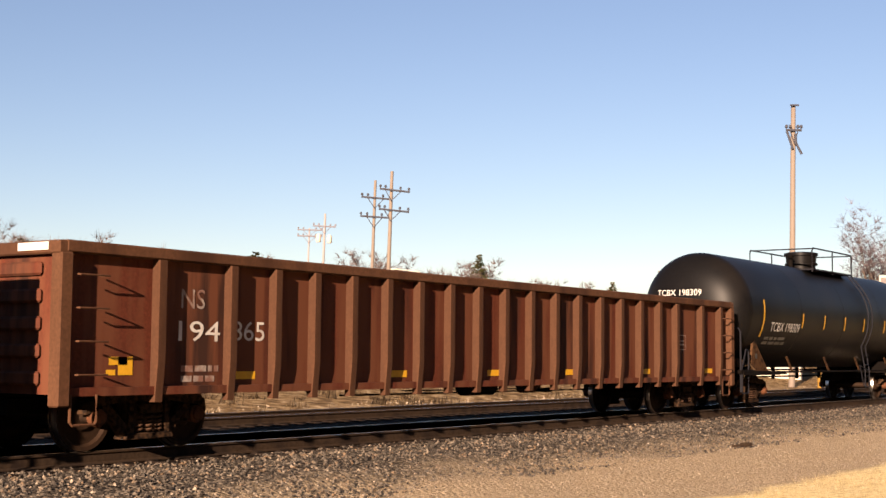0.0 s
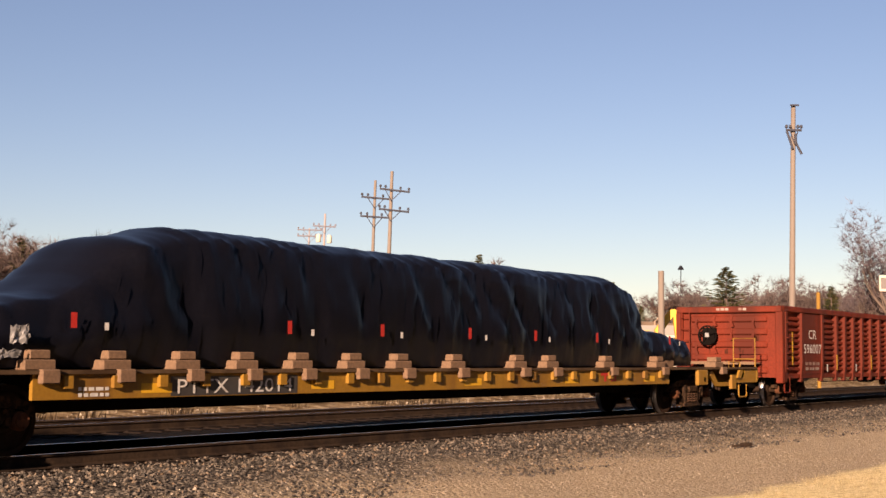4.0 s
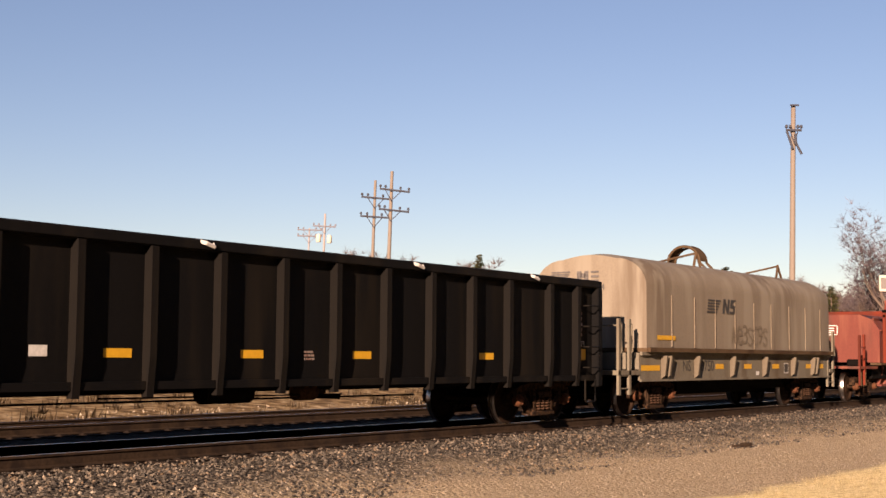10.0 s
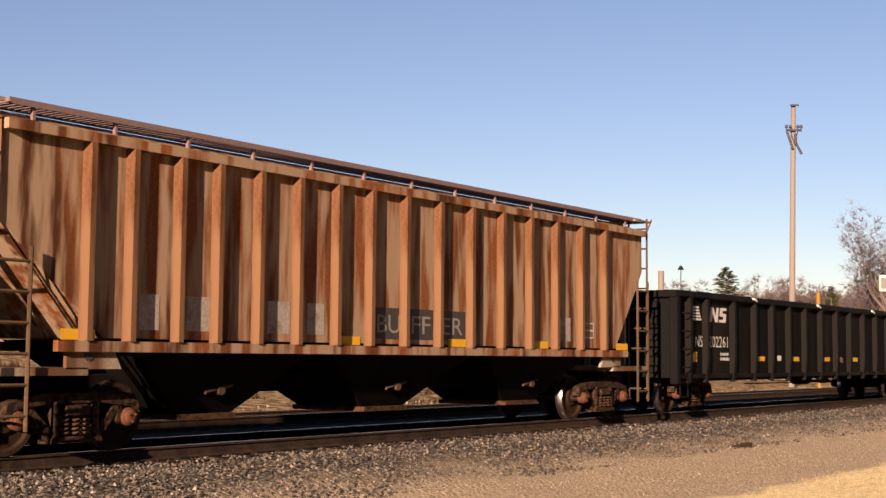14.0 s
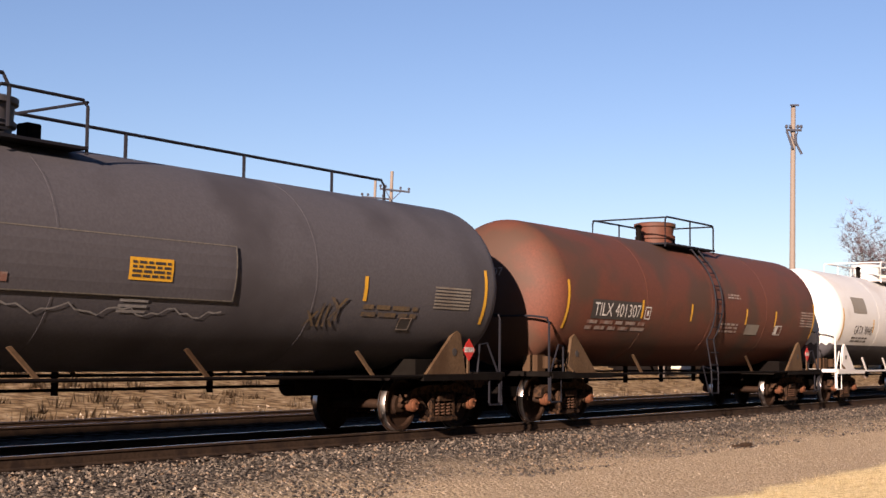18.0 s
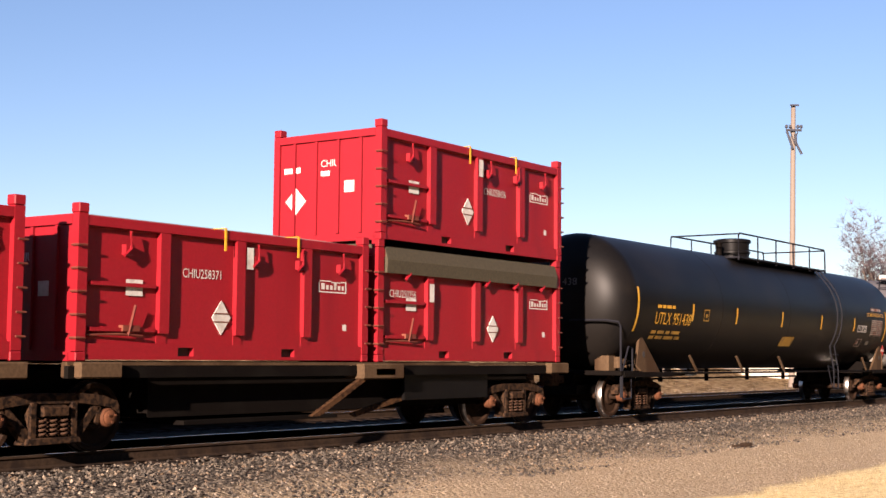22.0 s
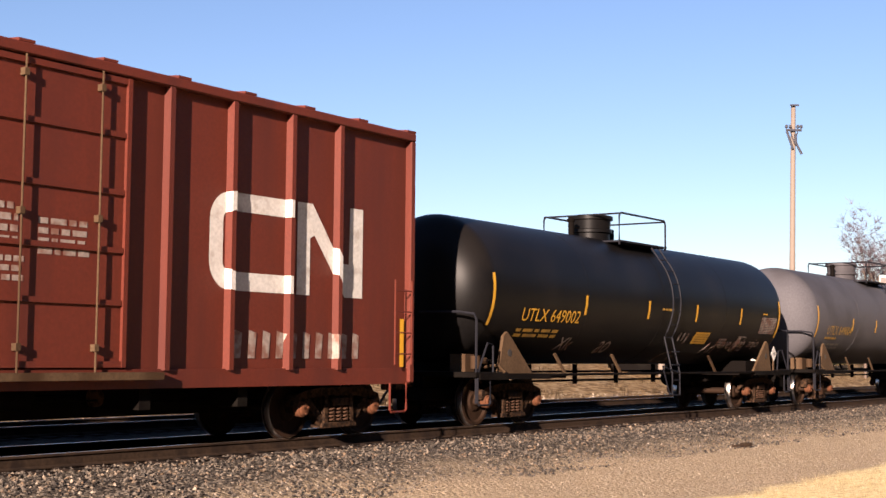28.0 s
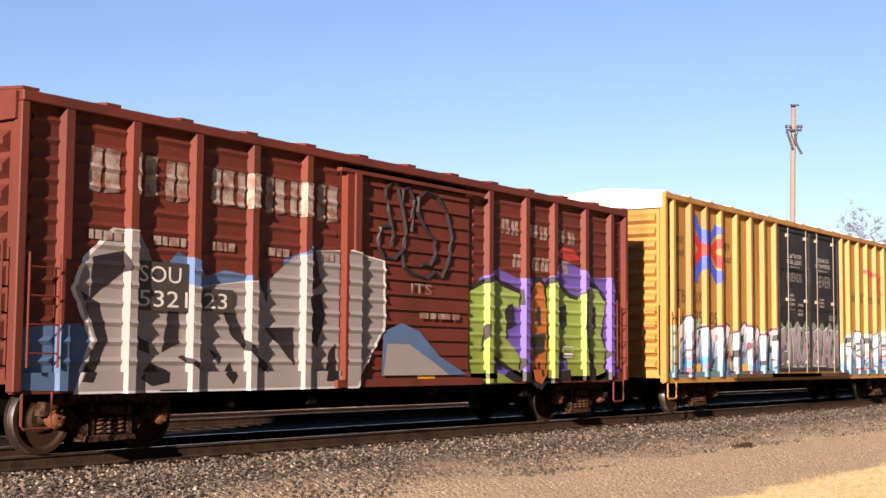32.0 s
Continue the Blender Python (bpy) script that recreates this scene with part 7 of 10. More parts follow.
for x0, x1, z0 in ((-3.4, -1.0, 1.82), (-0.9, 3.0, 1.85)):
    bm = bmesh.new()
    n = 30
    pts = [(x0 + (x1 - x0) * i / n, z0 + 0.05 * math.sin(i * 0.9) + 0.03 * math.sin(i * 2.3)) for i in range(n + 1)]
    for (xa, za), (xb, zb) in zip(pts, pts[1:]):
        bm.faces.new([bm.verts.new((x, skin(sd, x, z) - 0.014, z)) for x, z in ((xa, za), (xb, zb), (xb, zb + 0.022), (xa, za + 0.022))])
    part("graffiti", bm, M["ghost_grey"], t13, "faint wavy sprayed line")
patch(t13, 1.08, 1.84, 0.5, 0.18, "ghost_grey", sd, "label_panel", off=0.012, rows=[(0, 0.0, 1, 0.2), (0, 0.4, 1, 0.6), (0, 0.8, 1, 1)])
bars(t13, 6.15, 1.92, 1.5, 0.24, 2, "ghost_amber", sd, 148, 0.012)
patch(t13, 7.2, 1.72, 0.38, 0.24, "black", sd, "label_panel", off=0.012)
patch(t13, 7.22, 1.74, 0.34, 0.20, "ghost_white", sd, "label_panel", off=0.016, rows=[(0, 0, 1, 0.08), (0, 0.92, 1, 1), (0, 0, 0.06, 1), (0.94, 0, 1, 1)])
patch(t13, 8.07, 2.05, 1.1, 0.48, "car_grey", sd, "chart", off=0.012, rows=[(0, 0.88 - 0.12 * i, 1, 0.95 - 0.12 * i) for i in range(7)])
hazard(t13, 9.25, 1.42, "red", "1075")

t14, sd = tank_car("long glossy black tank car with amber lettering", -33.95, 9.55, (-42.25, -25.7), "black_tank", r=1.54, cz=2.58, manway=-0.4, rail=(-2.3, 4.4), ladder_x=3.75, bars_x=(-9.25, -6.38, -3.75, -0.62, 2.48, 5.42, 8.56), struts=(-6.4, -3.6, -0.7, 6.4), saddle="tan_edge")
write(t14, "UTLX 951438", -8.34, 2.07, 0.27, "yellow", sd, 1.88)
bars(t14, -8.3, 2.42, 1.0, 0.12, 1, "yellow", sd, 50, 0.012)
bars(t14, -8.35, 1.72, 1.6, 0.24, 2, "gold_text", sd, 51, 0.012)
patch(t14, -0.29, 1.66, 0.9, 0.26, "gold_text", sd, "placard", off=0.012)
patch(t14, -5.75, 2.2, 0.3, 0.28, "gold_text", sd, "box_mark", off=0.012, rows=[(0, 0, 1, 0.08), (0, 0.92, 1, 1), (0, 0, 0.08, 1), (0.92, 0, 1, 1), (0.35, 0.3, 0.6, 0.6)])
write(t14, "LIQUEFIED PETROLEUM GAS", 6.60, 2.66, 0.13, "yellow", sd, 1.62, off=0.012)
bars(t14, 7.1, 2.84, 0.98, 0.14, 1, "faded_white", sd, 52, 0.012)
patch(t14, 7.10, 2.06, 1.08, 0.52, "faded_white", sd, "chart", off=0.012, rows=[(0, 0.92 - 0.12 * i, 1, 0.98 - 0.12 * i) for i in range(8)] + [(0.19 * i, 0, 0.19 * i + 0.03, 0.98) for i in range(6)])
write(t14, "NOT-ODORIZED", 5.84, 2.22, 0.11, "white", sd, 0.74, off=0.012)
patch(t14, 5.78, 2.17, 0.86, 0.20, "white", sd, "lettering_frame", off=0.012, rows=[(0, 0, 1, 0.1), (0, 0.9, 1, 1), (0, 0, 0.03, 1), (0.97, 0, 1, 1)])
patch(t14, 5.98, 1.72, 0.50, 0.24, "faded_white", sd, "label_panel", off=0.012, rows=[(0, 0, 1, 0.08), (0, 0.92, 1, 1), (0, 0, 0.05, 1), (0.95, 0, 1, 1), (0.45, 0.1, 0.5, 0.9), (0.1, 0.3, 0.4, 0.7)])
patch(t14, 6.95, 1.78, 0.3, 0.12, "ghost", sd, "label_panel", off=0.012)
H14 = head_skin(9.55, 1.54, 2.58)
end_write(t14, "UTLX 951438", H14, 1.0, 2.9, 0.16, 1.4, "ghost")
bm = bmesh.new()
bm.faces.new([bm.verts.new((H14(y, z) - 0.01, y, z)) for y, z in ((0.78, 1.75), (0.60, 1.57), (0.42, 1.75), (0.60, 1.93))])
part("end_placard", bm, M["white"], t14, "white diamond placard on the tank head")
hazard(t14, 8.55, 1.62, "red", "1075", y=-1.42, size=0.17)
bm = bmesh.new()
lathe(bm, [(-0.42, 0.04), (-0.38, 0.23), (0.38, 0.23), (0.42, 0.04)], "x", 16, (9.3, -1.1, 1.28))
part("air_reservoir", bm, M["car_grey"], t14, "pale grey air tank on the end platform", smooth=40)

t17, sd = tank_car("dusty grey tank car with amber lettering and side ladder", -94.20, 7.45, (-100.60, -87.70), "grey_tank", r=1.43, cz=2.60, manway=-1.0, rail=(-1.45, 0.89), ladder_x=0.35, bars_x=(-7.34, -4.2, -1.9, 0.65, 2.69, 4.43, 6.94), struts=(-5.0, -2.8, 2.67), saddle="tan_edge", nose=0.55)
write(t17, "UTLX 649004", -6.41, 2.05, 0.26, "gold_text", sd, 2.15)
bars(t17, -6.45, 1.9, 1.0, 0.10, 1, "gold_text", sd, 53, 0.012)
bars(t17, -6.5, 1.62, 1.6, 0.2, 2, "ghost", sd, 54, 0.012)
bars(t17, 1.53, 1.78, 0.9, 0.2, 2, "ghost_amber", sd, 55, 0.012)
patch(t17, 5.71, 2.07, 1.1, 0.48, "black", sd, "chart_ground", off=0.010)
patch(t17, 5.71, 2.07, 1.1, 0.48, "ghost_grey", sd, "chart", off=0.015, rows=[(0, 0.98 - 0.14 * i, 1, 1.0 - 0.14 * i) for i in range(8)] + [(k, 0, k + 0.012, 1) for k in (0, 0.42, 0.48, 0.988)] + [(0.04, 0.88 - 0.14 * i, 0.36, 0.93 - 0.14 * i) for i in range(6)] + [(0.54, 0.88 - 0.14 * i, 0.92, 0.93 - 0.14 * i) for i in range(6)])
hazard(t17, 6.32, 1.45, "white", "3082")

t18, sd = tank_car("black tank car with amber lettering and scrawled graffiti", -111.78, 7.45, (-117.78, -105.28), "black_tank", r=1.44, cz=2.60, manway=-0.9, rail=(-1.35, 1.0), ladder_x=0.45, bars_x=(-7.2, -3.66, -0.76, 1.8, 4.5, 7.11), struts=(-5.0, -2.6, 2.4), saddle="tan_edge", nose=0.42)
write(t18, "UTLX 649002", -6.09, 2.0, 0.25, "yellow", sd, 2.25)
bars(t18, -6.1, 1.68, 1.6, 0.2, 2, "gold_text", sd, 57, 0.012)
patch(t18, 2.06, 1.66, 0.85, 0.28, "yellow", sd, "placard", off=0.012)
bars(t18, 2.12, 1.69, 0.72, 0.22, 4, "gold_text", sd, 58, 0.016)
patch(t18, 5.9, 1.98, 1.05, 0.44, "faded_white", sd, "chart", off=0.012, rows=[(0, 0.9 - 0.1 * i, 1, 0.95 - 0.1 * i) for i in range(10)] + [(0.16 * i, 0, 0.16 * i + 0.03, 0.95) for i in range(7)])
bars(t18, 5.95, 2.46, 0.3, 0.06, 1, "yellow", sd, 59, 0.012)
bars(t18, 3.6, 1.62, 0.5, 0.2, 3, "faded_white", sd, 60, 0.012)
patch(t18, 4.75, 1.62, 0.5, 0.26, "faded_white", sd, "chart", off=0.012, rows=[(0, 0, 1, 0.08), (0, 0.92, 1, 1), (0, 0, 0.06, 1), (0.94, 0, 1, 1), (0.1, 0.1, 0.45, 0.9)])
for x, z, w, s in ((1.0, 1.2, 0.9, "Cs"), (1.2, 1.65, 0.5, "llj"), (3.0, 1.45, 0.7, "An"), (3.8, 1.48, 0.7, "oye"), (4.6, 1.5, 0.8, "oma"), (5.6, 1.55, 0.7, "anjo"), (-4.2, 1.45, 0.6, "Xk"), (-2.4, 1.4, 0.5, "ao")):
    write(t18, s, x, z, 0.26, "faded_white", sd, w, "graffiti", off=0.012)
bars(t18, -0.1, 2.38, 0.6, 0.08, 1, "gold_text", sd, 61, 0.012)
hazard(t18, 6.65, 1.45, "white", "3082")


# ---- covered hoppers ----
def grating(car, x0, x1, z, y0, y1, mat):
    bm = bmesh.new()
    box(bm, x0, x1, y0, y0 + 0.05, z, z + 0.05)
    box(bm, x0, x1, y1 - 0.05, y1, z, z + 0.05)
    n = int((x1 - x0) / 0.11)
    for k in range(n):
        x = x0 + (x1 - x0) * (k + 0.5) / n
        box(bm, x - 0.018, x + 0.018, y0 + 0.05, y1 - 0.05, z + 0.005, z + 0.04)
    return part("roof_walk", bm, M[mat], car, "open steel grating roof walk")


h10 = car_base("covered_hopper", "rust-streaked covered hopper with vertical side posts", 42.63, (35.28, 49.58), 8.3)
L10, R10, B10, T10 = -8.85, 8.15, 1.48, 4.12
bm = bmesh.new()
prism(bm, [(L10, T10), (L10, 2.9), (-7.2, B10 + 0.02), (6.9, B10 + 0.02), (R10, 3.2), (R10, T10)], "y", -1.40, 1.40)
body10 = part("body", bm, M["hopper_rust"], h10, "rust-streaked hopper body")
bm = bmesh.new()
prism(bm, [(-1.42, T10 + 0.002), (-0.9, T10 + 0.20), (0.9, T10 + 0.20), (1.42, T10 + 0.002)], "x", L10 + 0.05, R10 - 0.05)
part("roof", bm, M["hopper_rust"], h10)
RB10 = [-7.53, -6.81, -5.95, -5.21, -4.36, -3.49, -2.57, -1.71, -0.76, 0.23, 1.23, 2.26, 3.27, 4.26, 5.28, 6.29]
for q in (-1, 1):
    bm = bmesh.new()
    a, b = q * 1.402, q * 1.53
    prism(bm, [(a, -0.09), (b, -0.045), (b, 0.045), (a, 0.09)], "z", B10 - 0.02, T10 - 0.12)
    for v in bm.verts:
        v.co = Vector((v.co.y, v.co.x, v.co.z))
    me = finish(bm, "side_post", M["hopper_post"])
    for x in RB10:
        p = part("side_post", me, None, body10)
        p.location = (x, 0, 0)
    boxes("top_chord", [(L10, R10, *sorted((q * 1.402, q * 1.52)), T10 - 0.12, T10 + 0.01)], M["hopper_rust"], h10)
    boxes("side_sill", [(-8.0, 7.3, *sorted((q * 1.402, q * 1.50)), B10 - 0.16, B10 - 0.02)], M["hopper_rust"], h10)
for x0, x1 in ((-6.3, -3.1), (-2.2, 1.4), (2.3, 5.8)):
    c = (x0 + x1) / 2
    bm = bmesh.new()
    lo = [bm.verts.new(p) for p in ((c - 0.55, -0.7, 0.42), (c + 0.55, -0.7, 0.42), (c + 0.55, 0.7, 0.42), (c - 0.55, 0.7, 0.42))]
    hi = [bm.verts.new(p) for p in ((x0 - 0.4, -1.36, B10 + 0.01), (x1 + 0.4, -1.36, B10 + 0.01), (x1 + 0.4, 1.36, B10 + 0.01), (x0 - 0.4, 1.36, B10 + 0.01))]
    for i in range(4):
        bm.faces.new((lo[i], lo[(i + 1) % 4], hi[(i + 1) % 4], hi[i]))
    bm.faces.new(lo[::-1])
    bm.faces.new(hi)
    part("hopper_bay", bm, M["under"], h10, "dark sloped hopper bay")
    boxes("outlet_gate", [(c - 0.6, c + 0.6, -0.8, 0.8, 0.36, 0.44)], M["truck"], h10)
    bm = bmesh.new()
    lathe(bm, [(-1.0, 0.07), (-0.75, 0.07)], "y", 10, (c + 0.1, 0, 0.78))
    tube(bm, [(c - 0.2, -0.95, 0.75), (c + 0.35, -0.95, 0.85)], 0.03, 6)
    part("gate_crank", bm, M["tan_edge"], h10)
for q in (-1, 1):
    grating(h10, L10 + 0.2, R10 + 0.3, T10 + 0.26, *sorted((q * 0.66, q * 1.22)), "rose_grey")
    boxes("walk_edge", [(L10 + 0.2, R10 + 0.3, *sorted((q * 1.222, q * 1.25)), T10 + 0.24, T10 + 0.32)], M["rose_grey"], h10)
    for k in range(13):
        x = L10 + 0.6 + (R10 - L10 - 1.0) * k / 12
        boxes("walk_bracket", [(x - 0.02, x + 0.02, *sorted((q * 1.16, q * 1.215)), T10 + 0.02, T10 + 0.26)], M["rose_grey"], h10)
for k in range(8):
    x = -7.2 + 2.0 * k
    boxes("hatch_cover", [(x, x + 1.7, -0.5, 0.5, T10 + 0.203, T10 + 0.26)], M["under"], h10, bevel=0.02)
for s, xe in ((-1, L10), (1, R10)):
    grating(h10, *sorted((xe - s * 0.1, xe + s * 0.62)), T10 + 0.24, -1.3, 1.3, "pale_rust")
    boxes("end_sheet_post", [(*sorted((xe + s * 0.003, xe + s * 0.10)), y - 0.06, y + 0.06, 1.1, T10 - 0.1) for y in (-0.9, 0.0, 0.9)], M["pale_rust"], h10)
    boxes("end_platform", [(*sorted((xe - s * 1.4, xe + s * 0.45)), -1.42, 1.42, 1.02, 1.12)], M["pale_rust"], h10)
    for q in (-1, 1):
        bm = bmesh.new()
        prism(bm, [(xe - s * 1.05, 1.10), (xe - s * 1.95, 1.10), (xe - s * 1.75, B10 - 0.02), (xe - s * 1.05, B10 - 0.02)], "y", *sorted((q * 1.36, q * 1.42)))
        part("jack_plate", bm, M["pale_rust"], h10, "rusty jacking plate")
        bm = bmesh.new()
        lathe(bm, [(q * 1.425, 0.08), (q * 1.43, 0.08)], "y", 12, (xe - s * 1.4, 0, 1.28))
        part("plate_hole", bm, M["black"], h10)
        ladder(h10, *sorted((xe + s * 0.10, xe - s * 0.40)), q * 1.50, 0.35, 3.0 if s > 0 else 2.6, 6, "tan_edge", 0.028)
    end_ladder(h10, xe + s * 0.16, -1.45, -1.0, 0.4, T10 + 0.3, 9, "tan_edge", 0.025)
    bm = bmesh.new()
    tube(bm, [(xe + s * 0.4, -1.45, T10 + 0.3), (xe + s * 0.55, -1.35, T10 + 0.25), (xe + s * 0.55, -1.2, T10 - 0.05)], 0.02, 6)
    part("grab_iron", bm, M["pale_rust"], h10)
for s, x, w in (("BU", -1.45, 0.62), ("FF", -0.5, 0.55), ("ER", 0.42, 0.62)):
    patch(h10, x - 0.08, 1.58, 0.82, 0.52, "black", -1.40, "lettering_ground", off=0.004)
    write(h10, s, x, 1.68, 0.30, "hood_grey", -1.40, w)
for i, (x, w) in enumerate(((-5.75, 0.45), (-6.6, 0.35), (-4.1, 0.5), (-3.2, 0.4), (4.5, 0.45))):
    patch(h10, x, 1.62, w, 0.48, "ghost_white", -1.40, "paint_patch", off=0.004)
for x in (-7.9, -2.45, 0.6, 3.5, 6.9):
    patch(h10, x, 1.47, 0.55, 0.14, "yellow", -1.405, off=0.004)
patch(h10, 5.5, 1.7, 0.42, 0.32, "white", -1.40, "chart", rows=[(0, 0, 1, 0.08), (0, 0.92, 1, 1), (0, 0, 0.06, 1), (0.94, 0, 1, 1), (0, 0.45, 1, 0.55)])
end_marks(h10, L10 - 0.012, [(-1.22, -0.35, 3.55, 3.98)], "white", "number_board")
bm, w = letters("88351", 0.14, 0.55)
for v in bm.verts:
    v.co = Vector((L10 - 0.017, -0.50 - v.co.x, 3.62 + v.co.z))
part("end_lettering", bm, M["dark_grey_text"], h10)

h16 = car_base("covered_hopper", "warm grey smooth-sided covered hopper", -79.41, (-83.71, -74.71), 6.1)
L, R_, B16, T16 = -5.50, 5.60, 1.22, 4.22
bm = bmesh.new()
sect = [(-1.30, B16), (-1.44, 1.7), (-1.50, 2.4), (-1.50, 3.2), (-1.44, 3.86)]
n = 20
rings = []
for i in range(n + 1):
    x = L + (R_ - L) * i / n
    ring = []
    for y, z in sect + [(-y, z) for y, z in sect[::-1]]:
        lim = 0.0
        if z < 3.0:
            lim = (3.0 - z) / (3.0 - B16) * 0.95
        xx = max(L + lim, min(R_ - lim, x))
        bul = 0.012 * math.cos(i * math.tau / 4) if 1.5 < z < 3.5 else 0
        ring.append(bm.verts.new((xx, y + (bul if y < 0 else -bul), z)))
    rings.append(ring)
for a, b in zip(rings, rings[1:]):
    for j in range(len(a) - 1):
        bm.faces.new((a[j], a[j + 1], b[j + 1], b[j]))
    bm.faces.new((a[-1], a[0], b[0], b[-1]))
bm.faces.new(rings[0])
bm.faces.new(rings[-1][::-1])
shell16 = part("body", bm, [M["hopper_grey"], M["tan_edge"]], h16, "smooth bulged hopper body with dirty, shade-browned end slopes", smooth=35)
# end slopes browner: dirt, and the recess's shade put into the colour
for p in shell16.data.polygons:
    if abs(p.normal.x) > 0.6:
        p.material_index = 1
bm = bmesh.new()
prism(bm, [(-1.44, 3.863), (-1.46, 3.90), (-1.36, 4.05), (-0.9, T16), (0.9, T16), (1.36, 4.05), (1.46, 3.90), (1.44, 3.863)], "x", L - 0.05, R_ + 0.05)
part("roof", bm, M["hopper_grey"], h16, smooth=25)
for q in (-1, 1):
    boxes("side_sill", [(L + 0.95, R_ - 0.9, *sorted((q * 1.303, q * 1.40)), B16 - 0.06, B16 + 0.14)], M["hopper_grey"], h16)
    boxes("roof_seam", [(L, R_, *sorted((q * 1.46, q * 1.50)), 3.82, 3.87)], M["under"], h16)
    boxes("walk_edge", [(L - 0.1, R_ + 0.25, *sorted((q * 0.98, q * 1.02)), T16 + 0.20, T16 + 0.30)], M["rail_grey"], h16)
    grating(h16, L - 0.1, R_ + 0.25, T16 + 0.25, *sorted((q * 0.6, q * 0.97)), "rail_grey")
    for k in range(11):
        x = L + 0.35 + (R_ - L - 0.7) * k / 10
        boxes("walk_bracket", [(x - 0.03, x + 0.03, *sorted((q * 1.0, q * 1.08)), T16 - 0.12, T16 + 0.28)], M["hopper_grey"], h16)
for c in (-2.15, 1.75):
    bm = bmesh.new()
    lo = [bm.verts.new(p) for p in ((c - 0.55, -0.7, 0.45), (c + 0.55, -0.7, 0.45), (c + 0.55, 0.7, 0.45), (c - 0.55, 0.7, 0.45))]
    hi = [bm.verts.new(p) for p in ((c - 1.95, -1.28, B16 - 0.005), (c + 1.9, -1.28, B16 - 0.005), (c + 1.9, 1.28, B16 - 0.005), (c - 1.95, 1.28, B16 - 0.005))]
    for i in range(4):
        bm.faces.new((lo[i], lo[(i + 1) % 4], hi[(i + 1) % 4], hi[i]))
    bm.faces.new(lo[::-1])
    bm.faces.new(hi)
    part("hopper_bay", bm, M["under"], h16, "dark sloped hopper bay")
    boxes("outlet_gate", [(c - 0.6, c + 0.6, -0.8, 0.8, 0.36, 0.46)], M["truck"], h16)
    bm = bmesh.new()
    lathe(bm, [(-1.0, 0.09), (-0.78, 0.09)], "y", 10, (c - 0.6, 0, 0.92))
    lathe(bm, [(-1.0, 0.06), (-0.78, 0.06)], "y", 10, (c - 0.3, 0, 0.98))
    part("vibrator_bracket", bm, M["hood_grey"], h16)
for s, xe in ((-1, L), (1, R_)):
    boxes("end_platform", [(*sorted((xe - s * 0.9, xe + s * 0.95)), -1.42, 1.42, 0.95, 1.05)], M["hopper_grey"], h16)
    for q in (-1, 1):
        if s > 0:
            boxes("corner_pole", [(xe + 0.08, xe + 0.14, *sorted((q * 1.41, q * 1.45)), 0.45, 2.7)], M["hopper_grey"], h16)
            continue
        boxes("end_frame_post", [(*sorted((xe + s * 0.80, xe + s * 0.835)), *sorted((q * 1.40, q * 1.435)), 1.05, T16 + 0.14)], M["pale_rust"], h16)
        boxes("corner_pole", [(*sorted((xe + s * 0.09, xe + s * 0.13)), *sorted((q * 1.41, q * 1.45)), 0.45, T16 + 0.14)], M["pale_rust"], h16)
    if s < 0:
        boxes("end_top_beam", [(*sorted((xe + s * 0.80, xe + s * 0.84)), -1.435, 1.435, T16 + 0.143, T16 + 0.19), (xe - 0.80, xe - 0.13, -1.435, -1.40, T16 + 0.143, T16 + 0.18)], M["hopper_grey"], h16)
    boxes("end_sheet", [(*sorted((xe + s * 0.003, xe + s * 0.056)), -1.42, 1.42, 3.05, T16 - 0.05)], M["hopper_grey"], h16)
    # the sheet's brown also carries the shade painted in below the end sheet
    bm = bmesh.new()
    prism(bm, [(xe + s * 0.0, 3.04), (xe - s * 0.06, 3.04), (xe - s * 1.45, 1.25), (xe - s * 1.35, 1.25)], "y", -1.25, 1.25)
    part("slope_sheet", bm, M["tan_edge"], h16, "dirty slope sheet, browned for the shaded recess")
    grating(h16, *sorted((xe + s * 0.1, xe + s * 0.79)), T16 + 0.24, -0.1, 0.7, "rail_grey")
    for q in (-1, 1):
        ladder(h16, *sorted((xe + s * 0.16, xe + s * (0.86 if s < 0 else 0.55))), q * 1.42, 1.1 if s < 0 else 0.45, 3.0 if s < 0 else 2.65, 5, "tan_edge", 0.016)
        boxes("jack_plate", [(*sorted((xe - s * 0.9, xe - s * 1.5)), *sorted((q * 1.36, q * 1.42)), 0.86, 1.18)], M["hopper_grey"], h16)
        bm = bmesh.new()
        tube(bm, [(xe - s * 0.2, q * 1.2, 1.05), (xe - s * 0.25, q * 1.2, 3.0)], 0.07, 6)
        tube(bm, [(xe + s * 0.3, q * 0.6, 1.05), (xe - s * 0.5, q * 0.6, 2.0)], 0.09, 6)
        part("slope_brace", bm, M["tan_edge"], h16)


def sd(x, z):
    """Near side of the bulged hopper body."""
    y = next((y0 + (y1 - y0) * (z - z0) / (z1 - z0) for (y0, z0), (y1, z1) in zip(sect, sect[1:]) if z0 <= z <= z1), -1.50)
    i = (x - L) / (R_ - L) * 20
    a, k = int(i), i - int(i)
    bul = 0.012 * ((1 - k) * math.cos(a * math.tau / 4) + k * math.cos((a + 1) * math.tau / 4))
    if 1.5 < z < 3.5:
        y += bul
    return y - 0.004


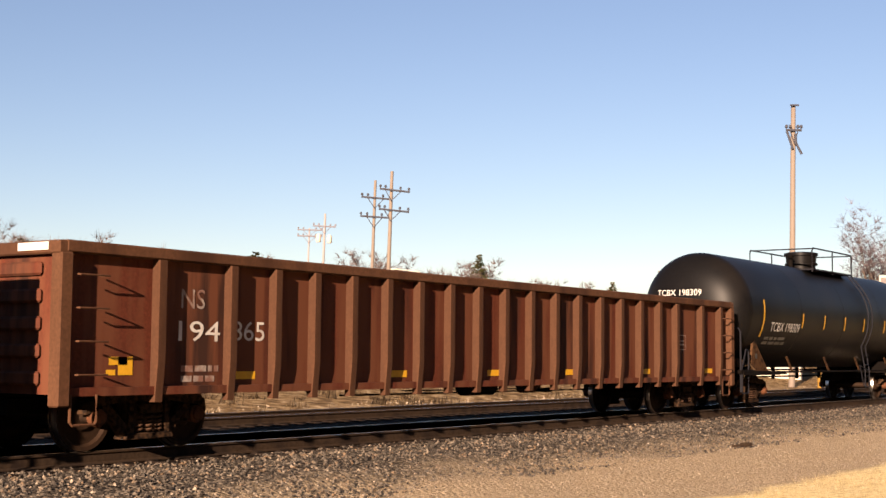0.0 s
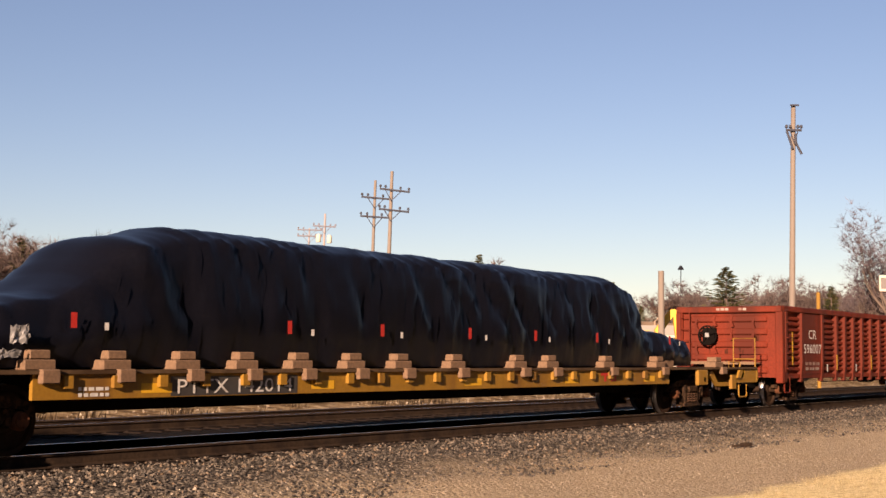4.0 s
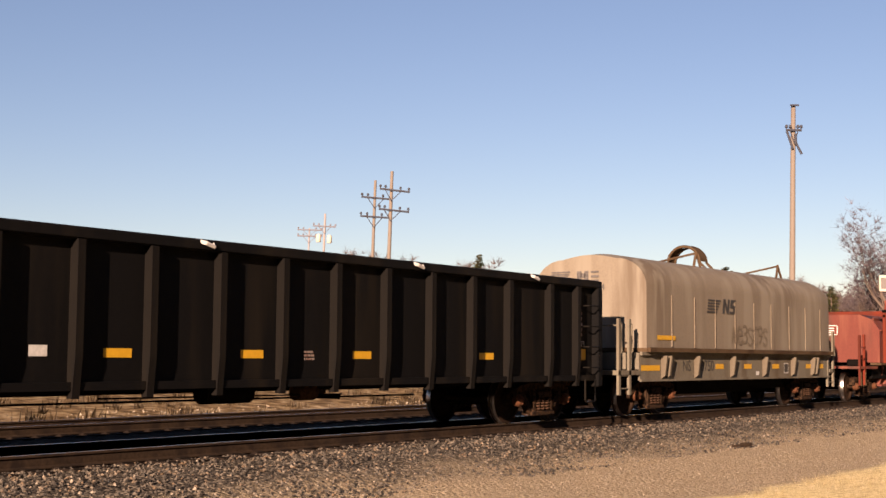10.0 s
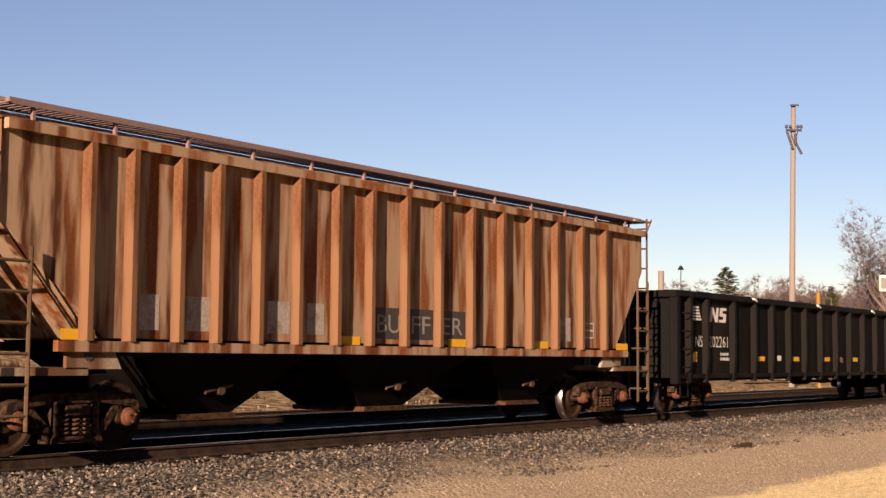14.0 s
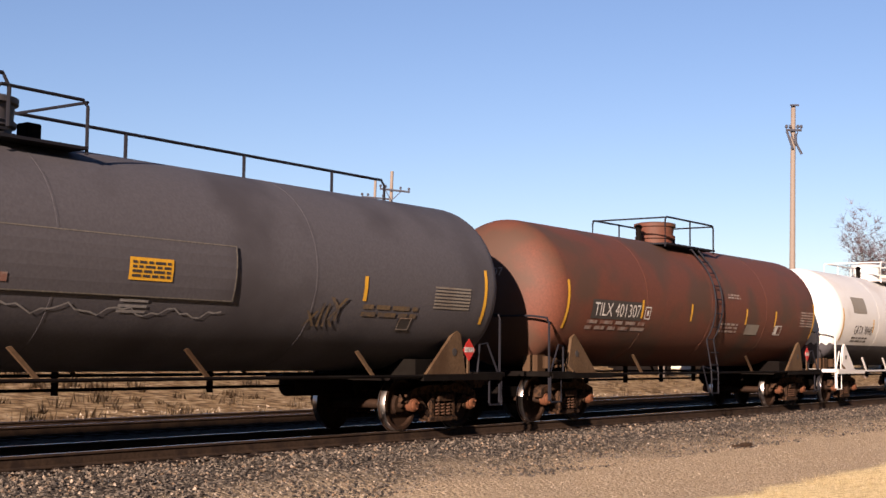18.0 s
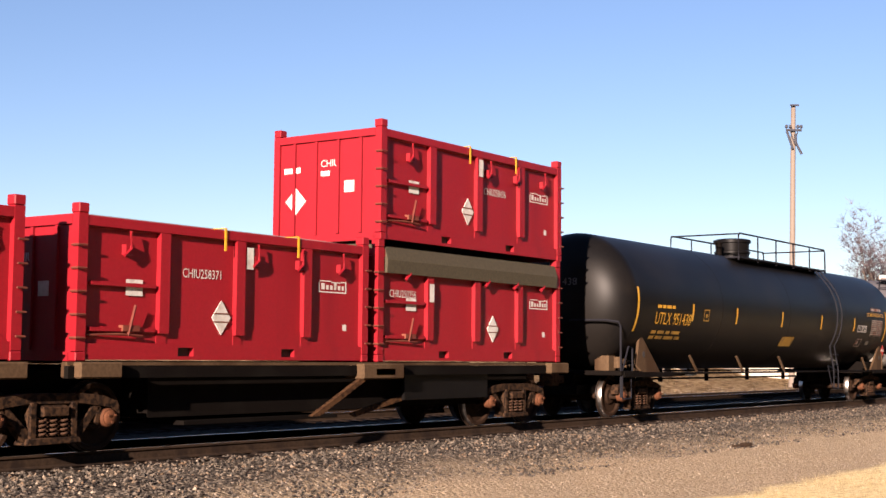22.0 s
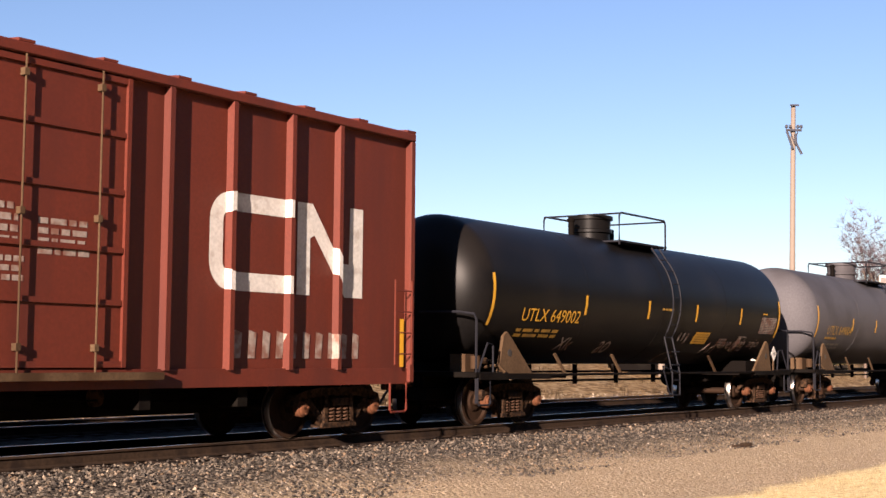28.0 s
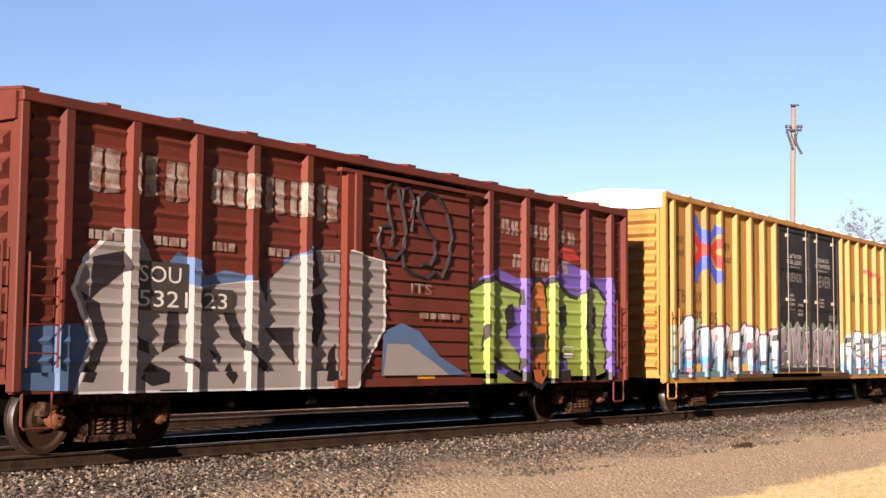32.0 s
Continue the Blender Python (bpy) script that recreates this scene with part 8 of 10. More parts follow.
write(h16, "HKRX", -3.64, 2.50, 0.27, "black", sd, 1.0)
write(h16, "300389", -3.70, 2.00, 0.28, "black", sd, 1.45)
bars(h16, -3.7, 1.72, 1.1, 0.2, 2, "ghost", sd, 62)
patch(h16, -1.1, 2.1, 0.32, 0.3, "ghost", sd, "box_mark", rows=[(0, 0, 1, 0.05), (0, 0.95, 1, 1), (0, 0, 0.05, 1), (0.95, 0, 1, 1), (0.35, 0.2, 0.6, 0.5), (0.15, 0.6, 0.85, 0.7)])
for x, w in ((-4.62, 0.5), (-1.70, 0.45), (-0.22, 0.42), (1.40, 0.42), (4.2, 0.4)):
    patch(h16, x, 1.58, w, 0.22 if x < -4 or x > 4 else 0.11, "yellow", sd)
for x in (-1.65, -0.18, 2.9):
    bars(h16, x, 1.72, 0.38, 0.14, 3, "ghost", sd, 63)
end_write(h16, "HKRX", L - 0.06, -0.35, 3.95, 0.11, 0.42, "black")
end_write(h16, "300389", L - 0.06, 0.15, 3.76, 0.12, 0.6, "black")
end_marks(h16, L - 0.06, [(-0.3, 0.15, 3.65 - 0.07 * i, 3.67 - 0.07 * i) for i in range(4)], "ghost", "end_print")


# ---- articulated container flat and its waste containers ----
k15 = car_base("container_car", "dark two-unit articulated container flat", -58.88, (-69.98, -58.63, -47.58), 12.9, sill=(0.35, 0.72, 1.08))
for q in (-1, 1):
    boxes("side_beam", [(-13.0, -0.3, *sorted((q * 1.20, q * 1.28)), 0.98, 1.14), (0.3, 13.0, *sorted((q * 1.20, q * 1.28)), 0.98, 1.14)], M["under"], k15)
    boxes("side_rail", [(-13.0, -0.3, *sorted((q * 1.22, q * 1.26)), 1.145, 1.19), (0.3, 13.0, *sorted((q * 1.22, q * 1.26)), 1.145, 1.19)], M["tan_edge"], k15)
    for x in (-6.6, 6.7):
        boxes("container_bolster", [(x - 0.55, x + 0.55, *sorted((q * 1.0, q * 1.42)), 0.92, 1.17)], M["tan_edge"], k15, "dusty container support bracket", bevel=0.02)
        bm = bmesh.new()
        prism(bm, [(x - 0.5, 0.95), (x - 0.3, 0.95), (x - 1.55, 0.36), (x - 1.75, 0.36)], "y", *sorted((q * 1.28, q * 1.36)))
        prism(bm, [(x + 0.95, 0.62), (x + 1.05, 0.55), (x - 0.3, 0.30), (x - 0.45, 0.36)], "y", *sorted((q * 1.0, q * 1.06)))
        part("diagonal_brace", bm, M["truck"], k15)
        patch(k15, x - 0.22, 0.99, 0.5, 0.10, "yellow", -1.42)
    for x in (-12.5, -0.75, 0.75, 12.5):
        boxes("corner_pedestal", [(x - 0.35, x + 0.35, *sorted((q * 1.0, q * 1.40)), 0.98, 1.19)], M["tan_edge"], k15, bevel=0.02)
# added boxes: the black shade under the containers made solid
boxes("shade_filler", [(-12.0, -2.0, -0.9, 0.9, 0.42, 0.975)], M["under"], k15, "near-black box added to fill the dark space under the containers")
boxes("shade_filler", [(2.0, 12.0, -0.9, 0.9, 0.42, 0.975)], M["under"], k15, "near-black box added to fill the dark space under the containers")
boxes("side_plate", [(-10.6, -7.2, -1.16, -1.10, 0.52, 0.98)], M["black_tank"], k15)
boxes("side_plate", [(7.6, 10.2, -1.16, -1.10, 0.55, 0.98)], M["black_tank"], k15)
write(k15, "GCCX200005", -10.08, 0.66, 0.25, "faded_white", -1.16, 2.0)
bm = bmesh.new()
lathe(bm, [(-0.6, 0.05), (-0.55, 0.2), (0.55, 0.2), (0.6, 0.05)], "x", 14, (-3.6, -0.8, 0.78))
part("air_reservoir", bm, M["under"], k15, smooth=40)
bm = bmesh.new()
tube(bm, [(-4.6, -0.9, 0.62), (-4.6, -0.9, 0.9), (-2.2, -0.9, 0.9), (-2.0, -0.95, 0.6)], 0.025, 6)
part("brake_pipe", bm, M["truck"], k15)
for x0, x1 in ((-10.5, -7.0), (2.6, 6.0)):
    boxes("well_floor", [(x0, x1, -1.0, 1.0, 0.30, 0.36)], M["under"], k15)

CL, CH_, CW = 6.05, 1.92, 2.44


def container(label, x0, z0, cover, number, num_at, dia_at, emb_at, tag_at, seed):
    """Half-height waste container: corner castings, ribbed sides, fork pockets, latches and a canvas or roll tarp."""
    c = thing("waste_container", label, "container", "red containers on the flat car", at=(-58.88 + x0 + train_at(0), CENTRE, z0))
    RIDES.append((c, -58.88 + x0))
    hl, w, h = CL / 2, CW / 2, CH_
    red = M["container_red"]
    for q in (-1, 1):
        side = boxes("side_panel", [(-hl + 0.12, hl - 0.12, *sorted((q * (w - 0.09), q * (w - 0.12))), 0.22, h - 0.16)], red, c)
        boxes("top_rail", [(-hl + 0.14, hl - 0.14, *sorted((q * (w - 0.13), q * (w - 0.01))), h - 0.16, h - 0.02)], red, c, bevel=0.01)
        rows = []
        cuts = [-hl + 0.14, -1.22, -0.92, 0.92, 1.22, hl - 0.14]
        for a, b in zip(cuts, cuts[1:]):
            if abs(a) in (1.22, 0.92) and abs(b) in (0.92, 1.22) and abs(a - b) < 0.5:
                rows.append((a, b, *sorted((q * (w - 0.10), q * (w - 0.02))), 0.19, 0.24))
                rows.append((a, b, *sorted((q * (w - 0.10), q * (w - 0.02))), 0.02, 0.07))
            else:
                rows.append((a, b, *sorted((q * (w - 0.10), q * (w - 0.02))), 0.02, 0.24))
        boxes("bottom_rail", rows, red, c)
        for x0 in (-1.22, 0.92):
            boxes("fork_pocket", [(x0, x0 + 0.30, *sorted((q * (w - 0.16), q * (w - 0.11))), 0.07, 0.19)], M["black"], c)
        bm = bmesh.new()
        a, b = q * (w - 0.088), q * (w - 0.005)
        prism(bm, [(-0.09, a), (-0.09, b), (0.09, b), (0.09, a)], "z", 0.38, h - 0.16)
        prism(bm, [(-0.09, a), (-0.09, a + (b - a) * 0.3), (0.09, a + (b - a) * 0.3), (0.09, a)], "z", 0.24, 0.38)
        me = finish(bm, "side_rib", red)
        for x in (-1.5, 0.0, 1.5):
            r = part("side_rib", me, None, side)
            r.location = (x, 0, 0)
        bm = bmesh.new()
        prism(bm, [(-hl + 0.14, 0.24), (hl - 0.14, 0.24), (hl - 0.5, 0.46), (-hl + 0.5, 0.46)], "y", *sorted((q * (w - 0.089), q * (w - 0.075))))
        part("lower_flare", bm, red, side)
        for x in (-2.15, 0.35, 1.35, 2.35):
            bm = bmesh.new()
            tube(bm, [(x, q * (w + 0.01), h - 0.18), (x, q * (w + 0.02), h - 0.42), (x - 0.12, q * (w + 0.02), h - 0.52)], 0.022, 6)
            box(bm, x - 0.08, x + 0.06, *sorted((q * (w - 0.08), q * (w + 0.01))), h - 0.50, h - 0.36)
            part("cover_latch", bm, red, c)
        bm = bmesh.new()
        tube(bm, [(-hl + 0.2, q * (w - 0.05), 0.34), (-2.3, q * w, 0.36), (-1.9, q * w, 0.34)], 0.015, 6)
        tube(bm, [(-2.15, q * w, 0.34), (-2.05, q * (w + 0.02), 0.75)], 0.02, 6)
        box(bm, -2.25, -1.95, *sorted((q * (w - 0.08), q * (w + 0.01))), 0.40, 0.48)
        part("door_lever", bm, M["rust_red"], c)
    for s in (-1, 1):
        e = boxes("end_panel", [(*sorted((s * (hl - 0.05), s * (hl - 0.09))), -w + 0.14, w - 0.14, 0.12, h - 0.12)], red, c)
        for y in (-0.75, -0.25, 0.25, 0.75):
            boxes("end_rib", [(*sorted((s * (hl - 0.048), s * (hl - 0.015))), y - 0.03, y + 0.03, 0.14, h - 0.14)], red, e)
        for z0, z1 in ((0.0, 0.12), (h - 0.14, h - 0.01)):
            boxes("end_rail", [(*sorted((s * (hl - 0.12), s * hl)), -w + 0.14, w - 0.14, z0, z1)], red, c)
        for q in (-1, 1):
            boxes("corner_post", [(*sorted((s * (hl - 0.16), s * (hl - 0.005))), *sorted((q * (w - 0.14), q * (w - 0.005))), 0.13, h - 0.0)], red, c)
            for z in (0.0, h):
                boxes("corner_casting", [(*sorted((s * (hl - 0.17), s * hl)), *sorted((q * (w - 0.16), q * w)), z + (0 if z == 0 else 0.003), z + (0.12 if z == 0 else 0.133))], red, c, bevel=0.012)
        for k in range(5):
            bm = bmesh.new()
            z = 0.3 + 0.3 * k
            tube(bm, [(s * (hl + 0.02), -w + 0.1, z), (s * (hl + 0.02), -w - 0.03, z), (s * (hl - 0.12), -w - 0.03, z)], 0.016, 5)
            part("hinge_lug", bm, M["rust_red"], c)
    boxes("floor", [(-hl + 0.1, hl - 0.1, -w + 0.12, w - 0.12, 0.10, 0.16)], M["under"], c)
    if cover == "canvas":
        bm = bmesh.new()
        prism(bm, [(-w + 0.02, h - 0.03), (-0.6, h + 0.07), (0.6, h + 0.07), (w - 0.02, h - 0.03)], "x", -hl + 0.5, hl - 0.45)
        part("canvas_cover", bm, M["grey_tarp"], c, "grey canvas cover")
        for x in (-0.35, 1.25):
            boxes("strap", [(x - 0.02, x + 0.02, -w - 0.012, -w + 0.0, h - 0.32, h + 0.0), (x - 0.02, x + 0.02, -w - 0.012, -w + 0.3, h + 0.003, h + 0.013)], M["yellow"], c, "yellow tie-down strap")
    else:
        bm = bmesh.new()
        pr = [(-w - 0.03, h - 0.42), (-w - 0.05, h - 0.2), (-w + 0.02, h + 0.02), (-0.6, h + 0.12), (0.6, h + 0.12), (w - 0.02, h + 0.02), (w + 0.05, h - 0.2), (w + 0.03, h - 0.42), (w - 0.02, h - 0.42), (w - 0.03, h - 0.02), (-w + 0.03, h - 0.02), (-w + 0.02, h - 0.42)]
        prism(bm, pr, "x", -hl + 0.2, hl - 0.2)
        part("roll_tarp", bm, M[cover], c, "stretched roll-over tarp")
    sdd = -w + 0.09
    yellow = number.startswith("CL")
    write(c, number, num_at[0], num_at[1], 0.13, "gold_text" if yellow else "white", sdd, 0.76)
    dx, dz = dia_at
    p = bmesh.new()
    yd = -w - 0.004 if abs(dx) < 0.15 else sdd - 0.015
    prism(p, [(dx - 0.19, dz), (dx, dz - 0.25), (dx + 0.19, dz), (dx, dz + 0.25)], "y", yd - 0.015, yd)
    pl = part("hazard_placard", p, M["white"], c, "white diamond hazard placard")
    boxes("placard_hinge", [(dx - 0.17, dx + 0.17, yd - 0.022, yd - 0.0155, dz + zz - 0.008, dz + zz + 0.008) for zz in (-0.06, 0.06)], M["rust_red"], pl)
    ex, ez = emb_at
    patch(c, ex, ez, 0.70, 0.20, "yellow" if yellow else "white", sdd, "emblem", rows=[(0, 0, 1, 0.10), (0, 0.10, 0.05, 0.8), (0.1, 0.25, 0.22, 0.75), (0.27, 0.25, 0.36, 0.6), (0.41, 0.25, 0.5, 0.6), (0.55, 0.25, 0.64, 0.8), (0.69, 0.25, 0.78, 0.6), (0.83, 0.25, 0.9, 0.6), (0.05, 0.88, 0.45, 0.96), (0.45, 0.8, 0.8, 0.88), (0.95, 0.1, 1, 0.85), (0.8, 0.85, 1, 0.95)])
    patch(c, *tag_at, 0.14, 0.32, "white", -w if abs(tag_at[0] + 0.06) < 0.2 or abs(abs(tag_at[0] + 0.06) - 1.5) < 0.2 else sdd, "paper_tag", off=0.012)
    patch(c, -2.15, 0.88, 0.30, 0.22, "white", sdd, "paper_tag", off=0.02)
    boxes("hinge_bracket", [(-hl + 0.25, -1.65, -w + 0.02, -w + 0.075, zz - 0.025, zz + 0.025) for zz in (0.42, 1.02)], red, c)
    patch(c, 2.45, 0.5, 0.1, 0.1, "white", sdd, "paper_tag")
    if seed % 2:
        patch(c, 2.0, 0.42, 0.18, 0.42, "white", sdd, "paper_tag")
    bmx, ww = letters(number[:4], 0.12, 0.4)
    for v in bmx.verts:
        v.co = Vector((-hl + 0.045, 0.15 - v.co.x, 1.32 + v.co.z))
    part("end_lettering", bmx, M["white"], c)
    bmx = bmesh.new()
    for y0, y1, z0, z1 in ((0.62, 1.0, 1.25, 1.35), (-0.05, 0.15, 1.16, 1.25), (-0.6, -0.38, 0.85, 1.05)):
        bmx.faces.new([bmx.verts.new((-hl + 0.045, y, z)) for y, z in ((y0, z0), (y1, z0), (y1, z1), (y0, z1))])
    part("end_marking", bmx, M["white"], c)
    bmx = bmesh.new()
    bmx.faces.new([bmx.verts.new((-hl + 0.044, 0.72 + a, 0.75 + b)) for a, b in ((-0.24, 0), (0, -0.24), (0.24, 0), (0, 0.24))])
    part("end_placard", bmx, M["white"], c)
    return c


container("crimson half-height waste container with a yellow stencil and canvas cover", -9.83, 1.20, "canvas", "CLHA258075", (-1.15, 1.12), (0.0, 0.54), (0.37, 1.13), (-0.06, 1.40), 2)
container("crimson half-height waste container with a canvas cover", -3.40, 1.20, "canvas", "CHIU258399", (-1.40, 1.06), (-0.60, 0.79), (0.28, 1.12), (-0.06, 1.40), 1)
container("crimson half-height waste container with a canvas cover", 3.48, 1.20, "canvas", "CHIU258371", (-1.10, 1.18), (-0.34, 0.63), (1.84, 1.10), (0.10, 1.36), 2)
container("crimson half-height waste container with an olive roll tarp", 9.78, 1.20, "olive_tarp", "CHIU250256", (-2.60, 1.10), (0.60, 0.62), (1.95, 1.05), (-1.56, 1.05), 2)
container("crimson half-height waste container with a dark roll tarp", -9.83, 3.254, "dark_tarp", "CHIU252171", (-1.06, 0.99), (-0.70, 0.69), (1.91, 1.02), (-1.52, 1.12), 2)
container("crimson half-height waste container with a canvas cover", 9.83, 3.254, "canvas", "CHIU258436", (0.25, 1.10), (-0.32, 0.72), (1.90, 1.12), (-0.06, 1.40), 2)


# ---- boxcars ----
def spray(name, low, high, z0, z1, rough=0.5):
    """Spray paint that fades from one colour into another up the side, with uneven cover."""
    m = bpy.data.materials.new(name)
    m.use_nodes = True
    nt = m.node_tree
    L = nt.links.new
    b = nt.nodes["Principled BSDF"]
    b.inputs["Roughness"].default_value, b.inputs["Specular IOR Level"].default_value = rough, 0.3
    tc = nt.nodes.new("ShaderNodeTexCoord")
    sep = nt.nodes.new("ShaderNodeSeparateXYZ")
    L(tc.outputs["Object"], sep.inputs[0])
    n = nt.nodes.new("ShaderNodeTexNoise")
    n.inputs["Scale"].default_value, n.inputs["Detail"].default_value = 2.2, 5
    L(tc.outputs["Object"], n.inputs[0])
    ma = nt.nodes.new("ShaderNodeMath")
    ma.operation = "MULTIPLY_ADD"
    ma.inputs[1].default_value = 1.6 * (z1 - z0)
    L(n.outputs[0], ma.inputs[0])
    L(sep.outputs[2], ma.inputs[2])
    r = nt.nodes.new("ShaderNodeMapRange")
    k = 0.8 * (z1 - z0)
    r.inputs[1].default_value, r.inputs[2].default_value = z0 + k, z1 + k
    L(ma.outputs[0], r.inputs[0])
    x = nt.nodes.new("ShaderNodeMix")
    x.data_type = "RGBA"
    L(r.outputs[0], x.inputs["Factor"])
    x.inputs[6].default_value, x.inputs[7].default_value = (*low, 1), (*high, 1)
    L(x.outputs[2], b.inputs["Base Color"])
    return m


M["sp_sky"] = spray("blue_to_white_spray", (0.045, 0.15, 0.32), (0.42, 0.45, 0.48), 1.1, 1.9)
M["sp_teal"] = spray("pale_teal_spray", (0.06, 0.13, 0.18), (0.21, 0.25, 0.18), 0.9, 1.7)
M["sp_dark"] = spray("dark_outline_spray", (0.008, 0.007, 0.009), (0.012, 0.009, 0.012), 1.0, 2.0)
M["sp_pink"] = spray("pink_spray", (0.20, 0.08, 0.10), (0.32, 0.18, 0.20), 1.0, 2.0)
M["sp_lilac"] = spray("pale_lilac_spray", (0.13, 0.10, 0.13), (0.25, 0.21, 0.25), 1.0, 2.2)
M["sp_green_grey"] = spray("grey_green_spray", (0.06, 0.07, 0.06), (0.14, 0.18, 0.12), 1.0, 2.4)
M["sp_white"] = spray("white_spray", (0.36, 0.36, 0.37), (0.46, 0.45, 0.44), 1.0, 2.4)
M["sp_silver"] = spray("silver_spray", (0.19, 0.20, 0.21), (0.20, 0.22, 0.25), 0.7, 1.8, 0.4)
M["sp_grey"] = spray("warm_grey_spray", (0.18, 0.165, 0.155), (0.17, 0.155, 0.15), 0.9, 2.6)
M["sp_blue"] = spray("dull_blue_spray", (0.045, 0.08, 0.15), (0.06, 0.10, 0.20), 1.0, 2.6)
M["sp_purple"] = spray("violet_spray", (0.075, 0.05, 0.22), (0.09, 0.06, 0.24), 1.0, 2.8)
M["sp_green"] = spray("lime_green_spray", (0.13, 0.17, 0.025), (0.18, 0.25, 0.05), 1.0, 2.6)
M["sp_orange"] = spray("orange_spray", (0.22, 0.06, 0.012), (0.30, 0.09, 0.018), 1.0, 2.4)
M["sp_red"] = spray("bright_red_spray", (0.22, 0.02, 0.015), (0.25, 0.025, 0.02), 1.0, 3.4)


def clip(poly, axis, limit, keep_above):
    """Cut a polygon along a line of constant x or z."""
    out = []
    for p, q in zip(poly, poly[1:] + poly[:1]):
        a, b = p[axis] - limit, q[axis] - limit
        if not keep_above:
            a, b = -a, -b
        if a >= 0:
            out.append(p)
        if (a > 0 > b) or (a < 0 < b):
            k = a / (a - b)
            out.append((p[0] + (q[0] - p[0]) * k, p[1] + (q[1] - p[1]) * k))
    return out


def rib_strips(lo, hi, ribs, rib_w, panel, depth):
    """Stretches of a ribbed side, rib flanks included, with the depth of the surface at either end of each."""
    rows, x = [], lo
    for r in sorted(ribs):
        if lo < r < hi:
            a, b = rib_w / 2, rib_w * 0.36
            rows += [(x, r - a, panel, panel), (r - a, r - b, panel, panel - depth), (r - b, r + b, panel - depth, panel - depth), (r + b, r + a, panel - depth, panel)]
            x = r + a
    return rows + [(x, hi, panel, panel)]


def ridge_at(z, ridges):
    """How far a pressed side's horizontal ridges stand out at a height."""
    return max([0.0] + [0.026 * (1 - abs(z - r) / 0.055) for r in ridges if abs(z - r) < 0.055])


def sprayed(car, polys, mat, rows, layer, sill=None, label="", ridges=()):
    """Shapes sprayed over a side, each a part of its own, lying on its panels, ribs, ridges and sill."""
    steps = sorted(v for r in ridges for v in (r - 0.055, r, r + 0.055))
    off = 0.007 + 0.003 * layer
    made = None
    for poly in polys:
        bm = bmesh.new()
        for x0, x1, ya, yb in rows:
            piece = clip(clip(list(poly), 0, x0, True), 0, x1, False)
            cuts = [(piece, None)]
            if sill:
                z, ys = sill
                cuts = [(clip(piece, 1, z, True), None), (clip(piece, 1, z, False), ys)]
            if steps and ya == yb and cuts[0][0]:
                rest, bands = cuts[0][0], []
                for v in steps:
                    bands.append((clip(rest, 1, v, False), None))
                    rest = clip(rest, 1, v, True)
                    if not rest:
                        break
                cuts = bands + [(rest, None)] + cuts[1:]
            for c, ys in cuts:
                if len(c) > 2 and max(p[0] for p in c) - min(p[0] for p in c) > 0.005 and max(p[1] for p in c) - min(p[1] for p in c) > 0.005:
                    vs = []
                    for px, pz in c:
                        y = ya + (yb - ya) * (px - x0) / (x1 - x0)
                        vs.append(bm.verts.new((px, (y if ys is None else min(y, ys)) - off - (ridge_at(pz, ridges) if steps and ya == yb else 0.0), pz)))
                    bm.faces.new(vs)
        if not bm.faces:
            bm.free()
            continue
        bmesh.ops.remove_doubles(bm, verts=bm.verts, dist=0.0005)
        made = part("graffiti", bm, M[mat], car, label)
    return made


def swell(poly, d):
    """Grow a shape outward from its middle."""
    cx = sum(p[0] for p in poly) / len(poly)
    cz = sum(p[1] for p in poly) / len(poly)
    out = []
    for x, z in poly:
        n = math.hypot(x - cx, z - cz) or 1
        out.append((x + (x - cx) / n * d, z + (z - cz) / n * d))
    return out


def wild_letter(rng, x0, x1, z0, z1):
    """A spiky sprayed letter: outline, and a notch or two."""
    w, h = x1 - x0, z1 - z0
    j = lambda s: rng.uniform(-s, s)
    lean = rng.uniform(-0.12, 0.2)
    base = rng.choice((
        [(0, 0), (0.3, 0.05), (0.38, 0.42), (0.62, 0.40), (0.68, 0), (1.0, 0.04), (0.92, 0.55), (1.0, 1.02), (0.66, 0.94), (0.6, 0.62), (0.4, 0.66), (0.3, 1.0), (-0.05, 0.92), (0.1, 0.5)],
        [(0, 0), (0.95, -0.03), (1.0, 0.28), (0.45, 0.3), (0.8, 0.5), (0.98, 0.95), (0.5, 1.06), (0.02, 0.88), (0.12, 0.6), (0.5, 0.7), (0.1, 0.38)],
        [(0.0, 0), (0.32, 0), (0.36, 0.36), (0.7, -0.04), (1.05, 0.02), (0.62, 0.5), (1.0, 0.96), (0.66, 1.02), (0.36, 0.66), (0.34, 1.04), (0.0, 0.95), (0.08, 0.5)],
        [(0, 0), (0.3, -0.03), (0.42, 0.3), (0.6, 0.28), (0.74, 0), (1.04, 0.05), (0.7, 1.04), (0.38, 0.98)]))
    return [(x0 + w * (a + j(0.05)) + lean * h * b, z0 + h * (b + j(0.04))) for a, b in base]


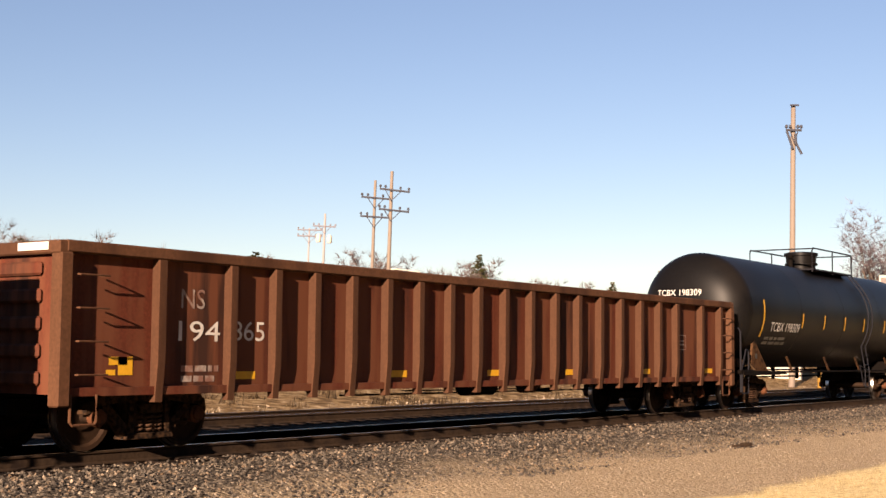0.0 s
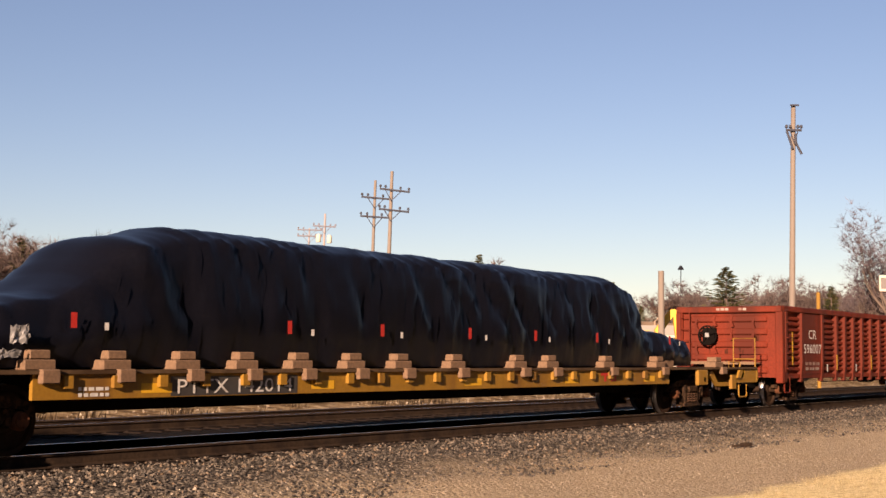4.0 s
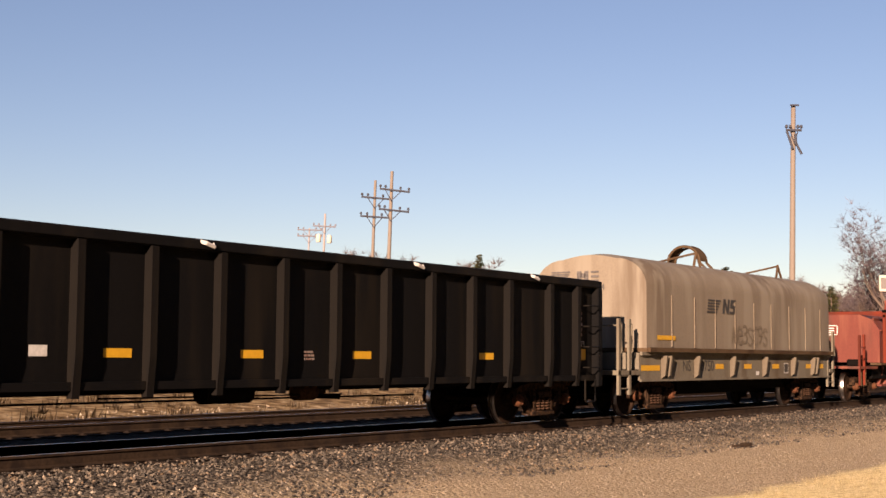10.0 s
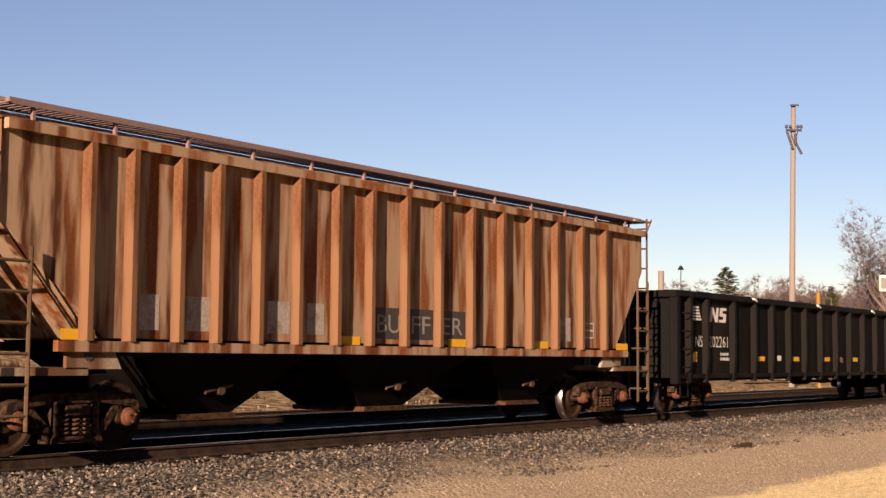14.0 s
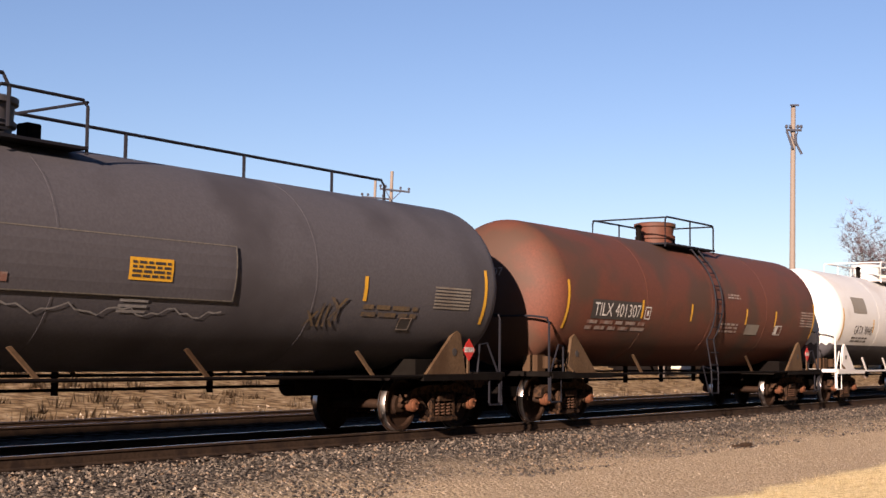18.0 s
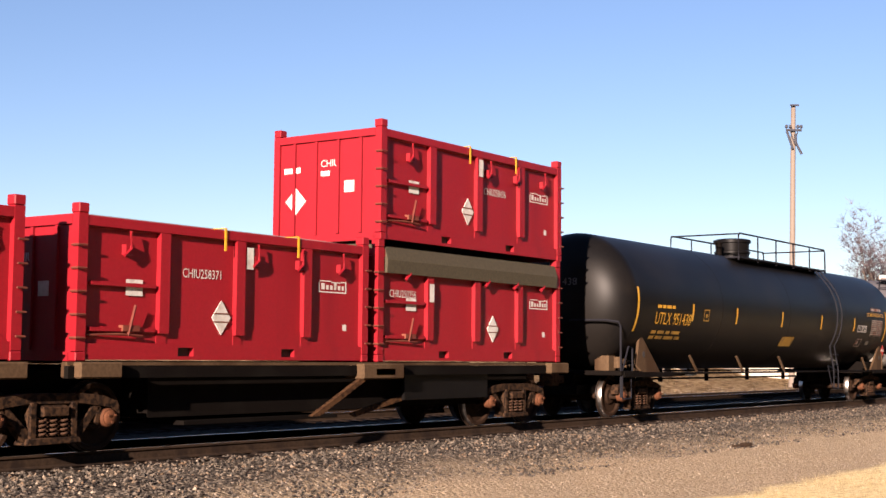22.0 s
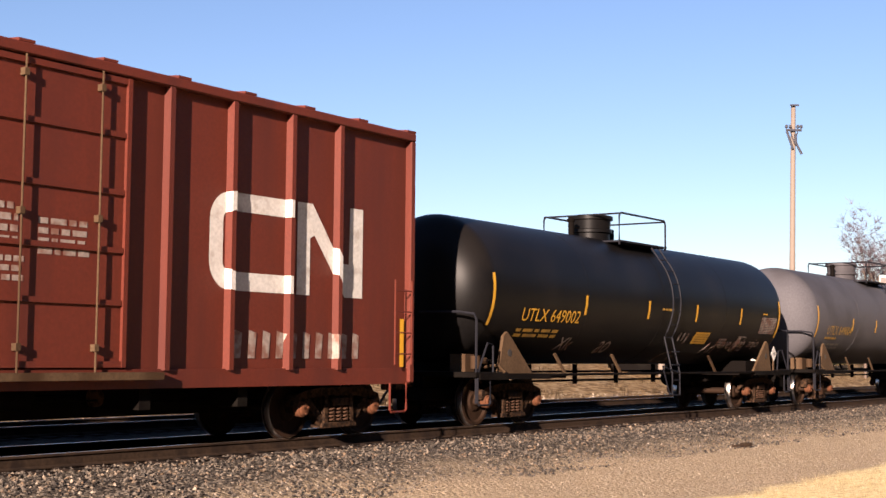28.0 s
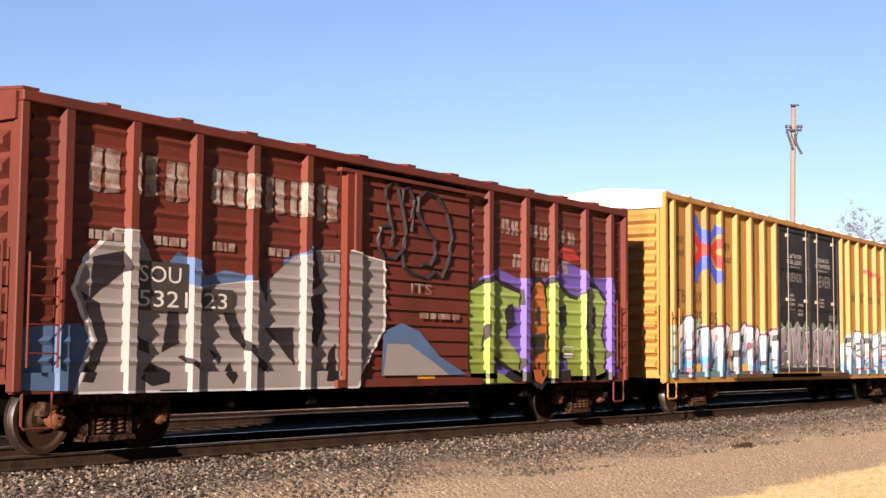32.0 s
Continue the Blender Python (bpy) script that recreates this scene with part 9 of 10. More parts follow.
def boxcar(label, place, half, eave, bottom, trucks, ribs, side_mat, body_mat, end_mat, door, door_mat, rib_shape=0.12, rib_w=0.12, panel=-1.42, roof_mat="car_grey", peak=0.12, end_rows=12, side_alt=None, split=0.0):
    car = car_base("boxcar", label, place, trucks, half - 0.1)
    y = abs(panel)
    for q in (-1, 1):
        d0, d1 = door
        for a, b, mm in ((-half + 0.05, d0, side_mat), (d1, half - 0.05, side_alt or side_mat)):
            side = boxes("side_wall", [(a, b, *sorted((q * y, q * (y - 0.05))), bottom, eave - 0.1)], M[mm], car)
            a1, b1 = q * (y + 0.002), q * (y + rib_shape)
            for x in ribs:
                if not a < x < b:
                    continue
                r = bmesh.new()
                prism(r, [(x - rib_w / 2, a1), (x - rib_w * 0.36, b1), (x + rib_w * 0.36, b1), (x + rib_w / 2, a1)], "z", bottom + 0.02, eave - 0.14)
                part("side_post", r, M[mm], side)
        boxes("side_plate", [(-half, half, *sorted((q * (y - 0.04), q * (y + rib_shape + 0.01))), eave - 0.14, eave)], M[body_mat], car, bevel=0.015)
        boxes("side_sill", [(-half + 0.02, half - 0.02, *sorted((q * (y + 0.003), q * (y + 0.06))), bottom - 0.22, bottom + 0.04)], M[side_mat], car)
        for s in (-1, 1):
            boxes("corner_post", [(*sorted((s * (half - 0.12), s * (half + 0.01))), *sorted((q * (y - 0.03), q * (y + rib_shape))), bottom - 0.2, eave - 0.14)], M[body_mat], car, bevel=0.015)
            ladder(car, *sorted((s * (half - 0.14), s * (half - 0.6))), q * (y + rib_shape + 0.05), bottom + 0.1, bottom + 1.5, 4, body_mat, 0.015)
            stirrup(car, s * (half - 0.38), q * (y + 0.08), 0.38, bottom - 0.2, 0.45, body_mat)
    for s in (-1, 1):
        e = boxes("end_wall", [(*sorted((s * (half - 0.02), s * (half - 0.07))), -y + 0.05, y - 0.05, bottom - 0.1, eave)], M[end_mat], car)
        hh = (eave - bottom - 0.5) / end_rows
        for k in range(end_rows):
            z = bottom + 0.05 + hh * k
            bm2 = bmesh.new()
            prism(bm2, [(s * (half - 0.018), z + hh * 0.1), (s * (half + 0.09), z + hh * 0.35), (s * (half + 0.09), z + hh * 0.6), (s * (half - 0.018), z + hh * 0.9)], "y", -y + 0.12, y - 0.12)
            part("end_corrugation", bm2, M[end_mat], e)
        boxes("end_chord", [(*sorted((s * (half - 0.02), s * (half + 0.05))), -y - 0.05, y + 0.05, eave - 0.36, eave - 0.02)], M["ghost_white" if roof_mat == "box_red" else roof_mat], car)
        end_ladder(car, s * (half + 0.12), -y + 0.02, -y + 0.42, bottom, bottom + 1.6, 5, end_mat, 0.015)
    bm = bmesh.new()
    prism(bm, [(-y - rib_shape + 0.01, eave + 0.002), (0, eave + peak), (y + rib_shape - 0.01, eave + 0.002), (y + rib_shape - 0.01, eave - 0.03), (-y - rib_shape + 0.01, eave - 0.03)], "x", -half + 0.01, half - 0.01)
    roof = part("roof", bm, M[roof_mat], car)
    nseam = int(half * 2 / 1.25)
    for k in range(nseam + 1):
        x = -half + 0.12 + (2 * half - 0.24) * k / nseam
        bm = bmesh.new()
        prism(bm, [(-y - rib_shape, eave + 0.004), (0, eave + peak + 0.005), (y + rib_shape, eave + 0.004), (y + rib_shape, eave + 0.04), (0, eave + peak + 0.05), (-y - rib_shape, eave + 0.04)], "x", x - 0.12, x + 0.12)
        part("roof_seam", bm, M[roof_mat], roof)
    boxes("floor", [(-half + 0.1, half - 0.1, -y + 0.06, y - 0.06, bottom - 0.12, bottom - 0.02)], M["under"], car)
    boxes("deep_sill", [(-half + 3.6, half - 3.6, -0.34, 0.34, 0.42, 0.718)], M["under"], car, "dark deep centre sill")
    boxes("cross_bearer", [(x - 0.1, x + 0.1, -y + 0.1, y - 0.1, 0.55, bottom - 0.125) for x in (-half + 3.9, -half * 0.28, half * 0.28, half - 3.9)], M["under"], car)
    brake_gear(car, 0.5)
    return car


def plug_door(car, x0, x1, z0, z1, y, mat, bars_mat, rods, hbars=(0.28, 0.55, 0.8)):
    """Sliding plug door with locking rods, cross bars, handles and its tracks."""
    for q in (-1, 1):
        d = boxes("door", [(x0, x1, *sorted((q * (y + 0.02), q * (y - 0.04))), z0, z1)], M[mat], car, "flat sliding plug door")
        boxes("door_edge", [(x0, x0 + 0.07, *sorted((q * (y + 0.021), q * (y + 0.07))), z0, z1), (x1 - 0.07, x1, *sorted((q * (y + 0.021), q * (y + 0.07))), z0, z1), (x0 + 0.07, x1 - 0.07, *sorted((q * (y + 0.021), q * (y + 0.06))), z1 - 0.08, z1), (x0 + 0.07, x1 - 0.07, *sorted((q * (y + 0.021), q * (y + 0.06))), z0, z0 + 0.08)], M[mat], d)
        for k in hbars:
            z = z0 + (z1 - z0) * k
            boxes("cross_bar", [(x0 + 0.08, x1 - 0.08, *sorted((q * (y + 0.021), q * (y + 0.055))), z - 0.035, z + 0.035)], M[mat], d)
        for x in rods:
            bm = bmesh.new()
            tube(bm, [(x, q * (y + 0.09), z0 - 0.1), (x, q * (y + 0.09), z1 + 0.02)], 0.014, 6)
            for z in (z0 + 0.25, z0 + (z1 - z0) * 0.5, z1 - 0.2):
                box(bm, x - 0.035, x + 0.035, *sorted((q * (y + 0.022), q * (y + 0.11))), z - 0.045, z + 0.045)
            part("locking_rod", bm, M[bars_mat], d)
    boxes("door_track", [(x0 - 3.2, x1 + 0.6, -y - 0.16, -y - 0.07, z0 - 0.16, z0 - 0.06)], M["tan_edge"], car)


CNR = [-7.38, -6.25, -5.06, -3.83, -2.70, 2.43, 3.66, 4.93, 6.07]
b19 = boxcar("dark red boxcar with white lettering and silver graffiti", -129.66, 8.03, 5.08, 1.06, (-135.86, -123.06), CNR, "box_red", "box_red", "box_red", (-1.95, 1.80), "box_red", roof_mat="box_red", end_rows=11)
plug_door(b19, -1.85, 1.72, 1.12, 4.92, 1.45, "box_red", "tan_edge", (-0.95, 0.0, 1.2), (0.22, 0.4, 0.6, 0.8))
NAME_BARS = {"C": [(0, 0, 0.28, 1), (0.28, 0, 1, 0.22), (0.28, 0.78, 1, 1)], "A": [(0, 0, 0.28, 1), (0.72, 0, 1, 1), (0.28, 0.78, 0.72, 1), (0.28, 0.3, 0.72, 0.5)], "N": [(0, 0, 0.28, 1), (0.72, 0, 1, 1), (0.28, 0.55, 0.5, 0.85), (0.5, 0.2, 0.72, 0.55)], "T": [(0, 0.78, 1, 1), (0.36, 0, 0.64, 0.78)], "I": [(0.2, 0, 0.8, 1)], "L": [(0, 0, 0.3, 1), (0.3, 0, 1, 0.22)], "D": [(0, 0, 0.28, 1), (0.28, 0, 0.8, 0.2), (0.28, 0.8, 0.8, 1), (0.74, 0.15, 1, 0.85)]}
for z, row in ((3.42, "CCN ADI CN"), (2.98, "NAT IDN AL")):
    for word, x0 in zip(row.split(), (-7.23, -6.02, -4.72)):
        x = x0
        for c in word:
            w = 0.14 if c == "I" else 0.27
            patch(b19, x, z, w, 0.30, "white", -1.42, "name_bar", rows=NAME_BARS[c])
            x += w + 0.055
patch(b19, -7.22, 2.33, 0.85, 0.36, "ghost_tan", -1.42, "paint_patch", off=0.004)
write(b19, "GTW", -7.15, 2.38, 0.25, "ghost_white", -1.42, 0.7)
CNS = rib_strips(-7.95, -2.05, CNR, 0.12, -1.42, 0.12)
SILVER = [[(-7.4, 0.86), (-7.3, 1.5), (-7.02, 1.8), (-7.0, 2.25), (-6.75, 2.1), (-6.5, 1.85), (-6.25, 1.5), (-6.0, 1.95), (-5.2, 1.92), (-5.1, 1.3), (-4.45, 1.8), (-3.9, 1.4), (-3.4, 1.65), (-2.85, 1.55), (-2.75, 1.05), (-2.3, 0.9), (-2.15, 0.86)]]
sprayed(b19, SILVER, "sp_silver", CNS, 0, (1.10, -1.48), "silver spray-painted letters")
sprayed(b19, [[(-6.75, 1.7), (-6.3, 1.46), (-6.42, 1.2), (-6.7, 1.5)], [(-5.95, 1.46), (-5.7, 1.27), (-5.77, 1.08), (-5.9, 1.13)], [(-5.42, 1.08), (-5.12, 1.2), (-5.45, 0.9), (-5.63, 0.9)], [(-4.5, 1.75), (-4.34, 1.53), (-4.38, 1.38), (-4.46, 1.38)], [(-4.7, 1.1), (-4.1, 1.04), (-4.24, 0.88), (-4.56, 0.88)], [(-3.55, 1.0), (-3.42, 1.07), (-3.05, 0.88), (-3.2, 0.88)], [(-5.92, 1.75), (-5.69, 1.52), (-5.62, 1.39), (-5.83, 1.56)], [(-7.0, 1.25), (-6.95, 1.0), (-6.75, 0.88), (-7.05, 0.88)], [(-6.25, 1.5), (-6.1, 1.35), (-6.15, 0.95), (-6.25, 1.1)], [(-5.2, 1.9), (-5.1, 1.85), (-5.0, 1.25), (-5.1, 1.3)], [(-3.9, 1.4), (-3.8, 1.3), (-3.75, 0.9), (-3.85, 0.95)], [(-2.9, 1.55), (-2.8, 1.5), (-2.68, 1.0), (-2.76, 1.05)], [(-7.3, 1.5), (-7.02, 1.8), (-7.08, 1.85), (-7.38, 1.5)], [(-6.0, 1.95), (-5.2, 1.92), (-5.2, 1.98), (-6.02, 2.02)], [(-4.45, 1.8), (-3.9, 1.4), (-3.85, 1.45), (-4.43, 1.88)]], "sp_dark", CNS, 1, (1.10, -1.48), "dark outlines of the letters")
sprayed(b19, [[(-4.54, 0.9), (-4.31, 0.98), (-4.18, 0.9)], [(-3.3, 1.15), (-3.0, 1.15), (-3.0, 1.05), (-3.3, 1.05)]], "sp_pink", CNS, 2, (1.10, -1.48))
sprayed(b19, [[(6.2 + 0.3 * i, 1.25), (6.35 + 0.3 * i, 1.25), (6.38 + 0.3 * i, 1.62), (6.22 + 0.3 * i, 1.66)] for i in range(-8, 2)], "faded_white", rib_strips(2.0, 7.95, CNR, 0.12, -1.42, 0.12), 1)
write(b19, "406", -6.0, 2.36, 0.27, "white", -1.42, 0.82)
write(b19, "373", -4.85, 2.38, 0.27, "white", -1.42, 0.8)
CNS2 = rib_strips(2.0, 7.95, CNR, 0.12, -1.42, 0.12)
arc = [i / 8 * math.pi / 2 for i in range(9)]
R0, R1, CX0, CX1, CZ0, CZ1, SW = 0.42, 0.16, 3.28, 4.95, 2.22, 3.64, 0.27
outer = [(CX0 + R0 - R0 * math.sin(a), CZ0 + R0 - R0 * math.cos(a)) for a in arc] + [(CX0 + R0 - R0 * math.cos(a), CZ1 - R0 + R0 * math.sin(a)) for a in arc]
inner = [(CX0 + R0 - (R0 - SW) * math.sin(a), CZ0 + R0 - (R0 - SW) * math.cos(a)) for a in arc] + [(CX0 + R0 - (R0 - SW) * math.cos(a), CZ1 - R0 + (R0 - SW) * math.sin(a)) for a in arc]
e = sprayed(b19, [[(CX1, CZ0)] + outer + [(CX1, CZ1), (CX1, CZ1 - SW)] + inner[::-1] + [(CX1, CZ0 + SW)]], "white", CNS2, 0, label="bold white rounded emblem")
e.name = "emblem"
e = sprayed(b19, [[(5.15, 2.22), (5.15, 3.64), (5.5, 3.64), (6.2, 2.75), (6.4, 2.75), (6.42, 3.66), (6.75, 3.66), (6.75, 2.22), (6.3, 2.22), (5.55, 3.15), (5.45, 3.1), (5.45, 2.22)]], "white", CNS2, 0)
e.name = "emblem"
patch(b19, -3.5, 2.28, 0.3, 0.32, "white", -1.42, "box_mark", rows=[(0, 0, 1, 0.06), (0, 0.94, 1, 1), (0, 0, 0.06, 1), (0.94, 0, 1, 1), (0.2, 0.6, 0.8, 0.75), (0.4, 0.2, 0.6, 0.5)])
for i, (x, z, w, h, n) in enumerate(((-7.1, 1.75, 0.7, 0.26, 2), (-5.9, 1.55, 0.25, 0.55, 5), (-4.9, 1.6, 0.4, 0.5, 4), (-3.6, 1.75, 0.3, 0.4, 4), (-0.75, 2.6, 0.75, 0.55, 4), (-1.6, 2.5, 0.35, 0.6, 5), (0.3, 2.5, 0.8, 0.5, 4), (-0.5, 2.15, 0.6, 0.35, 3), (-1.5, 1.85, 0.35, 0.3, 3))):
    bars(b19, x, z, w, h, n, "faded_white", -1.42 if abs(x) > 2 else -1.47, 70 + i)
for x, hh in ((-7.95, 0.95), (-4.98, 0.48), (-2.52, 0.4), (7.74, 0.8)):
    patch(b19, x, 1.12, 0.12, hh, "yellow", -1.435, off=0.02)
patch(b19, -7.05, 1.28, 0.55, 0.22, "yellow", -1.42)
end_marks(b19, -8.09, [(-1.1, -0.1, 4.76, 4.98), (0.4, 1.3, 4.76, 4.98)], "white", "end_marking")
end_marks(b19, -8.093, [(-1.05 + 0.17 * i, -0.95 + 0.17 * i, 4.80, 4.94) for i in range(5)], "box_red", "end_print")

TBR = [-9.06, -8.14, -7.24, -6.34, -5.35, -4.43, -3.54, -2.70, 2.72, 3.38, 4.28, 5.12, 6.01, 6.89, 7.76, 8.65]
b20 = boxcar("golden yellow boxcar with black doors and blue graffiti", -149.43, 9.55, 5.12, 0.95, (-156.23, -142.08), TBR, "golden", "golden", "golden", (-2.5, 2.45), "door_black", roof_mat="white_pipe", rib_w=0.16, end_rows=12)
plug_door(b20, -2.45, -0.08, 0.98, 4.92, 1.45, "door_black", "car_grey", (-1.85, -0.45), (0.45, 0.72))
plug_door(b20, -0.04, 2.40, 0.98, 4.92, 1.45, "door_black", "car_grey", (0.45, 1.85), (0.45, 0.72))
for s, x, z, w in (("CLOSE THIS DOOR", -1.75, 4.12, 1.1), ("BEFORE CLOSING", -1.75, 3.95, 1.08), ("MAIN DOOR", -1.55, 3.78, 0.75), ("CLOSE AND LOCK", 0.62, 4.14, 1.0), ("BOTH DOORS BEFORE", 0.52, 3.97, 1.2), ("MOVING CAR", 0.75, 3.80, 0.75)):
    write(b20, s, x, z, 0.115, "white", -1.47, w)
write(b20, "FRIENDS", -1.8, 3.46, 0.24, "ghost_grey", -1.47, 1.15, "graffiti")
write(b20, "4EVER", 0.55, 3.40, 0.34, "ghost_grey", -1.47, 1.2, "graffiti")
for i, (x, z, w, h, n) in enumerate(((-1.7, 2.65, 0.5, 0.5, 4), (-0.95, 2.5, 0.4, 0.4, 3), (0.8, 2.7, 0.4, 0.4, 4), (1.6, 2.45, 0.6, 0.16, 3))):
    bars(b20, x, z, w, h, n, "ghost_grey", -1.47, 90 + i)
for s, x, w in (("Rail", 3.64, 0.50), ("car", 4.54, 0.45), ("Pool", 5.38, 0.52), ("ing", 6.26, 0.42), ("Exp", 7.14, 0.5), ("erts", 8.0, 0.52)):
    write(b20, s, x, 3.10, 0.30, "black", -1.42, w)
TBS = rib_strips(-9.5, -2.55, TBR, 0.16, -1.42, 0.12)
TBS2 = rib_strips(2.5, 9.5, TBR, 0.16, -1.42, 0.12)
e = sprayed(b20, [[(-7.85, 4.72), (-7.72, 4.45), (-7.18, 3.98), (-7.72, 3.46), (-7.86, 3.2), (-7.55, 3.12), (-7.5, 3.3), (-6.95, 3.72), (-6.95, 4.22), (-7.5, 4.55), (-7.55, 4.75)], [(-6.48, 4.68), (-6.3, 4.42), (-6.62, 4.28), (-6.98, 3.97), (-6.62, 3.6), (-6.25, 3.4), (-6.42, 3.14), (-6.6, 3.25), (-7.05, 3.72), (-7.05, 4.2), (-6.6, 4.52)]], "blue", TBS, 0, label="crossed blue arrows")
for o in b20.children:
    if o.name.startswith("graffiti"):
        o.name = "emblem"
e = sprayed(b20, [[(-7.8, 4.38), (-7.8, 4.12), (-7.5, 3.96), (-7.78, 3.72), (-7.76, 3.45), (-7.12, 3.92), (-7.12, 4.0)], [(-6.2, 4.38), (-6.2, 4.14), (-6.5, 3.97), (-6.24, 3.68), (-6.24, 3.40), (-6.86, 3.93), (-6.86, 4.02)]], "red", TBS, 1, label="crossed red arrows")
for o in b20.children:
    if o.name.startswith("graffiti"):
        o.name = "emblem"
sprayed(b20, [[(5.0, 4.16), (6.25, 4.08), (6.25, 3.96), (5.0, 4.04)], [(5.45, 4.0), (5.62, 4.0), (5.62, 3.42), (5.45, 3.42)], [(6.0, 4.02), (6.16, 4.02), (6.85, 3.42), (6.68, 3.42)], [(6.66, 4.02), (6.85, 4.02), (6.16, 3.42), (5.98, 3.42)]], "red", TBS2, 0, label="red slanted emblem")
for o in b20.children:
    if o.name.startswith("graffiti"):
        o.name = "emblem"
rng = random.Random(77)
for rows_, x0, x1 in ((TBS, -9.3, -2.6), (TBS2, 2.6, 9.3)):
    top = []
    x = x1
    while x > x0:
        top.append((x, rng.uniform(1.85, 2.3)))
        x -= rng.uniform(0.15, 0.4)
    sprayed(b20, [[(x0 - 0.05, 0.86), (x1, 0.86)] + top + [(x0, 1.5)]], "sp_teal", rows_, 0, (0.99, -1.48), "pale teal spray cloud behind the letters")
    marks = [[], [], [], []]
    x = x0 + 0.35
    while x < x1 - 0.5:
        w = rng.uniform(0.6, 0.95)
        l = wild_letter(rng, x, x + w, rng.uniform(0.98, 1.1), rng.uniform(1.95, 2.22))
        marks[0].append(swell(l, 0.065))
        marks[1].append(l)
        for k in range(3):
            a, c, s = x + w * rng.uniform(0.1, 0.8), rng.uniform(1.1, 1.8), rng.uniform(0.08, 0.2)
            marks[2 if k else 3].append([(a, c), (a + s, c + 0.3 * s), (a + 1.2 * s, c + 1.3 * s), (a + 0.2 * s, c + s)])
        for k in range(2):
            a, c = x + w * rng.uniform(0.0, 0.9), rng.uniform(1.0, 1.85)
            marks[2].append([(a, c), (a + 0.025, c), (a + 0.14, c + 0.32), (a + 0.115, c + 0.32)])
        for k in range(9):
            a, c, r_ = x + w * (rng.uniform(-0.05, 0.08) if k < 6 else rng.uniform(0.1, 0.9)), 1.0 + 0.15 * k if k < 6 else rng.uniform(1.0, 1.5), rng.uniform(0.025, 0.06)
            marks[3].append([(a + r_ * math.cos(j * math.pi / 4), c + r_ * math.sin(j * math.pi / 4)) for j in range(8)])
        x += w * rng.uniform(0.80, 0.95)
    sprayed(b20, marks[0], "sp_plum", rows_, 1, (0.99, -1.48), "plum outlines of the letters")
    sprayed(b20, marks[1], "sp_sky", rows_, 2, (0.99, -1.48), "white and blue sprayed letters")
    sprayed(b20, marks[3], "sp_pink", rows_, 3, (0.99, -1.48))
    sprayed(b20, marks[2], "sp_dark", rows_, 4, (0.99, -1.48))
DR = [(-2.45, -0.08, -1.49, -1.49), (-0.04, 2.40, -1.49, -1.49)]
sprayed(b20, [[(-2.5, 1.0), (2.4, 1.0)] + [(2.4 - 0.2 * k, 2.28 + 0.12 * math.sin(k * 1.9)) for k in range(25)]], "sp_green_grey", DR, 0, label="grey-green spray cloud on the doors")
marks = [[], [], [], []]
for x in (-2.42, -1.45, -0.75, 0.1, 0.95, 1.7):
    l = wild_letter(rng, x, x + 0.78, 1.12, rng.uniform(2.05, 2.2))
    marks[0].append(swell(l, 0.07))
    marks[1].append(swell(l, 0.04))
    marks[2].append(l)
    for k in range(7):
        a, c, s = x + rng.uniform(0, 0.7), rng.uniform(1.1, 2.0), rng.uniform(0.05, 0.14)
        marks[3].append([(a, c), (a + s, c + 0.1 * s), (a + 1.1 * s, c + s), (a + 0.1 * s, c + 1.2 * s)])
sprayed(b20, marks[0], "sp_dark", DR, 1)
sprayed(b20, marks[1], "sp_white", DR, 2)
sprayed(b20, marks[2], "sp_lilac", DR, 3, label="pale lilac sprayed letters")
sprayed(b20, marks[3][::2], "sp_dark", DR, 4)
sprayed(b20, marks[3][1::4], "sp_pink", DR, 5)
write(b20, "next", -8.85, 4.02, 0.18, "dark_brown", -1.42, 0.5)
write(b20, "load", -8.85, 3.72, 0.18, "dark_brown", -1.42, 0.5)
write(b20, "any", -6.05, 4.02, 0.18, "dark_brown", -1.42, 0.45)
write(b20, "road", -6.08, 3.72, 0.18, "dark_brown", -1.42, 0.52)
for s, x, w in (("TB", -8.75, 0.5), ("OX", -7.85, 0.55)):
    write(b20, s, x, 2.62, 0.30, "dark_brown", -1.42, w)
for s, x, w in (("66", -8.72, 0.45), ("35", -7.75, 0.45), ("05", -6.85, 0.45)):
    write(b20, s, x, 2.14, 0.30, "dark_brown", -1.42, w)
for x in (-8.9, -5.7, -3.4, 2.55, 3.0, 5.6, 8.9):
    patch(b20, x, 1.05, 0.12, 0.6, "yellow", -1.43)
for x in (-7.9, -4.9, 4.9, 7.9):
    patch(b20, x, 0.98, 0.45, 0.2, "yellow", -1.43, off=0.01)
patch(b20, 7.0, 1.4, 0.45, 0.32, "black", -1.42, "chart", off=0.008, rows=[(0, 0, 0.45, 1), (0.52, 0, 1, 1)])

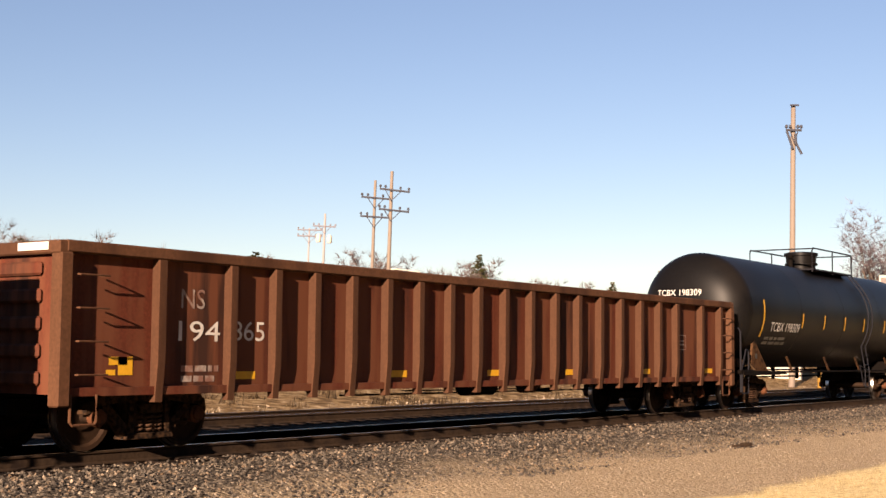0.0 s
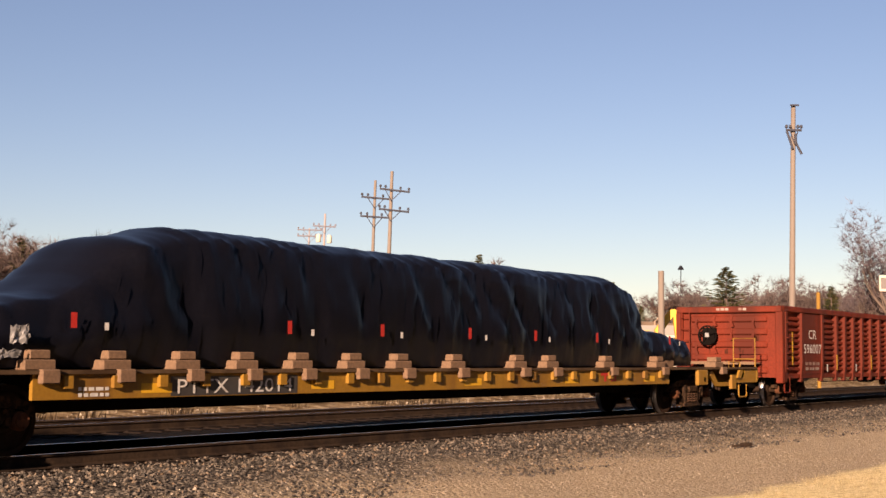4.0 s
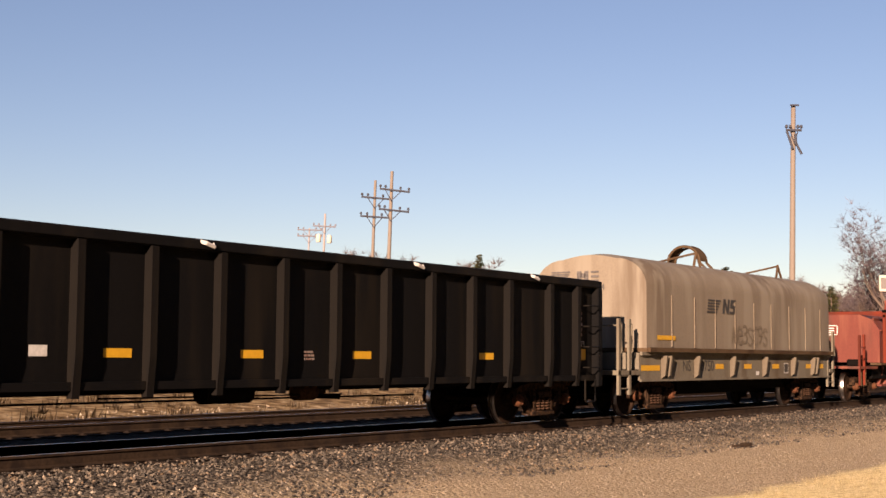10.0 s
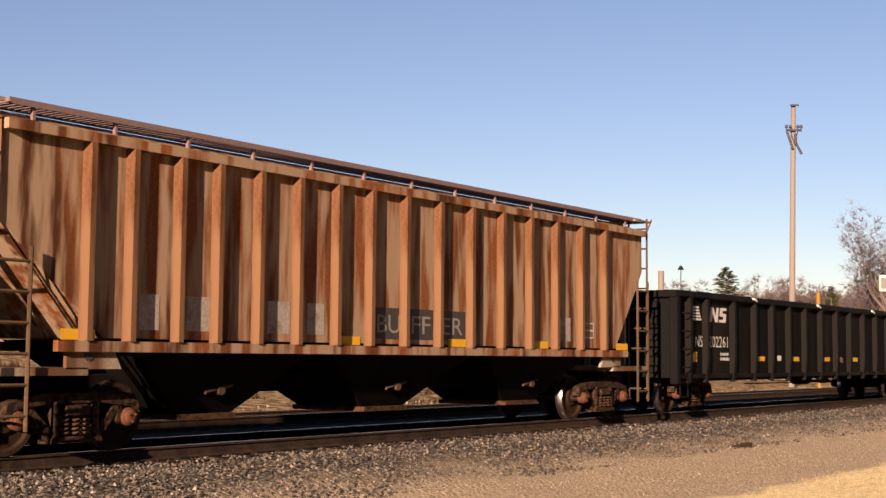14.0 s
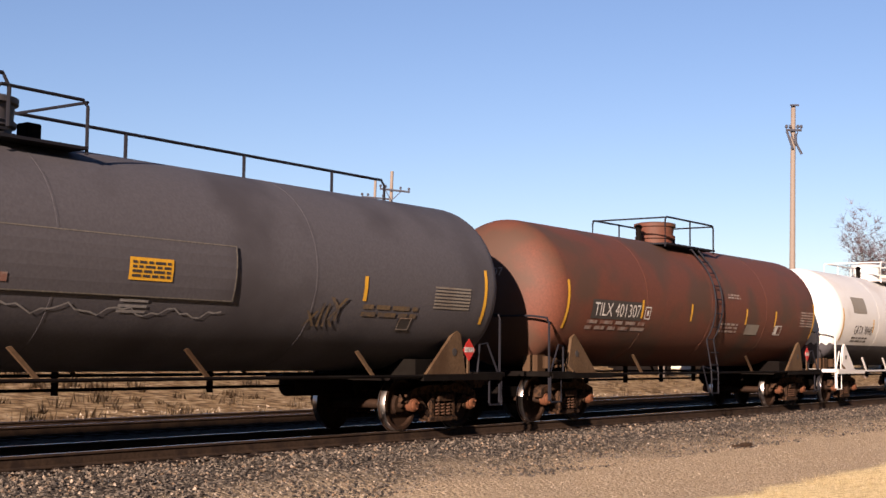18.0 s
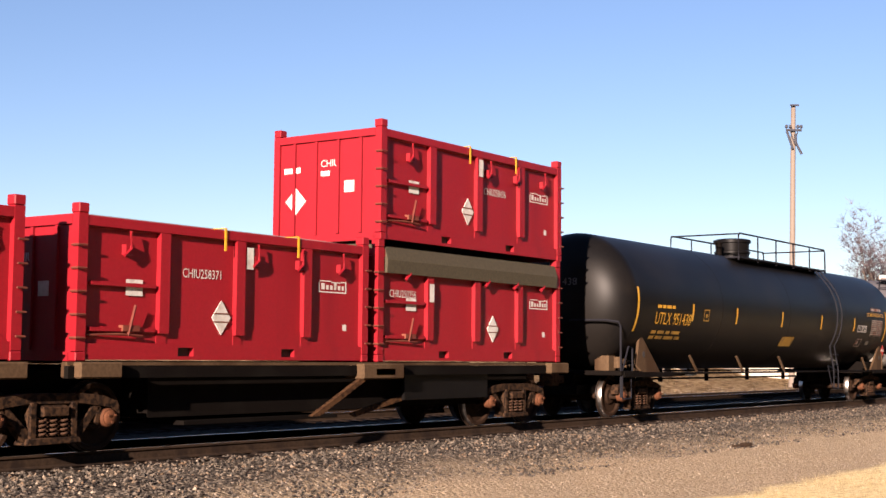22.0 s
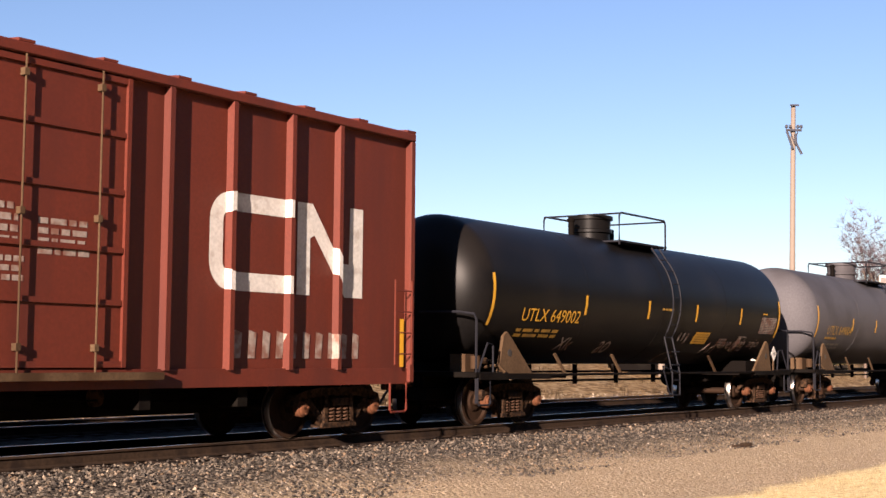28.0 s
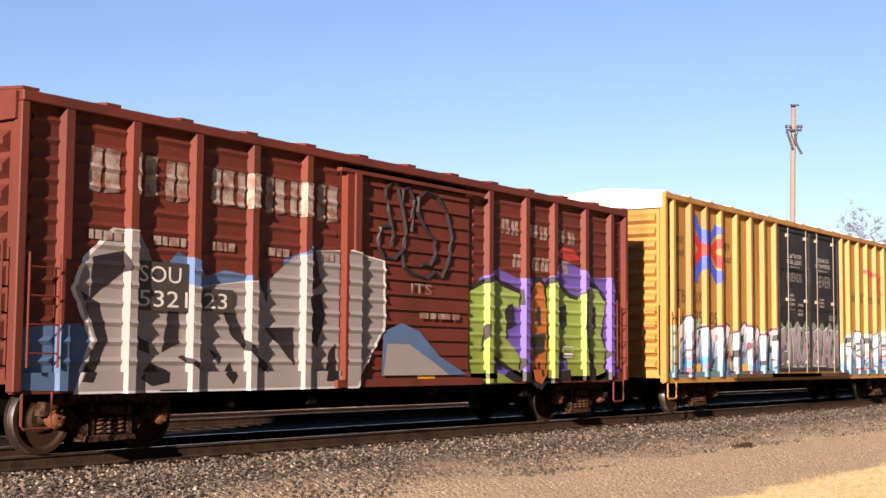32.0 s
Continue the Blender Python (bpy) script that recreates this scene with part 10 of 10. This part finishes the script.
SOR = [-7.21, -6.11, -4.96, -3.80, -2.61, 2.5, 3.79, 4.86, 6.13, 7.24]
b21 = boxcar("weathered red boxcar with faded lettering and large graffiti", -168.8, 7.95, 4.50, 1.02, (-174.85, -162.2), SOR, "sou_red", "sou_red", "sou_red", (-1.7, 1.88), "sou_red", roof_mat="sou_red", rib_w=0.18, end_rows=9, side_alt="sou_red")
for q in (-1, 1):
    d = boxes("door", [(-1.55, 1.86, *sorted((q * 1.47, q * 1.40)), 0.95, 4.20)], M["sou_red"], b21, "ribbed sliding door")
    for k in range(13):
        z = 1.1 + 3.0 * k / 12
        boxes("door_rib", [(-1.48, 1.80, *sorted((q * 1.471, q * 1.51)), z - 0.03, z + 0.03)], M["sou_red"], d)
    boxes("door_frame", [(-1.72, -1.57, *sorted((q * 1.43, q * 1.56)), 0.9, 4.25), (-1.55, -1.40, *sorted((q * 1.472, q * 1.60)), 0.95, 4.22)], M["sou_red"], b21)
    boxes("door_track", [(-1.9, 2.2, *sorted((q * 1.44, q * 1.56)), 0.80, 0.92), (-1.9, 2.2, *sorted((q * 1.48, q * 1.58)), 4.21, 4.27)], M["sou_red"], b21)
RIDGES = [1.2 + 0.25 * k for k in range(13)]
for z in RIDGES:
    for a, b in list(zip([-7.8] + SOR[:5], SOR[:5] + [-1.75])) + list(zip([1.95] + SOR[5:], SOR[5:] + [7.8])):
        bm = bmesh.new()
        prism(bm, [(-1.421, z - 0.055), (-1.447, z), (-1.421, z + 0.055)], "x", a + 0.09, b - 0.09)
        part("side_rib", bm, M["sou_red"], b21)
BLOCK = [[(0.0, 0.03), (0.04, 1.0), (0.42, 0.97), (0.40, 0.55), (0.36, 0.0)], [(0.50, 0.0), (0.52, 0.42), (0.50, 1.0), (1.0, 0.98), (0.97, 0.62), (1.0, 0.05)]]
SOW = rib_strips(-7.9, -1.75, SOR, 0.18, -1.421, 0.124) + rib_strips(1.9, 7.85, SOR, 0.18, -1.421, 0.124)
for x, z, w, hh in ((-6.82, 3.38, 0.52, 0.58), (-6.1, 3.4, 0.45, 0.56), (-5.5, 3.38, 0.42, 0.56), (-4.62, 3.42, 0.45, 0.52), (-4.1, 3.42, 0.4, 0.52), (-3.5, 3.4, 0.42, 0.54), (-2.95, 3.4, 0.4, 0.54), (-2.33, 3.38, 0.5, 0.58),
                       (3.0, 3.62, 0.28, 0.28), (3.35, 3.61, 0.25, 0.28), (4.0, 3.62, 0.3, 0.26), (4.4, 3.6, 0.28, 0.26), (5.1, 3.6, 0.26, 0.26), (5.5, 3.58, 0.28, 0.26), (3.4, 3.0, 0.28, 0.26), (4.1, 2.98, 0.28, 0.26), (4.45, 2.98, 0.28, 0.26), (5.25, 2.98, 0.25, 0.26)):
    e = sprayed(b21, [[(x + w * a, z + hh * b) for a, b in p] for p in BLOCK], "faded_white", SOW, 1, ridges=RIDGES)
    e.name = "worn_marking"
for i, (x, w) in enumerate(((-6.8, 0.55), (-5.7, 0.6), (-4.6, 0.5), (-3.45, 0.55), (-2.3, 0.4))):
    bars(b21, x, 2.74, w, 0.2, 1, "faded_white", -1.42, 100 + i, 0.028)
for s, x, w in (("SO", -5.92, 0.42),):
    patch(b21, -6.0, 1.88, 0.95, 0.66, "black", -1.42, "lettering_ground", off=0.050)
    write(b21, "SOU", -5.95, 2.26, 0.22, "white", -1.42, 0.75, off=0.055)
    write(b21, "5321", -5.95, 1.93, 0.22, "white", -1.42, 0.88, off=0.055)
    patch(b21, -4.80, 1.90, 0.62, 0.32, "black", -1.42, "lettering_ground", off=0.050)
    write(b21, "23", -4.75, 1.94, 0.22, "white", -1.42, 0.45, off=0.055)
bm = bmesh.new()
for a in ([(-0.56, 3.43), (-0.8, 3.4), (-0.86, 3.1), (-0.7, 2.9), (-0.42, 2.89), (-0.15, 3.1), (-0.1, 3.4), (-0.2, 3.75), (-0.35, 4.12), (-0.5, 4.2), (-0.68, 4.05), (-0.6, 3.7), (-0.45, 3.3), (-0.5, 3.1)], [(-0.24, 3.85), (-0.2, 4.08), (-0.05, 4.15), (0.12, 3.95), (0.05, 3.4)], [(0.22, 3.75), (0.25, 4.0), (0.45, 4.12), (0.8, 4.08), (1.1, 3.8), (1.26, 3.4), (1.15, 2.95), (0.95, 2.65), (0.75, 2.75), (0.5, 2.62), (0.14, 2.67), (-0.15, 2.8), (-0.22, 3.0)], [(0.22, 3.75), (0.45, 3.5), (0.75, 3.3), (0.75, 3.05), (0.6, 2.85), (0.35, 2.85)]):
    tube(bm, [(x, -1.50, z) for x, z in a], 0.042, 4)
part("graffiti", bm, M["sp_dark"], b21, "black outline scrawl")
SOL = rib_strips(-7.9, -1.75, SOR, 0.18, -1.421, 0.124) + [(-1.72, -1.40, -1.605, -1.605), (-1.40, 1.86, -1.512, -1.512)]
SOG = rib_strips(1.9, 7.85, SOR, 0.18, -1.421, 0.124)
SS = (1.06, -1.48)
GREY = [(-6.95, 0.82), (-6.66, 1.48), (-6.98, 2.12), (-6.8, 2.52), (-6.34, 2.92), (-5.92, 2.9), (-5.7, 2.55), (-4.95, 2.22), (-4.0, 2.34), (-3.42, 2.4), (-2.9, 2.75), (-2.4, 2.9), (-1.72, 2.95), (-0.75, 2.85), (-0.72, 1.78), (-1.5, 0.82)]
sprayed(b21, [[(-7.85, 1.6), (-6.9, 1.68), (-6.6, 1.48), (-6.75, 0.82), (-7.85, 0.85)], [(-5.5, 2.4), (-5.25, 2.7), (-4.9, 2.6), (-4.7, 2.4), (-4.3, 2.5), (-3.85, 2.45), (-3.8, 2.2), (-5.0, 2.1)], [(-3.1, 2.72), (-2.7, 2.85), (-2.4, 3.08), (-2.4, 2.6), (-3.0, 2.4)]], "sp_blue", SOL, 0, SS, "dull blue spray beside the letters", RIDGES)
sprayed(b21, [swell(GREY, 0.07)], "sp_white", SOL, 1, SS, "white halo of the letters", RIDGES)
sprayed(b21, [GREY], "sp_grey", SOL, 2, SS, "large grey sprayed letters", RIDGES)
sprayed(b21, [[(-0.75, 0.98), (-0.7, 1.7), (-0.2, 1.85), (0.3, 1.72), (0.9, 1.3), (1.75, 0.98)]], "sp_blue", SOL, 1)
sprayed(b21, [[(-0.7, 0.98), (-0.6, 1.5), (0.0, 1.5), (0.6, 1.25), (1.2, 0.98)]], "sp_grey", SOL, 2)
sprayed(b21, [[(-6.72, 2.54), (-6.2, 2.65), (-6.15, 2.4), (-6.55, 2.14), (-6.75, 1.98)], [(-6.9, 2.1), (-6.6, 1.94), (-6.44, 1.49), (-6.7, 0.93), (-6.88, 0.94), (-6.62, 1.48)], [(-5.4, 1.88), (-5.2, 1.88), (-5.19, 1.45), (-5.5, 1.32)], [(-5.11, 1.29), (-4.82, 1.13), (-4.82, 1.05), (-5.2, 1.26)], [(-5.91, 0.98), (-5.7, 1.18), (-5.38, 1.08), (-5.4, 0.92), (-5.7, 0.87)], [(-4.34, 1.9), (-4.1, 1.89), (-3.86, 1.47), (-3.36, 1.13), (-3.45, 1.04), (-4.18, 1.58)], [(-4.62, 1.38), (-4.35, 1.27), (-4.43, 1.16)], [(-4.32, 1.02), (-4.2, 1.2), (-4.07, 0.99), (-4.16, 0.88)]], "sp_dark", SOL, 3, SS, "black outlines of the letters", RIDGES)
sprayed(b21, [[(-3.5, 1.7), (-2.85, 1.72), (-2.8, 1.13), (-3.05, 1.36)], [(-3.43, 2.05), (-3.42, 2.4), (-3.8, 2.68)], [(-2.6, 2.2), (-2.2, 2.25), (-2.1, 1.9), (-2.3, 1.4), (-2.45, 1.6)], [(-2.0, 1.35), (-1.85, 1.5), (-1.8, 0.9), (-2.1, 0.9)], [(-5.95, 1.55), (-5.75, 1.45), (-5.7, 1.3), (-5.9, 1.35)], [(-2.45, 2.9), (-2.35, 2.95), (-2.2, 2.4), (-2.4, 2.3)]], "sp_dark", SOL, 3, SS, "", RIDGES)
sprayed(b21, [[(1.92, 0.85), (1.92, 2.5), (2.3, 2.75), (2.9, 2.95), (3.6, 2.8), (4.7, 2.85), (5.3, 3.25), (5.9, 3.15), (6.5, 2.95), (7.2, 3.0), (7.55, 2.4), (7.6, 1.0), (7.0, 0.85)]], "sp_purple", SOG, 0, SS, "violet spray cloud behind the letters", RIDGES)
sprayed(b21, [[(4.9, 3.35), (5.3, 3.52), (5.7, 3.5), (6.05, 3.3), (5.5, 3.25)]], "sp_red", SOG, 1, None, "", RIDGES)
G1 = [(1.92, 2.47), (2.74, 2.75), (3.0, 2.62), (3.64, 2.51), (3.63, 2.23), (3.24, 2.29), (3.15, 1.66), (3.67, 1.32), (3.6, 1.0), (2.76, 1.32), (2.8, 0.9), (1.92, 0.9)]
G2 = [(4.64, 2.66), (4.85, 2.8), (5.24, 2.66), (5.55, 2.5), (5.88, 2.46), (6.1, 2.64), (6.06, 1.9), (6.2, 0.93), (5.55, 0.93), (5.42, 1.35), (5.2, 1.4), (5.0, 0.88), (4.64, 0.9), (4.74, 1.7)]
G3 = [(6.32, 2.2), (6.4, 2.78), (6.75, 2.7), (7.1, 2.45), (6.95, 2.0), (6.88, 1.75), (7.1, 1.45), (6.98, 1.0), (6.6, 0.92), (6.55, 1.35), (6.4, 1.42), (6.32, 0.95), (6.26, 1.6)]
GO = [(4.02, 2.2), (4.08, 2.5), (4.22, 2.72), (4.4, 2.78), (4.56, 2.66), (4.66, 2.2), (4.68, 1.5), (4.6, 0.95), (4.4, 0.78), (4.15, 0.85), (4.0, 1.3)]
sprayed(b21, [swell(g, 0.11) for g in (G1, G2, G3, GO)] + [[(2.9, 0.84), (3.2, 1.05), (4.3, 1.0), (5.6, 1.05), (6.2, 1.1), (7.2, 1.0), (7.2, 0.84)]], "sp_dark", SOG, 1, SS, "black outlines of the letters", RIDGES)
sprayed(b21, [GO], "sp_orange", SOG, 2, SS, "orange sprayed letter", RIDGES)
sprayed(b21, [G1, G2, G3, [(1.92, 0.82), (1.92, 1.0), (2.9, 1.0), (3.4, 0.82)]], "sp_green", SOG, 3, SS, "lime green sprayed letters", RIDGES)
sprayed(b21, [[(3.1, 2.2), (3.4, 2.32), (3.5, 1.9), (3.2, 1.8)], [(4.25, 2.25), (4.4, 2.3), (4.44, 1.95), (4.28, 1.9)], [(4.05, 1.72), (4.62, 1.78), (4.55, 1.4), (4.2, 1.32)], [(5.12, 2.28), (5.42, 2.36), (5.46, 1.98), (5.3, 1.84), (5.1, 1.96)], [(2.3, 1.4), (2.36, 1.4), (2.5, 1.9), (2.42, 1.9)], [(6.52, 2.3), (6.66, 2.36), (6.66, 1.95), (6.54, 1.85)], [(4.3, 1.2), (4.36, 1.22), (4.5, 0.95), (4.42, 0.92)]], "sp_dark", SOG, 4, SS, "", RIDGES)
patch(b21, 5.25, 1.3, 0.42, 0.22, "white", -1.445, "chart", off=0.024, rows=[(0, 0, 1, 0.08), (0, 0.92, 1, 1), (0, 0, 0.05, 1), (0.95, 0, 1, 1), (0.1, 0.2, 0.9, 0.4)])
write(b21, "ITS", 0.05, 2.35, 0.18, "faded_white", -1.48, 0.6, "graffiti", off=0.04)
bars(b21, 0.3, 1.92, 1.2, 0.16, 1, "faded_white", -1.48, 120, 0.04)
patch(b21, -5.55, 0.80, 0.5, 0.2, "yellow", -1.48, off=0.01)
for x in (-3.85, -2.2, 0.3):
    patch(b21, x, 0.86, 0.5, 0.12, "yellow", -1.48, off=0.01)


def motions():
    """The train rolls past; every wheel turns while its car is near."""
    times = [0.0, 2.0, 4.0, 6.0, 8.0, 10.0, 12.0, 14.0, 16.0, 18.0, 20.0, 22.0, 24.0, 26.0, 28.0, 30.0, 32.0]
    for ob, place in RIDES:
        z = ob.location.z
        walk(ob, [(t, pose(place + train_at(t), CENTRE, z)) for t in times])
    for w, place, a in ROLLING:
        rows = []
        for k in range(0, 961):
            t = k / 30.0
            x = place + train_at(t)
            if -4 < x < 75 or k in (0, 960):
                rows.append((t, pose(a, 0, WHEEL_R, 0, math.degrees(min(75.0, max(-4.0, x)) / WHEEL_R), 0)))
        walk(w, rows)


motions()
